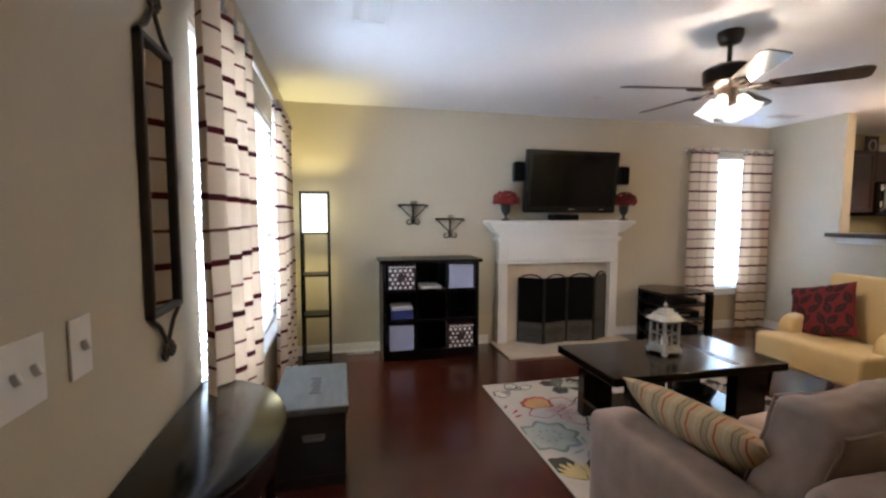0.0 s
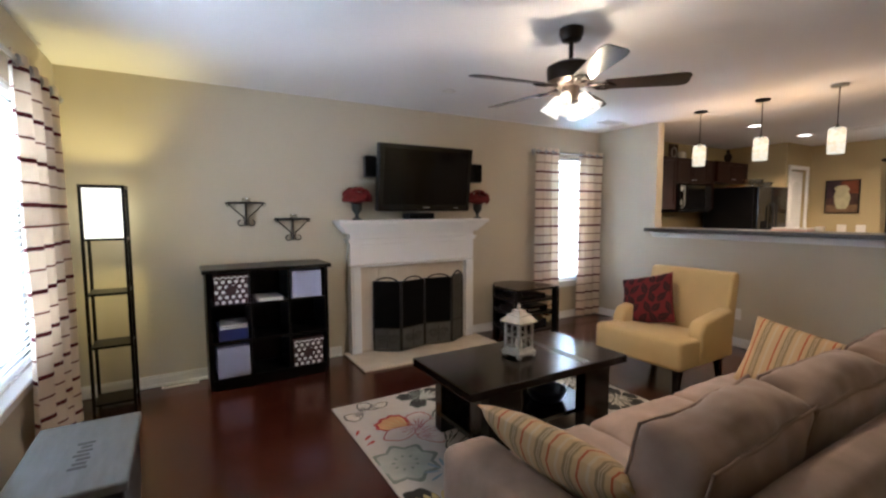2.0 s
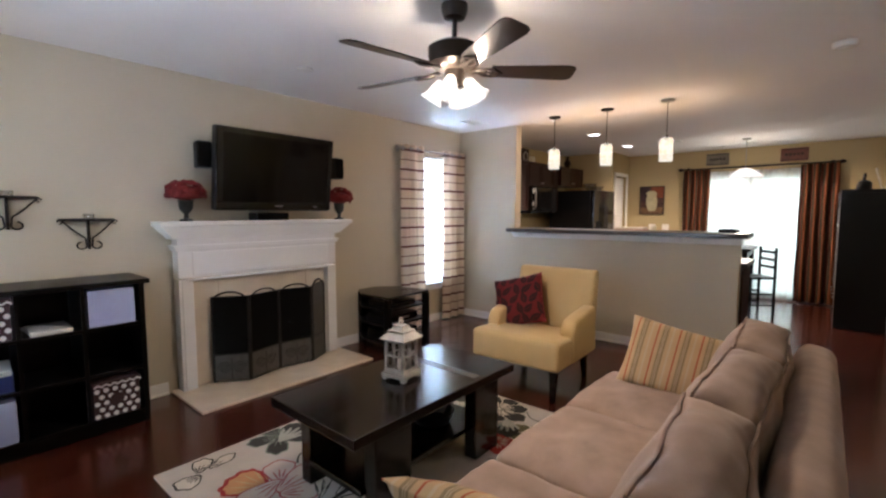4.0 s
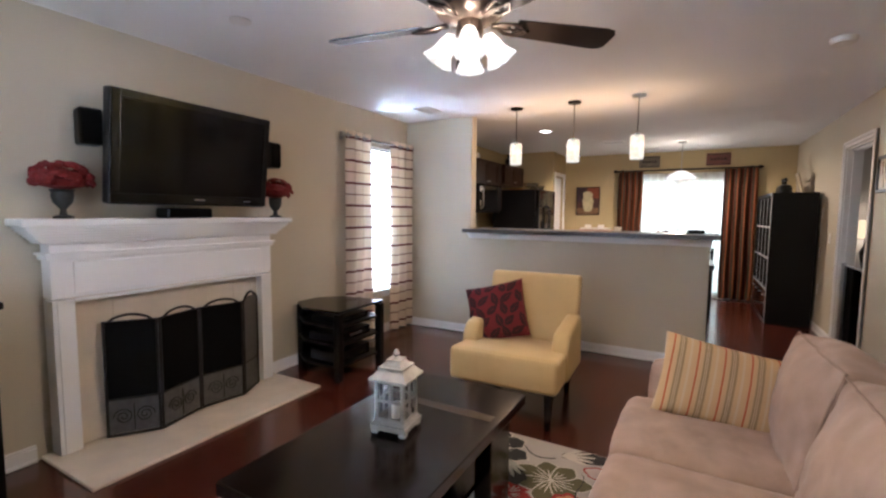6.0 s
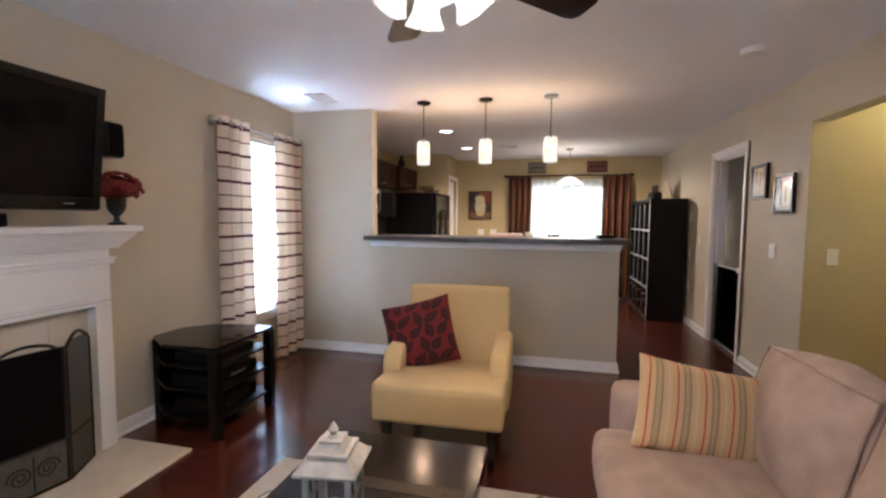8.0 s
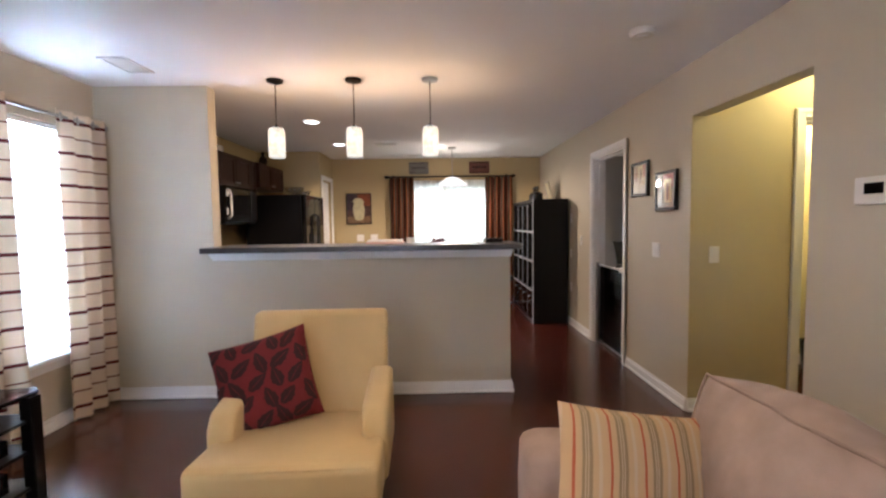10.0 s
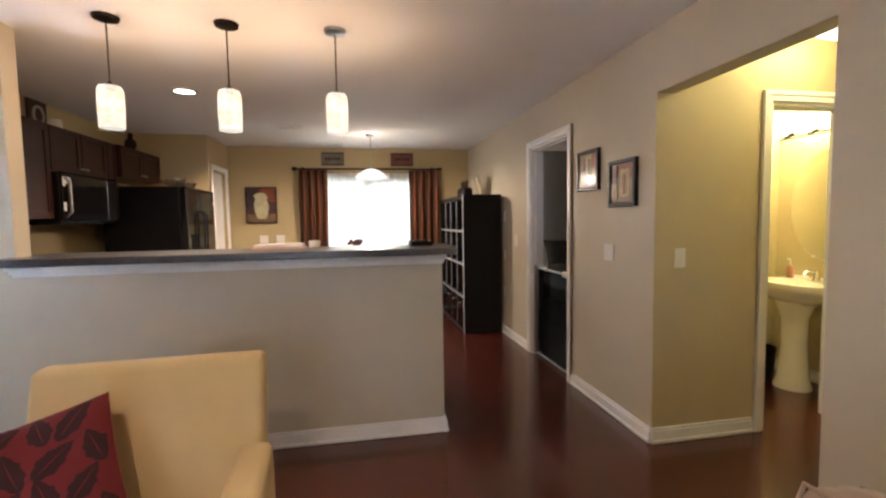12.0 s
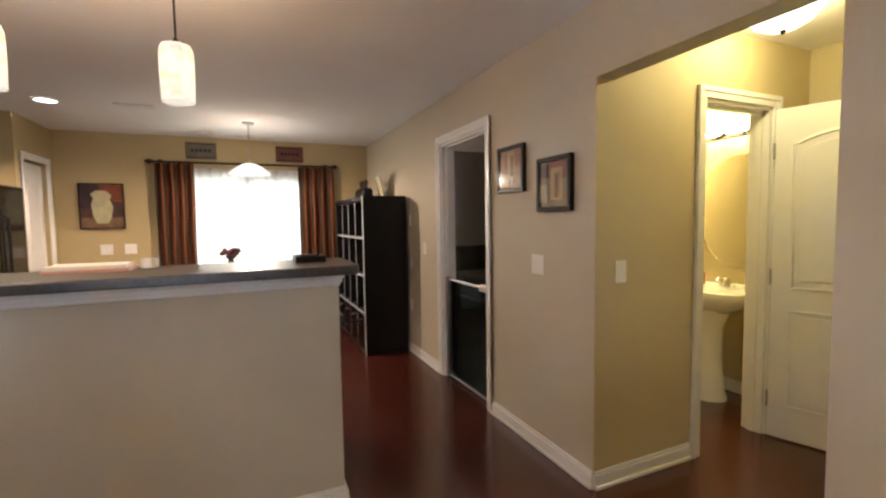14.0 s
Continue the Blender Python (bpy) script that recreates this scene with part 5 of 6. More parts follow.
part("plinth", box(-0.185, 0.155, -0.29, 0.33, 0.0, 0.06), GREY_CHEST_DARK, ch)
part("handle", tube([(-0.05, -0.30, 0.27), (-0.045, -0.325, 0.265), (0.045, -0.325, 0.265), (0.05, -0.30, 0.27)], 0.007), STEEL, ch, "worn metal pull", True)
part("label_holder", box(-0.055, 0.055, -0.306, -0.3, 0.255, 0.285, 0.003, 1), STEEL, ch)

# half-moon table
dt = thing("console_table", pose(XW + 0.005, 1.51, 0), "espresso half-moon console table against the wall", "console table")
arc = [(0.325 * math.sin(radians(a)), 0.42 * math.cos(radians(a))) for a in range(0, 181, 9)]
part("tabletop", prism(arc, 0.763, 0.79, 0.006), ESPRESSO, dt, smooth=True)
part("apron", prism([(x * 0.93, y * 0.93) for x, y in arc], 0.68, 0.763), ESPRESSO, dt, smooth=True)
for x, y in ((0.04, 0.37), (0.04, -0.37), (0.25, 0.19), (0.25, -0.19)):
    part("leg", lathe([(0.014, 0), (0.022, 0.68)], 4), ESPRESSO, dt, m=pose(x, y, 0, 0, 0, 45))

# wall mirror with scrolls
mi = thing("wall_mirror", pose(XW, 1.592, 0.01), "narrow bronze framed wall mirror with scrolled ends", "mirror")
hw = 0.10
part("glass", box(0.004, 0.009, -hw, hw, 1.105, 1.815), MIRROR, mi, "clear mirror glass")
for a, b in (((-hw, 1.105), (-hw, 1.815)), ((hw, 1.105), (hw, 1.815)), ((-hw, 1.815), (hw, 1.815)), ((-hw, 1.105), (hw, 1.105))):
    part("frame_bar", boxes((0.0, 0.022, min(a[0], b[0]) - 0.009, max(a[0], b[0]) + 0.009, min(a[1], b[1]) - 0.009, max(a[1], b[1]) + 0.009), bevel=0.004), PEWTER, mi)
for s, z in ((1, 1.825), (-1, 1.095)):
    for sy in (-1, 1):
        part("end_brace", tube([(0.012, sy * hw, z), (0.012, sy * 0.05, z + s * 0.03), (0.012, sy * 0.012, z + s * 0.075), (0.012, sy * 0.004, z + s * 0.09)], 0.006), PEWTER, mi, smooth=True)
        part("scroll", tube([(0.014, sy * (0.022 + 0.020 * (1 - i / 22) * math.cos(i * 0.42)), z + s * (0.105 + 0.026 * (1 - i / 30) * math.sin(i * 0.42))) for i in range(18)], 0.006), PEWTER, mi, smooth=True)


def switch_plate(m, gangs, label="white wall switch plate", dimmer=False):
    s = thing("light_switch", m, label, "light switch")
    w = 0.07 + 0.046 * (gangs - 1)
    part("plate", box(-w / 2, w / 2, 0.0, 0.006, -0.0575, 0.0575, 0.002, 2), SWITCH_WHITE, s)
    for k in range(gangs):
        x = (k - (gangs - 1) / 2) * 0.046
        if dimmer:
            part("rocker", box(x - 0.016, x + 0.016, 0.005, 0.009, -0.033, 0.033, 0.002, 1), SWITCH_WHITE, s)
        else:
            bm = box(-0.004, 0.004, 0.0, 0.014, -0.010, 0.010, 0.002, 1)
            part("toggle", bm, SWITCH_WHITE, s, m=pose(x, 0.006, 0.0, 25, 0, 0))
    return s


switch_plate(pose(XW, 1.02, 1.127, 0, 0, -90), 2)
switch_plate(pose(XW, 1.185, 1.127, 0, 0, -90), 1)
switch_plate(pose(5.34, YS, 1.125, 0, 0, 0), 2, dimmer=True)
switch_plate(pose(7.165, YS, 1.125, 0, 0, 0), 1, dimmer=True)
for z in (1.40, 0.94, 0.50):
    switch_plate(pose(7.572, YS, z), 1, "white wall outlet beside the cube bookcase", True)
switch_plate(pose(4.87, 0.148, 1.118, 0, 0, 90), 1, dimmer=True)
switch_plate(pose(5.84, -1.45, 1.1, 0, 0, 90), 1, dimmer=True)
switch_plate(pose(XF, 3.36, 1.12, 0, 0, 90), 2)
switch_plate(pose(XF, 3.13, 1.12, 0, 0, 90), 2)
switch_plate(pose(XE, 2.87, 0.34, 0, 0, 90), 1, "white wall outlet above the skirting", True)
th = thing("thermostat", pose(3.56, YS, 1.475), "white wall thermostat with a small dark display", "thermostat")
part("body", box(-0.075, 0.075, 0, 0.028, -0.055, 0.055, 0.006, 2), SWITCH_WHITE, th)
part("display", box(-0.05, 0.03, 0.027, 0.0295, -0.015, 0.03), DARK_GLASS, th)

# media stand
ms = thing("media_stand", pose(3.685, 4.345, 0), "black media stand with a glass top, full of players", "media stand")
TOPO = [(-0.28, -0.28), (0.30, -0.28), (0.33, -0.24), (0.27, 0.16), (0.10, 0.33), (-0.14, 0.33), (-0.29, 0.10)]
part("top", prism(TOPO, 0.555, 0.575, 0.004), DARK_GLASS, ms, "black glass top")
for z in (0.10, 0.28, 0.43):
    part("shelf", prism([(x * 0.98, y * 0.98) for x, y in TOPO], z, z + 0.018, 0.005), BLACK_WOOD, ms)
for x, y in ((-0.27, -0.27), (0.26, -0.27), (0.22, 0.15), (-0.12, 0.30)):
    part("leg", box(x - 0.03, x + 0.03, y - 0.03, y + 0.03, 0, 0.555, 0.006, 2), BLACK_WOOD, ms)
part("back_panel", prism([(-0.12, 0.29), (0.09, 0.29), (0.09, 0.275), (-0.12, 0.275)], 0.1, 0.555), BLACK_WOOD, ms)
for k, (z, h, w) in enumerate(((0.114, 0.10, 0.40), (0.294, 0.075, 0.42), (0.444, 0.055, 0.36))):
    pl = thing("media_player", pose(3.675, 4.335, z, 0, 0, 0), "black media player on the stand's shelf", "media player", "players in the stand")
    part("case", box(-w / 2, w / 2, -0.2, 0.12, 0.0, h, 0.004, 1), BLACK_PLASTIC, pl)
    part("front_panel", box(-w / 2 + 0.01, w / 2 - 0.01, -0.206, -0.2, 0.008, h - 0.008), GLOSS_BLACK, pl)
    part("display", box(-0.06, 0.08, -0.2085, -0.205, h * 0.4, h * 0.65), STEEL if k == 1 else SCREEN, pl)

fv = thing("floor_vent", pose(0.36, 4.625, 0), "white slatted floor vent beside the skirting", "air vent")
part("frame", boxes((-0.13, 0.13, -0.01, -0.003, 0, 0.005), (-0.13, 0.13, 0.053, 0.06, 0, 0.005), (-0.13, -0.12, -0.003, 0.053, 0, 0.005), (0.12, 0.13, -0.003, 0.053, 0, 0.005)), TRIM, fv)
for k in range(12):
    part("slat", box(-0.113 + 0.02 * k, -0.107 + 0.02 * k, -0.003, 0.053, 0.0, 0.004), TRIM, fv)

# ceiling fan
fan = thing("ceiling_fan", pose(FAN.x, FAN.y, H), "black five-blade ceiling fan with frosted glass lights", "ceiling fan")
part("canopy", lathe([(0.03, -0.075), (0.055, -0.065), (0.068, -0.03), (0.068, 0.0)], 24), BRONZE, fan, smooth=True)
part("downrod", lathe([(0.013, -0.20), (0.013, -0.07)], 14), BRONZE, fan, smooth=True)
part("motor", lathe([(0.055, -0.325), (0.105, -0.315), (0.13, -0.295), (0.135, -0.26), (0.135, -0.215), (0.10, -0.195), (0.03, -0.19)], 32), BRONZE, fan, smooth=True)
part("switch_housing", lathe([(0.035, -0.42), (0.05, -0.41), (0.055, -0.36), (0.05, -0.325)], 24), BRONZE, fan, smooth=True)
BLADE = mat("dark walnut blade", (0.014, 0.009, 0.008), 0.3, var=0.3, scale=4, fine=60, bump=0.06, stretch=(1, 8, 1), coat=0.3)
for k in range(5):
    a = -45.5 + 72 * k
    out = [(0.19, -0.05), (0.58, -0.068), (0.615, -0.06), (0.63, -0.04), (0.63, 0.04), (0.615, 0.06), (0.58, 0.068), (0.19, 0.05)]
    m = pose(0, 0, -0.325, 0, 0, a) @ pose(0, 0, 0, -13, 0, 0)
    bl = part("blade", prism(out, -0.003, 0.003), BLADE, fan, "dark wooden blade", m=m)
    bm = tube([(0.10, 0, 0.005), (0.15, 0.028, -0.008), (0.20, 0.035, -0.008), (0.24, 0.0, -0.008), (0.20, -0.035, -0.008), (0.15, -0.028, -0.008)], 0.008, 6, True)
    add(bm, box(0.09, 0.17, -0.012, 0.012, -0.01, 0.002, 0.003, 1))
    add(bm, tube([(0.16, 0.0, -0.008), (0.25, 0, -0.008)], 0.006, 6))
    part("blade_iron", bm, BRONZE, bl, "scrolled bronze blade arm", True)
FROST = lit_shade("lit frosted glass", (1.0, 0.84, 0.62), 0.85, 0.35, ribs=True)
for k in range(4):
    a = -65 + 90 * k
    arm = part("lamp_arm", tube([(0.03, 0, -0.37), (0.055, 0, -0.385), (0.068, 0, -0.375)], 0.010), BRONZE, fan, smooth=True, m=pose(0, 0, 0, 0, 0, a))
    prof = [(0.020, 0.0), (0.027, -0.012), (0.035, -0.04), (0.041, -0.075), (0.055, -0.105), (0.062, -0.115)]
    bm = bmesh.new()
    seg = 24
    rings = []
    for r, z in prof:
        rings.append([bm.verts.new(((r + (0.005 * math.cos(6 * 2 * math.pi * i / seg) if r > 0.05 else 0)) * math.cos(2 * math.pi * i / seg), r * math.sin(2 * math.pi * i / seg), z)) for i in range(seg)])
    for p, q in zip(rings, rings[1:]):
        for i in range(seg):
            bm.faces.new((p[i], p[(i + 1) % seg], q[(i + 1) % seg], q[i]))
    part("glass_shade", bm, FROST, arm, "frosted scalloped glass shade", True, pose(0.066, 0, -0.375, 0, -33, 0))

# ---- bar and pendants ----
bar = thing("bar_counter", pose(0, 0, 1.155), "charcoal laminate bar top on the half wall with white trim", "counter")
part("bar_top", prism([(5.13, 1.475), (5.14, 1.445), (5.17, 1.435), (5.58, 1.435), (5.61, 1.445), (5.62, 1.475), (5.62, 3.828), (5.303, 3.828), (5.303, 3.855), (5.13, 3.855)], 0.004, 0.046, 0.006), LAMINATE, bar)
part("trim", boxes((5.235, 5.303, 1.49, 3.845, -0.022, 0.003), (5.258, 5.303, 1.495, 3.84, -0.045, -0.022), (5.278, 5.303, 1.50, 3.835, -0.062, -0.045), bevel=0.004), TRIM, bar, "white moulded trim")

PEND_GLASS = lit_shade("lit amber flecked glass", (1.0, 0.87, 0.62), 0.58, 0.3, (1.0, 0.72, 0.40), dim=0.004)
for k, (x, y) in enumerate(PENDANTS):
    p = thing("pendant_lamp", pose(x, y, H), "cylindrical frosted glass pendant lamp hanging on a thin rod", "pendant lamp", "pendants over the bar")
    part("canopy", lathe([(0.02, -0.022), (0.058, -0.016), (0.062, 0.0)], 24), STEEL if k == 2 else BRONZE, p, smooth=True)
    part("rod", lathe([(0.004, -0.35), (0.004, -0.02)], 8), BRONZE, p)
    part("socket", lathe([(0.02, -0.375), (0.024, -0.35), (0.01, -0.33)], 16), BRONZE, p, smooth=True)
    part("shade", lathe([(0.058, -0.57), (0.061, -0.47), (0.060, -0.38), (0.052, -0.355), (0.02, -0.352)], 28, False), PEND_GLASS, p, "glowing amber flecked glass", True)

# ---- ceiling fittings ----
for x, y in ((6.535, 3.37), (7.895, 3.37)):
    d = thing("recessed_light", pose(x, y, H), "glowing recessed ceiling downlight with white ring", "ceiling light", "recessed kitchen lights")
    ring = [(0.085 * math.cos(2 * math.pi * i / 28), 0.085 * math.sin(2 * math.pi * i / 28), -0.004) for i in range(28)]
    part("trim_ring", tube(ring, 0.011, 8, True), TRIM, d, smooth=True)
    part("lens", lathe([(0.078, -0.004), (0.05, -0.008), (0.01, -0.009)], 28), glow("lit downlight lens", (1.0, 0.9, 0.74), 4.0) if "lit downlight lens" not in bpy.data.materials else bpy.data.materials["lit downlight lens"], d, "glowing lens", True)


def ceiling_vent(m, w, d, label):
    v = thing("ceiling_vent", m, label, "air vent", "ceiling vents")
    part("frame", boxes((-w / 2, w / 2, -d / 2, -d / 2 + 0.02, -0.008, 0), (-w / 2, w / 2, d / 2 - 0.02, d / 2, -0.008, 0), (-w / 2, -w / 2 + 0.02, -d / 2 + 0.02, d / 2 - 0.02, -0.008, 0), (w / 2 - 0.02, w / 2, -d / 2 + 0.02, d / 2 - 0.02, -0.008, 0)), TRIM, v)
    n = int((d - 0.04) / 0.018)
    for i in range(n):
        y = -d / 2 + 0.029 + i * 0.018
        part("slat", box(-w / 2 + 0.02, w / 2 - 0.02, -0.007, 0.007, -0.001, 0.001), TRIM, v, m=pose(0, y, -0.005, 30, 0, 0))


ceiling_vent(pose(4.855, 4.125, H, 0, 0, 0), 0.30, 0.18, "white slatted ceiling air vent")
ceiling_vent(pose(0.36, 2.62, H, 0, 0, 90), 0.36, 0.20, "white slatted ceiling air vent")
ceiling_vent(pose(7.9, 2.75, H, 0, 0, 90), 0.30, 0.15, "white slatted ceiling air vent")
ceiling_vent(pose(9.0, 2.35, H, 0, 0, 90), 0.30, 0.15, "white slatted ceiling air vent")
sm = thing("smoke_detector", pose(4.37, 0.905, H), "round white smoke detector on the ceiling", "smoke detector")
part("body", lathe([(0.04, -0.038), (0.06, -0.034), (0.068, -0.012), (0.068, 0)], 28), SWITCH_WHITE, sm, smooth=True)
part("grille", lathe([(0.03, -0.041), (0.032, -0.036)], 20), TRIM, sm)
sp = thing("sprinkler_cover", pose(2.48, 3.92, H), "small round white cover plate on the ceiling", "cover plate")
part("plate", lathe([(0.05, -0.008), (0.06, -0.004), (0.06, 0)], 24), SWITCH_WHITE, sp, smooth=True)

# ---- kitchen ----


def cabinet(x0, x1, y0, y1, z0, z1, doors, label, handle_low=True):
    """A wall or base cabinet with framed doors on its -y face."""
    c = thing("kitchen_cabinet", pose(x0, y0, z0), label, "cabinet", "dark kitchen cabinets")
    w, d, h = x1 - x0, y1 - y0, z1 - z0
    part("body", box(0.001, w - 0.001, 0.02, d, 0, h), CABINET_WOOD, c)
    for k in range(doors):
        a, b = w * k / doors + 0.004, w * (k + 1) / doors - 0.004
        f = min(0.055, (b - a) * 0.22)
        bm = boxes((a, a + f, 0, 0.02, 0.004, h - 0.004), (b - f, b, 0, 0.02, 0.004, h - 0.004), (a + f, b - f, 0, 0.02, 0.004, 0.004 + f), (a + f, b - f, 0, 0.02, h - 0.004 - f, h - 0.004), bevel=0.002)
        dr = part("door", bm, CABINET_WOOD, c)
        part("door_panel", box(a + f, b - f, 0.008, 0.018, 0.004 + f, h - 0.004 - f), CABINET_WOOD, dr)
        hx = b - 0.03 if k % 2 == 0 and doors > 1 else a + 0.03
        hz = 0.05 if handle_low else h - 0.07
        part("knob", lathe([(0.005, 0), (0.006, 0.012), (0.013, 0.02), (0.008, 0.027)], 12), STEEL, dr, "steel knob", True, Matrix.Translation((hx, 0, hz)) @ Matrix.Rotation(radians(90), 4, "X"))
    return c


UP = "dark cherry wall cabinet with framed doors"
cabinet(5.42, 5.95, 4.39, YN - 0.002, 1.42, 2.14, 1, UP)
cabinet(6.58, 7.39, 4.37, YN - 0.002, 1.80, 2.165, 2, UP)
cabinet(7.39, 7.555, 4.37, YN - 0.002, 1.42, 2.165, 1, UP)
cabinet(7.56, 8.462, 4.33, YN - 0.002, 1.84, 2.165, 2, UP)
cabinet(5.95, 6.575, 4.37, YN - 0.002, 1.42, 2.165, 1, UP)
LOW = "dark cherry base cabinet with framed doors"
cabinet(5.42, 6.58, 4.12, YN - 0.002, 0.0, 0.88, 2, LOW, False)
cabinet(7.36, 7.545, 4.12, YN - 0.002, 0.0, 0.88, 1, LOW, False)
solo("worktop", prism([(5.412, 4.09), (6.575, 4.09), (6.575, YN - 0.002), (5.412, YN - 0.002)], 0.88, 0.92, 0.004), LAMINATE, pose(0, 0, 0), "charcoal laminate kitchen worktop", "worktop")
solo("worktop", prism([(7.365, 4.09), (7.545, 4.09), (7.545, YN - 0.002), (7.365, YN - 0.002)], 0.88, 0.92, 0.004), LAMINATE, pose(0, 0, 0), "charcoal laminate kitchen worktop", "worktop")
pen = thing("peninsula_cabinet", pose(5.412, 1.50, 0), "dark cherry peninsula cabinets behind the half wall", "cabinet")
part("body", box(0.0, 0.58, 0.0, 2.3, 0.0, 0.88), CABINET_WOOD, pen)
part("end_panel", box(0.03, 0.55, -0.012, 0.0, 0.1, 0.86, 0.003, 1), CABINET_WOOD, pen)
solo("worktop", box(5.412, 6.03, 1.46, 3.8, 0.881, 0.92, 0.004, 1), LAMINATE, pose(0, 0, 0), "charcoal laminate worktop behind the bar", "worktop")

rng = thing("range", pose(6.97, 4.10, 0), "black electric range between the cabinets", "range")
part("body", box(-0.38, 0.38, 0.02, 0.60, 0, 0.90, 0.004, 1), BLACK_PLASTIC, rng)
part("oven_door", box(-0.37, 0.37, 0.0, 0.02, 0.22, 0.76, 0.006, 2), GLOSS_BLACK, rng)
part("oven_handle", tube([(-0.3, -0.03, 0.72), (0.3, -0.03, 0.72)], 0.012), BLACK_PLASTIC, rng, smooth=True)
part("drawer", box(-0.37, 0.37, 0.0, 0.02, 0.06, 0.2, 0.006, 2), BLACK_PLASTIC, rng)
part("cooktop", box(-0.38, 0.38, 0.0, 0.55, 0.90, 0.915, 0.004, 1), DARK_GLASS, rng)
part("backguard", box(-0.38, 0.38, 0.53, 0.60, 0.915, 1.08, 0.01, 2), BLACK_PLASTIC, rng)

mw = thing("microwave", pose(6.985, 4.315, 1.375), "black microwave mounted over the range", "microwave")
part("body", box(-0.40, 0.40, 0.02, 0.38, 0.0, 0.42, 0.004, 1), BLACK_PLASTIC, mw)
part("door", box(-0.40, 0.24, -0.005, 0.02, 0.03, 0.40, 0.006, 2), GLOSS_BLACK, mw)
part("window", box(-0.36, 0.16, -0.008, -0.004, 0.09, 0.33, 0.004, 1), SCREEN, mw)
part("handle", tube([(-0.37, -0.005, 0.06), (-0.375, -0.045, 0.10), (-0.375, -0.045, 0.34), (-0.37, -0.005, 0.38)], 0.012), STEEL, mw, "steel handle", True)
part("control_panel", box(0.245, 0.40, -0.005, 0.02, 0.03, 0.40, 0.006, 2), BLACK_PLASTIC, mw)
part("vent_grille", box(-0.40, 0.40, -0.002, 0.02, 0.40, 0.42), BLACK_MESH, mw)
for k in range(2):
    solo("note", box(-0.05, 0.05, 0, 0.0012, 0, 0.075), PAPER, pose(6.585, 4.3085, 1.48 + 0.20 * k, 0, 0, 0) @ pose(0.055, 0, 0), "white paper note stuck on the microwave", "note")

fr = thing("refrigerator", pose(7.56, 3.75, 0), "tall glossy black refrigerator", "refrigerator")
part("body", box(0.0, 0.89, 0.07, 0.78, 0.02, 1.75, 0.008, 2), BLACK_PLASTIC, fr)
part("kick_plate", box(0.02, 0.87, 0.09, 0.12, 0.0, 0.05), BLACK_PLASTIC, fr)
for x0, x1, hx in ((0.0, 0.40, 0.355), (0.406, 0.89, 0.45)):
    dr = part("door", box(x0, x1, 0.0, 0.065, 0.05, 1.75, 0.012, 3), GLOSS_BLACK, fr)
    part("handle", tube([(hx, 0.0, 0.7), (hx, -0.045, 0.74), (hx, -0.045, 1.46), (hx, 0.0, 1.5)], 0.012), BLACK_PLASTIC, dr, smooth=True)
part("dispenser", box(0.09, 0.29, -0.004, 0.01, 0.95, 1.25, 0.004, 1), BLACK_MESH, fr)

CLEAR = bpy.data.materials["clear votive glass"]
solo("glass_bowl", lathe([(0.05, 0), (0.02, 0.01), (0.02, 0.03), (0.11, 0.07), (0.14, 0.13), (0.135, 0.13), (0.10, 0.075), (0.01, 0.036)], 24), CLEAR, pose(8.05, 4.05, 1.75), "clear footed glass bowl on the refrigerator", "bowl", smooth=True)
solo("glass_bowl", lathe([(0.04, 0), (0.09, 0.03), (0.12, 0.09), (0.115, 0.09), (0.08, 0.034), (0.01, 0.012)], 24), CLEAR, pose(8.29, 4.0, 1.75), "clear shallow glass bowl on the refrigerator", "bowl", smooth=True)
solo("wooden_tray", lathe([(0.10, 0), (0.13, 0.012), (0.15, 0.035), (0.14, 0.035), (0.10, 0.014)], 24), mat("warm bamboo", (0.36, 0.18, 0.06), 0.4, var=0.2, scale=6, fine=60), pose(7.96, 4.28, 1.75), "round bamboo tray on the refrigerator", "tray", smooth=True)
fig = thing("rooster_statue", pose(8.2, 4.52, 2.15), "dark bronze ornament on top of the cabinets", "ornament")
part("figure", lathe([(0.05, 0), (0.055, 0.02), (0.03, 0.04), (0.06, 0.10), (0.055, 0.15), (0.02, 0.19), (0.03, 0.22), (0.012, 0.25)], 18), BRONZE, fig, smooth=True)
fig2 = thing("framed_ornament", pose(6.75, 4.55, 2.14), "dark carved frame ornament on top of the cabinets", "ornament")
part("panel", box(-0.11, 0.11, -0.01, 0.01, 0.0, 0.24, 0.004, 1), CABINET_WOOD, fig2)
part("carving", tube([(0.06 * math.cos(a), -0.014, 0.12 + 0.07 * math.sin(a)) for a in [i * 0.45 for i in range(14)]], 0.010, 8, True), WHITE_DISTRESSED, fig2, smooth=True)
solo("canister", lathe([(0.055, 0), (0.06, 0.01), (0.06, 0.13), (0.05, 0.15), (0.02, 0.16)], 20), CERAMIC, pose(7.05, 4.6, 2.14), "cream ceramic canister on top of the cabinets", "canister", smooth=True)
kt = thing("fruit_basket", pose(5.98, 4.42, 0.92), "low brown basket with fruit on the worktop", "basket")
part("basket", lathe([(0.09, 0), (0.13, 0.05), (0.135, 0.07), (0.125, 0.07), (0.08, 0.01)], 20), mat("brown wicker", (0.22, 0.11, 0.045), 0.7, var=0.4, scale=30, fine=90, bump=0.5), kt, smooth=True)
ORANGE = mat("orange peel", (0.62, 0.20, 0.03), 0.5, var=0.1, fine=150, bump=0.2)
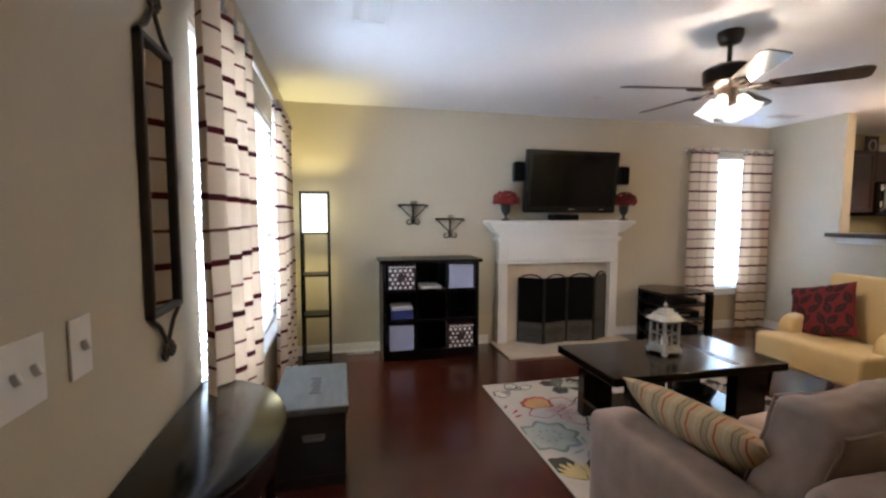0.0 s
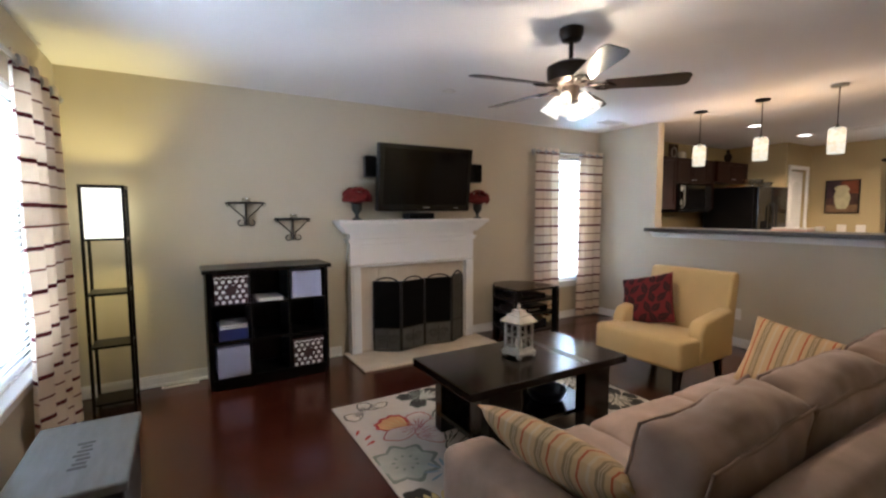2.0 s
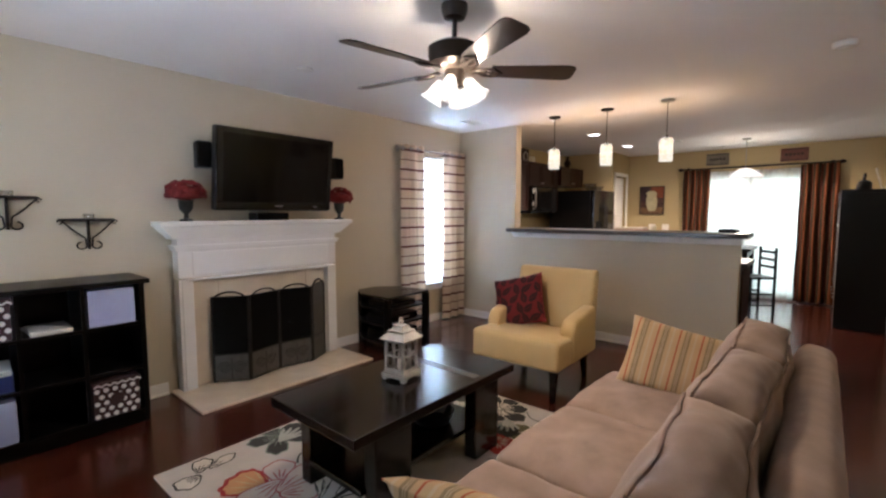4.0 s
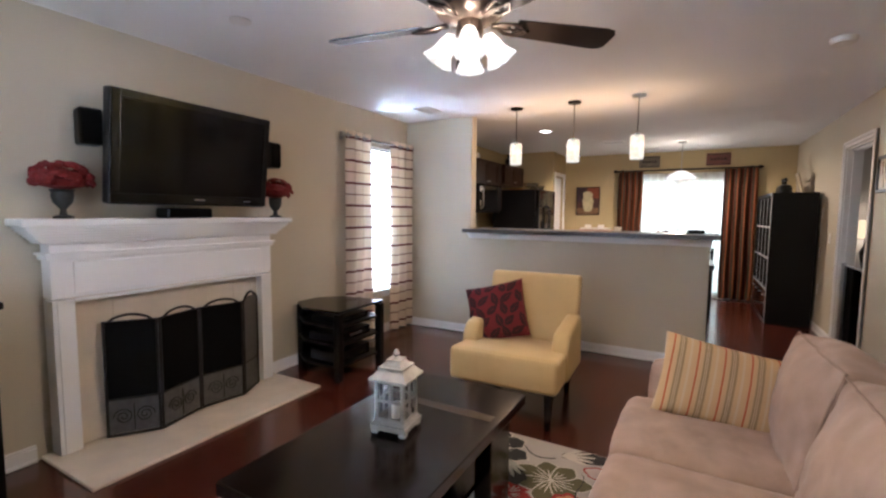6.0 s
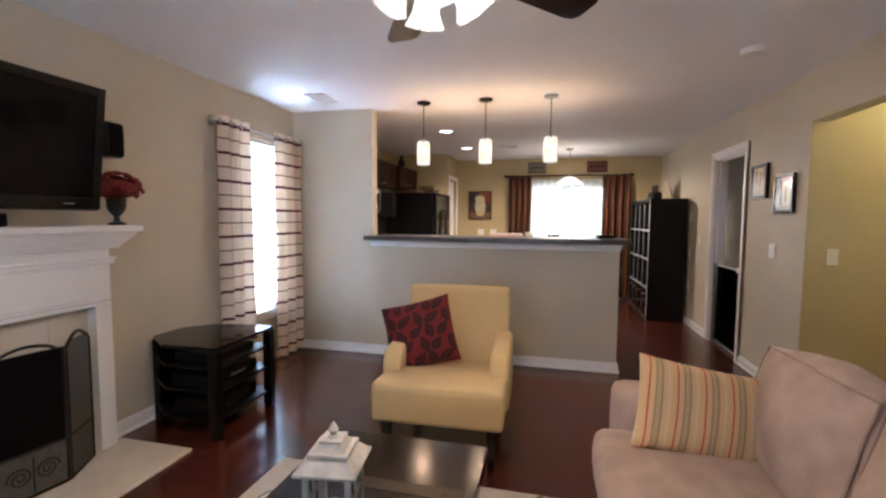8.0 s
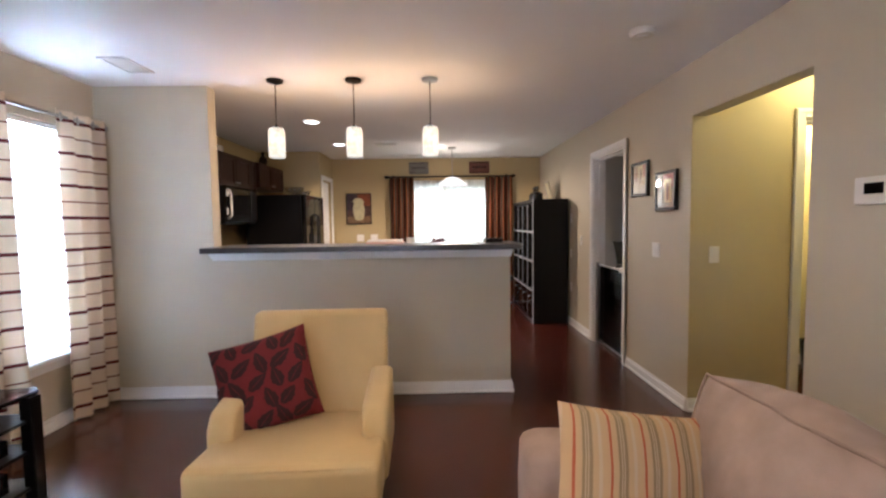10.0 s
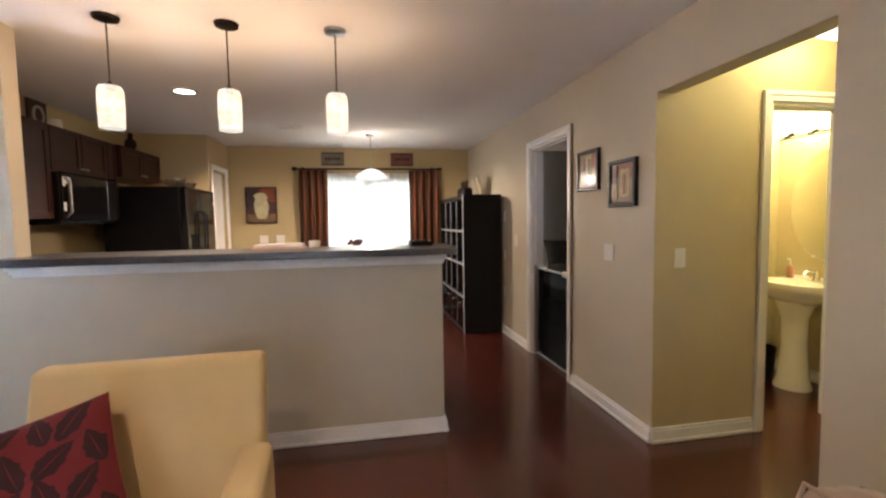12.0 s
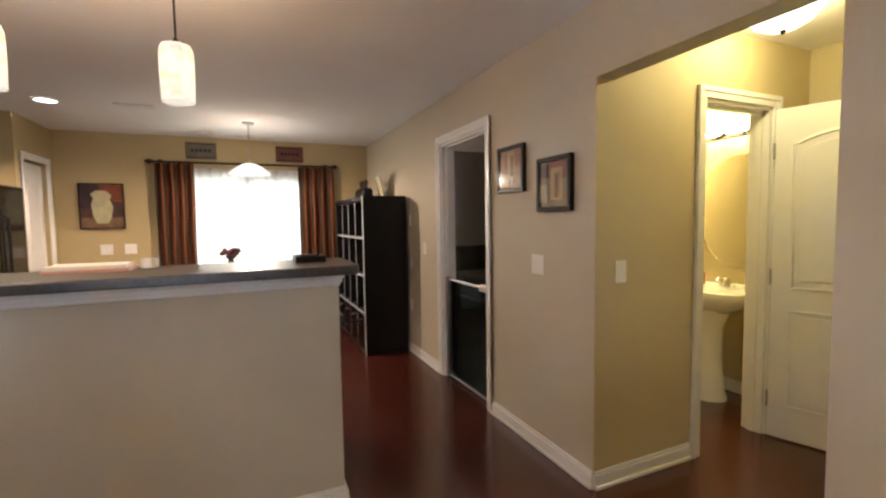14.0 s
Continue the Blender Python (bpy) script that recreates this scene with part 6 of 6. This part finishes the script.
for x, y, z in ((-0.05, 0, 0.05), (0.05, 0.03, 0.05), (0.0, -0.05, 0.05), (0.0, 0.0, 0.10)):
    bm = bmesh.new()
    bmesh.ops.create_uvsphere(bm, u_segments=14, v_segments=10, radius=0.042)
    part("fruit", bm, ORANGE, kt, "orange fruit", True, pose(x, y, z + 0.005))
mg = thing("magazine_stack", pose(5.50, 2.52, 1.201), "pale pink books lying on the bar top", "books")
part("book", box(-0.09, 0.09, -0.16, 0.14, 0, 0.014, 0.002, 1), mat("pink cover", (0.62, 0.40, 0.34), 0.5, var=0.1), mg)
part("book", box(-0.085, 0.085, -0.15, 0.13, 0.014, 0.030, 0.002, 1), PAPER, mg)
solo("white_mug", lathe([(0.028, 0), (0.036, 0.006), (0.037, 0.045), (0.033, 0.045), (0.03, 0.01)], 20), CERAMIC, pose(5.50, 2.30, 1.201), "small white ceramic cup on the bar top", "cup", smooth=True)
kp = thing("key_tray", pose(5.46, 1.62, 1.201), "small black tray of odds and ends on the bar", "tray")
part("tray", boxes((-0.09, 0.09, -0.07, 0.07, 0, 0.006), (-0.09, 0.09, -0.07, -0.062, 0.006, 0.03), (-0.09, 0.09, 0.062, 0.07, 0.006, 0.03), (-0.09, -0.082, -0.062, 0.062, 0.006, 0.03), (0.082, 0.09, -0.062, 0.062, 0.006, 0.03)), BLACK_WOOD, kp)
part("wallet", box(-0.05, 0.03, -0.04, 0.05, 0.006, 0.034, 0.008, 2), BLACK_PLASTIC, kp)

# ---- dining corner ----
dn = thing("dining_table", pose(8.45, 2.15, 0), "tall square black dining table", "dining table")
part("tabletop", box(-0.45, 0.45, -0.45, 0.45, 0.845, 0.88, 0.005, 2), BLACK_WOOD, dn)
part("apron", boxes((-0.4, 0.4, -0.40, -0.375, 0.76, 0.845), (-0.4, 0.4, 0.375, 0.40, 0.76, 0.845), (-0.4, -0.375, -0.375, 0.375, 0.76, 0.845), (0.375, 0.4, -0.375, 0.375, 0.76, 0.845)), BLACK_WOOD, dn)
for x in (-0.38, 0.38):
    for y in (-0.38, 0.38):
        part("leg", box(x - 0.03, x + 0.03, y - 0.03, y + 0.03, 0, 0.845, 0.004, 1), BLACK_WOOD, dn)
dc = thing("dining_chair", pose(7.92, 1.63, 0, 0, 0, 35), "black ladder-back dining chair with slim legs", "chair", "chairs at the dining table")
part("seat", box(-0.19, 0.19, -0.17, 0.20, 0.50, 0.53, 0.008, 2), BLACK_WOOD, dc)
for x in (-0.17, 0.17):
    part("front_leg", box(x - 0.014, x + 0.014, 0.16, 0.188, 0, 0.50), BLACK_WOOD, dc)
    part("back_post", box(x - 0.014, x + 0.014, -0.17, -0.142, 0, 0.92, 0.003, 1), BLACK_WOOD, dc)
    for z in (0.15, 0.30):
        part("side_stretcher", box(x - 0.009, x + 0.009, -0.142, 0.16, z - 0.01, z + 0.01), BLACK_WOOD, dc)
for z in (0.64, 0.74, 0.84):
    part("back_slat", box(-0.156, 0.156, -0.165, -0.147, z, z + 0.035, 0.003, 1), BLACK_WOOD, dc)
for z in (0.12, 0.24):
    part("front_stretcher", box(-0.156, 0.156, 0.165, 0.183, z, z + 0.018), BLACK_WOOD, dc)
copy_thing(dc, pose(8.45, 2.78, 0, 0, 0, 180))
vs = thing("flower_vase", pose(8.40, 2.06, 0.88), "dark red flowers in a small vase on the dining table", "flower vase")
part("vase", lathe([(0.035, 0), (0.05, 0.03), (0.045, 0.09), (0.025, 0.13), (0.032, 0.15)], 18), URN_METAL, vs, smooth=True)
bm = bmesh.new()
rnd = random.Random(3)
for k in range(26):
    q = bmesh.new()
    bmesh.ops.create_icosphere(q, subdivisions=1, radius=rnd.uniform(0.018, 0.03))
    for v in q.verts:
        v.co *= rnd.uniform(0.7, 1.25)
    a, c = rnd.uniform(0, 6.28), rnd.uniform(0.0, 1)
    add(bm, q, Matrix.Translation((0.07 * c * math.cos(a), 0.09 * c * math.sin(a), 0.195 + rnd.uniform(-0.035, 0.04))))
part("bouquet", bm, mat("dark red petals", (0.06, 0.008, 0.010), 0.8, var=0.3), vs, "dark red blossom")
dl = thing("dining_lamp", pose(8.27, 1.84, H), "white glass dome lamp hanging over the dining table", "pendant lamp")
part("canopy", lathe([(0.02, -0.025), (0.055, -0.018), (0.06, 0)], 20), STEEL, dl, smooth=True)
part("rod", lathe([(0.005, -0.43), (0.005, -0.02)], 8), STEEL, dl)
part("shade", lathe([(0.215, -0.545), (0.205, -0.53), (0.14, -0.475), (0.08, -0.435), (0.02, -0.42)], 32, False), lit_shade("lit alabaster glass", (1.0, 0.90, 0.72), 0.6, 0.12), dl, "glowing white glass shade", True)
for (y, c, w, lab) in ((2.36, (0.17, 0.15, 0.115), 0.33, "grey painted wood plaque above the drapes"), (1.345, (0.15, 0.05, 0.035), 0.34, "dark red painted wood plaque above the drapes")):
    q = thing("wall_plaque", pose(XF, y, 2.277), lab, "wall plaque", "plaques above the patio door")
    mt = mat("plaque paint", c, 0.6, var=0.3, scale=12, fine=60)
    part("board", box(-0.02, 0, -w / 2, w / 2, -0.10, 0.10, 0.004, 1), mt, q)
    part("border", boxes((-0.023, -0.018, -w / 2 + 0.01, w / 2 - 0.01, 0.075, 0.085), (-0.023, -0.018, -w / 2 + 0.01, w / 2 - 0.01, -0.085, -0.075)), BRONZE, q)
    for k in range(5):
        part("lettering_bar", box(-0.0225, -0.02, -w * 0.32 + k * w * 0.14, -w * 0.32 + k * w * 0.14 + w * 0.09, -0.015, 0.02), BRONZE, q)


def picture(m, w, h, frame_mat, fw, label, paint):
    """A framed picture; its back on the wall at local y = 0, facing +y; paint lists flat patches (x0, x1, z0, z1, colour)."""
    p = thing("picture", m, label, "picture")
    part("frame", boxes((-w / 2, w / 2, 0, 0.03, h / 2 - fw, h / 2), (-w / 2, w / 2, 0, 0.03, -h / 2, -h / 2 + fw), (-w / 2, -w / 2 + fw, 0, 0.03, -h / 2 + fw, h / 2 - fw), (w / 2 - fw, w / 2, 0, 0.03, -h / 2 + fw, h / 2 - fw), bevel=0.004), frame_mat, p)
    iw, ih = w - 2 * fw, h - 2 * fw
    for k, (x0, x1, z0, z1, c) in enumerate(paint):
        y = 0.016 + 0.0012 * k
        part("painted_patch", box((x0 - 0.5) * iw, (x1 - 0.5) * iw, 0.004, y, (z0 - 0.5) * ih, (z1 - 0.5) * ih), mat("canvas paint", c, 0.4, var=0.4, scale=14, fine=50, bump=0.1), p)
    g = part("glazing", box(-iw / 2, iw / 2, 0.0255, 0.027, -ih / 2, ih / 2), PANE, p)
    g.visible_shadow = False


picture(pose(5.608, YS, 1.712), 0.305, 0.298, BLACK_WOOD, 0.026, "small framed abstract print in gold and rust", [(0, 1, 0, 1, (0.30, 0.20, 0.09)), (0, 0.3, 0.55, 1, (0.28, 0.06, 0.03)), (0.3, 0.62, 0.25, 0.95, (0.50, 0.34, 0.12)), (0.36, 0.5, 0.32, 0.85, (0.16, 0.08, 0.03)), (0.55, 0.95, 0.05, 0.4, (0.42, 0.30, 0.12)), (0.7, 0.92, 0.5, 0.9, (0.34, 0.15, 0.06))])
picture(pose(5.170, YS, 1.586), 0.298, 0.303, BLACK_WOOD, 0.026, "small framed abstract print in gold and dark red", [(0, 1, 0, 1, (0.26, 0.20, 0.12)), (0, 0.7, 0.6, 1, (0.26, 0.03, 0.03)), (0.2, 0.6, 0.15, 0.85, (0.55, 0.40, 0.16)), (0.28, 0.5, 0.2, 0.75, (0.38, 0.20, 0.07)), (0.36, 0.42, 0.2, 0.7, (0.05, 0.03, 0.02)), (0.7, 1, 0.1, 0.5, (0.50, 0.42, 0.28)), (0.72, 0.95, 0.65, 0.95, (0.10, 0.06, 0.05))])
pf = thing("vase_painting", pose(XF, 3.375, 1.612, 0, 0, 90) @ Matrix.Diagonal((0.86, 1, 0.97, 1)), "square painting of a pale vase on dark red and brown", "picture")
part("frame", boxes((-0.245, 0.245, 0, 0.03, 0.25, 0.265), (-0.245, 0.245, 0, 0.03, -0.265, -0.25), (-0.245, -0.23, 0, 0.03, -0.25, 0.25), (0.23, 0.245, 0, 0.03, -0.25, 0.25)), BRONZE, pf)
for k, (x0, x1, z0, z1, c) in enumerate(((-0.23, 0.23, -0.25, 0.25, (0.10, 0.045, 0.035)), (-0.23, 0.23, -0.25, -0.13, (0.26, 0.15, 0.07)), (-0.23, 0.02, 0.05, 0.25, (0.30, 0.08, 0.03)), (0.05, 0.23, -0.02, 0.25, (0.06, 0.03, 0.04)))):
    part("painted_patch", box(x0, x1, 0.002, 0.014 + 0.0012 * k, z0, z1), mat("canvas paint", c, 0.6, var=0.5, scale=10, fine=50), pf)
out = [(-0.06, -0.19), (0.06, -0.19), (0.10, -0.10), (0.115, 0.03), (0.09, 0.10), (0.12, 0.15), (0.06, 0.19), (-0.05, 0.19), (-0.11, 0.13), (-0.085, 0.09), (-0.12, 0.0), (-0.10, -0.12)]
part("painted_vase", prism(out, 0, 0.004), mat("pale vase paint", (0.60, 0.55, 0.33), 0.6, var=0.3, scale=9, fine=50), pf, "pale cream painted vase", m=Matrix.Translation((0, 0.0225, -0.01)) @ Matrix.Rotation(radians(90), 4, "X"))

# cube shelf by the dining corner
cb = thing("cube_bookcase", pose(7.62, YS + 0.03, 0), "tall black cube bookcase with open cubbies and low drawers", "bookcase")
SW, SD, SH, T = 1.46, 0.46, 1.655, 0.04
for z0, z1 in ((0.0, T), (SH - T, SH)):
    part("panel", box(0, SW, 0, SD, z0, z1, 0.002, 1), BLACK_WOOD, cb)
for x0 in (0, SW - T):
    part("side_panel", box(x0, x0 + T, 0, SD, T, SH - T, 0.002, 1), BLACK_WOOD, cb)
# Pale colour on the black front edges stands in for the patio door's reflection.
EDGE_SHEEN = mat("shelf edge with painted sheen", (0.52, 0.53, 0.55), 0.25, metal=0.1, var=0.1, bump=0.02)
cols, rows_z = [T + (SW - 2 * T) * k / 4 for k in range(5)], [T + (SH - 2 * T) * k / 4 for k in range(5)]
part("back_panel", box(T, SW - T, 0, 0.008, T, SH - T), BLACK_WOOD, cb)
for z in rows_z[1:4]:
    part("shelf", box(T, SW - T, 0.008, SD - 0.004, z - 0.01, z + 0.01), BLACK_WOOD, cb)
    part("shelf_edge", box(T, SW - T, SD - 0.004, SD, z - 0.012, z + 0.012), EDGE_SHEEN, cb, "black shelf edge coloured pale for the daylight it reflects")
for k, x in enumerate(cols[1:4]):
    for z0, z1 in zip(rows_z, rows_z[1:]):
        part("divider", box(x - 0.01, x + 0.01, 0.008, SD - 0.005, z0 + 0.012, z1 - 0.012), BLACK_WOOD, cb)
        part("divider_edge", box(x - 0.011, x + 0.011, SD - 0.005, SD - 0.001, z0 + 0.012, z1 - 0.012), EDGE_SHEEN, cb)
part("front_edge", box(0.0, T, SD, SD + 0.004, 0.0, SH), EDGE_SHEEN, cb)
part("top_edge", box(T, SW, SD, SD + 0.003, SH - T, SH), BLACK_WOOD, cb)
for x0, x1 in zip(cols, cols[1:]):
    dr = part("drawer", box(x0 + 0.013, x1 - 0.013, 0.05, SD + 0.002, rows_z[0] + 0.005, rows_z[1] - 0.015, 0.004, 1), DARK_GLASS, cb, "glossy dark drawer front")
    part("pull", lathe([(0.006, 0), (0.012, 0.02)], 10), STEEL, dr, m=Matrix.Translation(((x0 + x1) / 2, SD + 0.002, rows_z[1] - 0.09)) @ Matrix.Rotation(radians(-90), 4, "X"))
tr = thing("model_ship", pose(8.5, YS + 0.26, SH), "dark metal model with masts on top of the bookcase", "ornament")
part("hull", softbox(0.42, 0.14, 0.13, 0.04, (0, 0, 0.02), 6), BLACK_PLASTIC, tr, smooth=True, m=pose(0, 0, 0.065))
for x in (-0.13, 0.0, 0.12):
    part("mast", tube([(x, 0, 0.12), (x, 0, 0.23)], 0.012), BLACK_PLASTIC, tr)
part("rail", tube([(-0.18, 0, 0.19), (0.18, 0, 0.21)], 0.014), BLACK_PLASTIC, tr)
ap = thing("leaning_artwork", pose(8.22, YS + 0.03, SH, -14, 0, 0) @ pose(0, 0.06, 0), "pale cream artwork leaning on the wall", "picture")
part("board", box(-0.11, 0.11, 0, 0.012, 0.0, 0.30, 0.003, 1), mat("cream board", (0.55, 0.48, 0.30), 0.6, var=0.15), ap)
part("border", boxes((-0.11, 0.11, 0.012, 0.018, 0.28, 0.30), (-0.11, 0.11, 0.012, 0.018, 0.0, 0.02), (-0.11, -0.09, 0.012, 0.018, 0.02, 0.28), (0.09, 0.11, 0.012, 0.018, 0.02, 0.28)), WHITE_DISTRESSED, ap)

# ---- bedroom seen through the door ----
gate = thing("safety_gate", pose(5.955, YS - 0.06, 0), "grey retractable mesh safety gate across the doorway", "gate")
part("spool_post", lathe([(0.022, 0.02), (0.022, 0.90)], 16), STEEL, gate, "grey metal post", True, pose(0.745, 0.03, 0))
part("latch_post", box(0.02, 0.045, -0.01, 0.03, 0.02, 0.90, 0.004, 1), STEEL, gate)
part("mesh_panel", boxes((0.045, 0.73, 0.008, 0.010, 0.04, 0.865)), glass("dark gate mesh", (0.22, 0.22, 0.23), 0.025), gate, "dark translucent mesh")
part("top_bar", tube([(0.045, 0.01, 0.875), (0.745, 0.02, 0.875)], 0.010), STEEL, gate, smooth=True)
part("bottom_bar", tube([(0.045, 0.01, 0.02), (0.745, 0.02, 0.02)], 0.010), STEEL, gate, smooth=True)
part("latch", box(0.06, 0.18, -0.01, 0.035, 0.85, 0.90, 0.012, 2), SWITCH_WHITE, gate, "white plastic latch")
bed = thing("bed", pose(8.4, -1.62, 0), "dark wooden bed with black and grey bedding", "bed")
part("headboard", box(0.95, 1.03, -0.80, 0.80, 0.0, 1.25, 0.015, 2), BLACK_WOOD, bed)
part("frame", box(-1.05, 0.95, -0.78, 0.78, 0.12, 0.32, 0.01, 2), BLACK_WOOD, bed)
for x in (-1.0, 0.9):
    for y in (-0.72, 0.72):
        part("foot", box(x - 0.04, x + 0.04, y - 0.04, y + 0.04, 0, 0.12), BLACK_WOOD, bed)
part("mattress", softbox(1.96, 1.5, 0.26, 0.05, n=6), WHITE_CLOTH, bed, smooth=True, m=pose(-0.04, 0, 0.45))
DUVET = mat("dark grey patterned bedding", (0.075, 0.08, 0.075), 0.9, var=0.5, scale=7, fine=200, bump=0.3)
part("duvet", softbox(1.6, 1.64, 0.18, 0.07, (0, 0, 0.03), 10, 0.03, 4), DUVET, bed, "dark patterned duvet", True, pose(-0.3, 0, 0.58))
for y in (-0.38, 0.38):
    part("pillow", pillow(0.66, 0.45, 0.18, seed=y), DUVET, bed, "dark patterned pillow", True, pose(0.80, y, 0.80, 0, 0, 90) @ pose(0, 0, 0, 25, 0, 0))
ns = thing("nightstand", pose(9.15, -0.47, 0), "dark wooden nightstand beside the bed", "nightstand")
part("top", box(-0.24, 0.24, -0.24, 0.24, 0.56, 0.6, 0.005, 1), BLACK_WOOD, ns)
part("body", box(-0.22, 0.22, -0.22, 0.22, 0.12, 0.56), BLACK_WOOD, ns)
for x in (-0.19, 0.19):
    for y in (-0.19, 0.19):
        part("leg", box(x - 0.025, x + 0.025, y - 0.025, y + 0.025, 0, 0.12), BLACK_WOOD, ns)
tl = thing("table_lamp", pose(9.15, -0.47, 0.6), "lit bedside lamp with a cream shade", "table lamp")
part("base", lathe([(0.07, 0), (0.07, 0.02), (0.02, 0.04), (0.05, 0.18), (0.06, 0.26), (0.015, 0.36), (0.012, 0.46)], 20), BRONZE, tl, smooth=True)
part("shade", lathe([(0.15, 0.46), (0.11, 0.72)], 28, False), lit_shade("lit linen shade", (1.0, 0.70, 0.36), 0.6, 0.2), tl, "glowing cream shade", True)

# ---- hall and powder room ----
hl = thing("flush_light", pose(4.55, -0.58, H), "lit frosted glass dome light on the hall ceiling", "ceiling light")
part("base", lathe([(0.09, -0.03), (0.10, -0.02), (0.10, 0)], 28), STEEL, hl, smooth=True)
part("dome", lathe([(0.012, -0.13), (0.07, -0.12), (0.125, -0.09), (0.155, -0.05), (0.16, -0.022), (0.10, -0.02)], 32, False), lit_shade("lit dome glass", (1.0, 0.90, 0.62), 1.8, 0.3), hl, "glowing ribbed glass dome", True)
part("finial", lathe([(0.004, -0.15), (0.012, -0.14), (0.014, -0.128)], 12), BRONZE, hl, smooth=True)

sk = thing("pedestal_sink", pose(5.42, -1.60, 0) @ Matrix.Diagonal((1.05, 1, 0.965, 1)), "white ceramic pedestal sink under the mirror", "sink")
bm = bmesh.new()
prof = []
for rz, z in ((0.55, 0.70), (0.75, 0.74), (0.95, 0.80), (1.0, 0.845), (1.0, 0.865), (0.96, 0.872), (0.82, 0.868), (0.78, 0.84), (0.6, 0.77), (0.2, 0.745)):
    prof.append((rz, z))
seg, rings = 32, []
for rz, z in prof:
    ring = []
    for i in range(seg):
        a = 2 * math.pi * i / seg
        x, y = 0.28 * rz * math.copysign(abs(math.cos(a)) ** 0.7, math.cos(a)), 0.23 + 0.23 * rz * math.copysign(abs(math.sin(a)) ** 0.7, math.sin(a))
        ring.append(bm.verts.new((x, y, z)))
    rings.append(ring)
for a, b in zip(rings, rings[1:]):
    for i in range(seg):
        bm.faces.new((a[i], a[(i + 1) % seg], b[(i + 1) % seg], b[i]))
bm.faces.new(rings[0][::-1])
bm.faces.new(rings[-1])
part("basin", bm, CERAMIC, sk, smooth=True)
part("pedestal", lathe([(0.125, 0), (0.125, 0.02), (0.105, 0.08), (0.085, 0.35), (0.09, 0.58), (0.14, 0.72)], 28), CERAMIC, sk, smooth=True, m=pose(0, 0.27, 0))
part("backsplash", box(-0.27, 0.27, 0.0, 0.05, 0.80, 0.89, 0.01, 2), CERAMIC, sk)
fc = part("faucet", lathe([(0.028, 0), (0.024, 0.02), (0.018, 0.07), (0.014, 0.08)], 16), CHROME, sk, "polished chrome tap", True, pose(0, 0.075, 0.868))
part("spout", tube([(0, 0, 0.06), (0, 0.05, 0.085), (0, 0.10, 0.08), (0, 0.12, 0.06)], 0.010), CHROME, fc, smooth=True)
for s in (-1, 1):
    part("tap_handle", tube([(s * 0.05, 0, 0.0), (s * 0.05, 0, 0.03), (s * 0.09, 0.01, 0.04)], 0.009), CHROME, fc, smooth=True)
so = thing("soap_bottle", pose(5.60, -1.48, 0.842), "small pink pump soap bottle on the sink", "soap bottle")
part("bottle", lathe([(0.022, 0), (0.026, 0.01), (0.026, 0.085), (0.012, 0.105)], 16), mat("pink liquid soap", (0.42, 0.20, 0.15), 0.2, var=0.1), so, smooth=True)
part("pump", tube([(0, 0, 0.10), (0, 0, 0.15), (0.03, 0.0, 0.155)], 0.006), CERAMIC, so, smooth=True)
om = thing("oval_mirror", pose(5.38, -1.60, 1.43), "frameless oval mirror above the sink", "mirror")
oval = [(0.33 * math.cos(2 * math.pi * i / 48), 0.44 * math.sin(2 * math.pi * i / 48)) for i in range(48)]
part("glass", prism(oval, 0.0, 0.006), MIRROR, om, m=Matrix.Translation((0, 0.012, 0)) @ Matrix.Rotation(radians(90), 4, "X"))
part("bevelled_edge", tube([(x, 0.010, z) for x, z in oval], 0.003, 6, True), CHROME, om, smooth=True)
vl = thing("vanity_light", pose(5.48, -1.60, 2.05), "three-bulb vanity light bar above the mirror", "wall light")
part("back_bar", box(-0.30, 0.30, 0, 0.03, -0.03, 0.03, 0.006, 2), STEEL, vl)
part("rail", tube([(-0.28, 0.09, -0.06), (0.28, 0.09, -0.06)], 0.007), BRONZE, vl)
for k, x in enumerate((-0.18, 0.02, 0.22)):
    part("socket", tube([(x, 0.03, -0.02), (x, 0.11, -0.045)], 0.014), BRONZE, vl, smooth=True)
    part("glass_shade", lathe([(0.03, -0.04), (0.055, 0.0), (0.065, 0.06)], 20, False), lit_shade("lit vanity glass", (1.0, 0.92, 0.60), 2.4, 0.3) if k == 0 else bpy.data.materials["lit vanity glass"], vl, "glowing glass shade", True, pose(x, 0.135, 0.0))
tp = thing("waste_bin", pose(5.68, -1.30, 0), "small black waste bin beside the sink", "waste bin")
part("bin", lathe([(0.09, 0), (0.11, 0.26), (0.105, 0.26), (0.085, 0.01)], 20), BLACK_PLASTIC, tp, smooth=True)
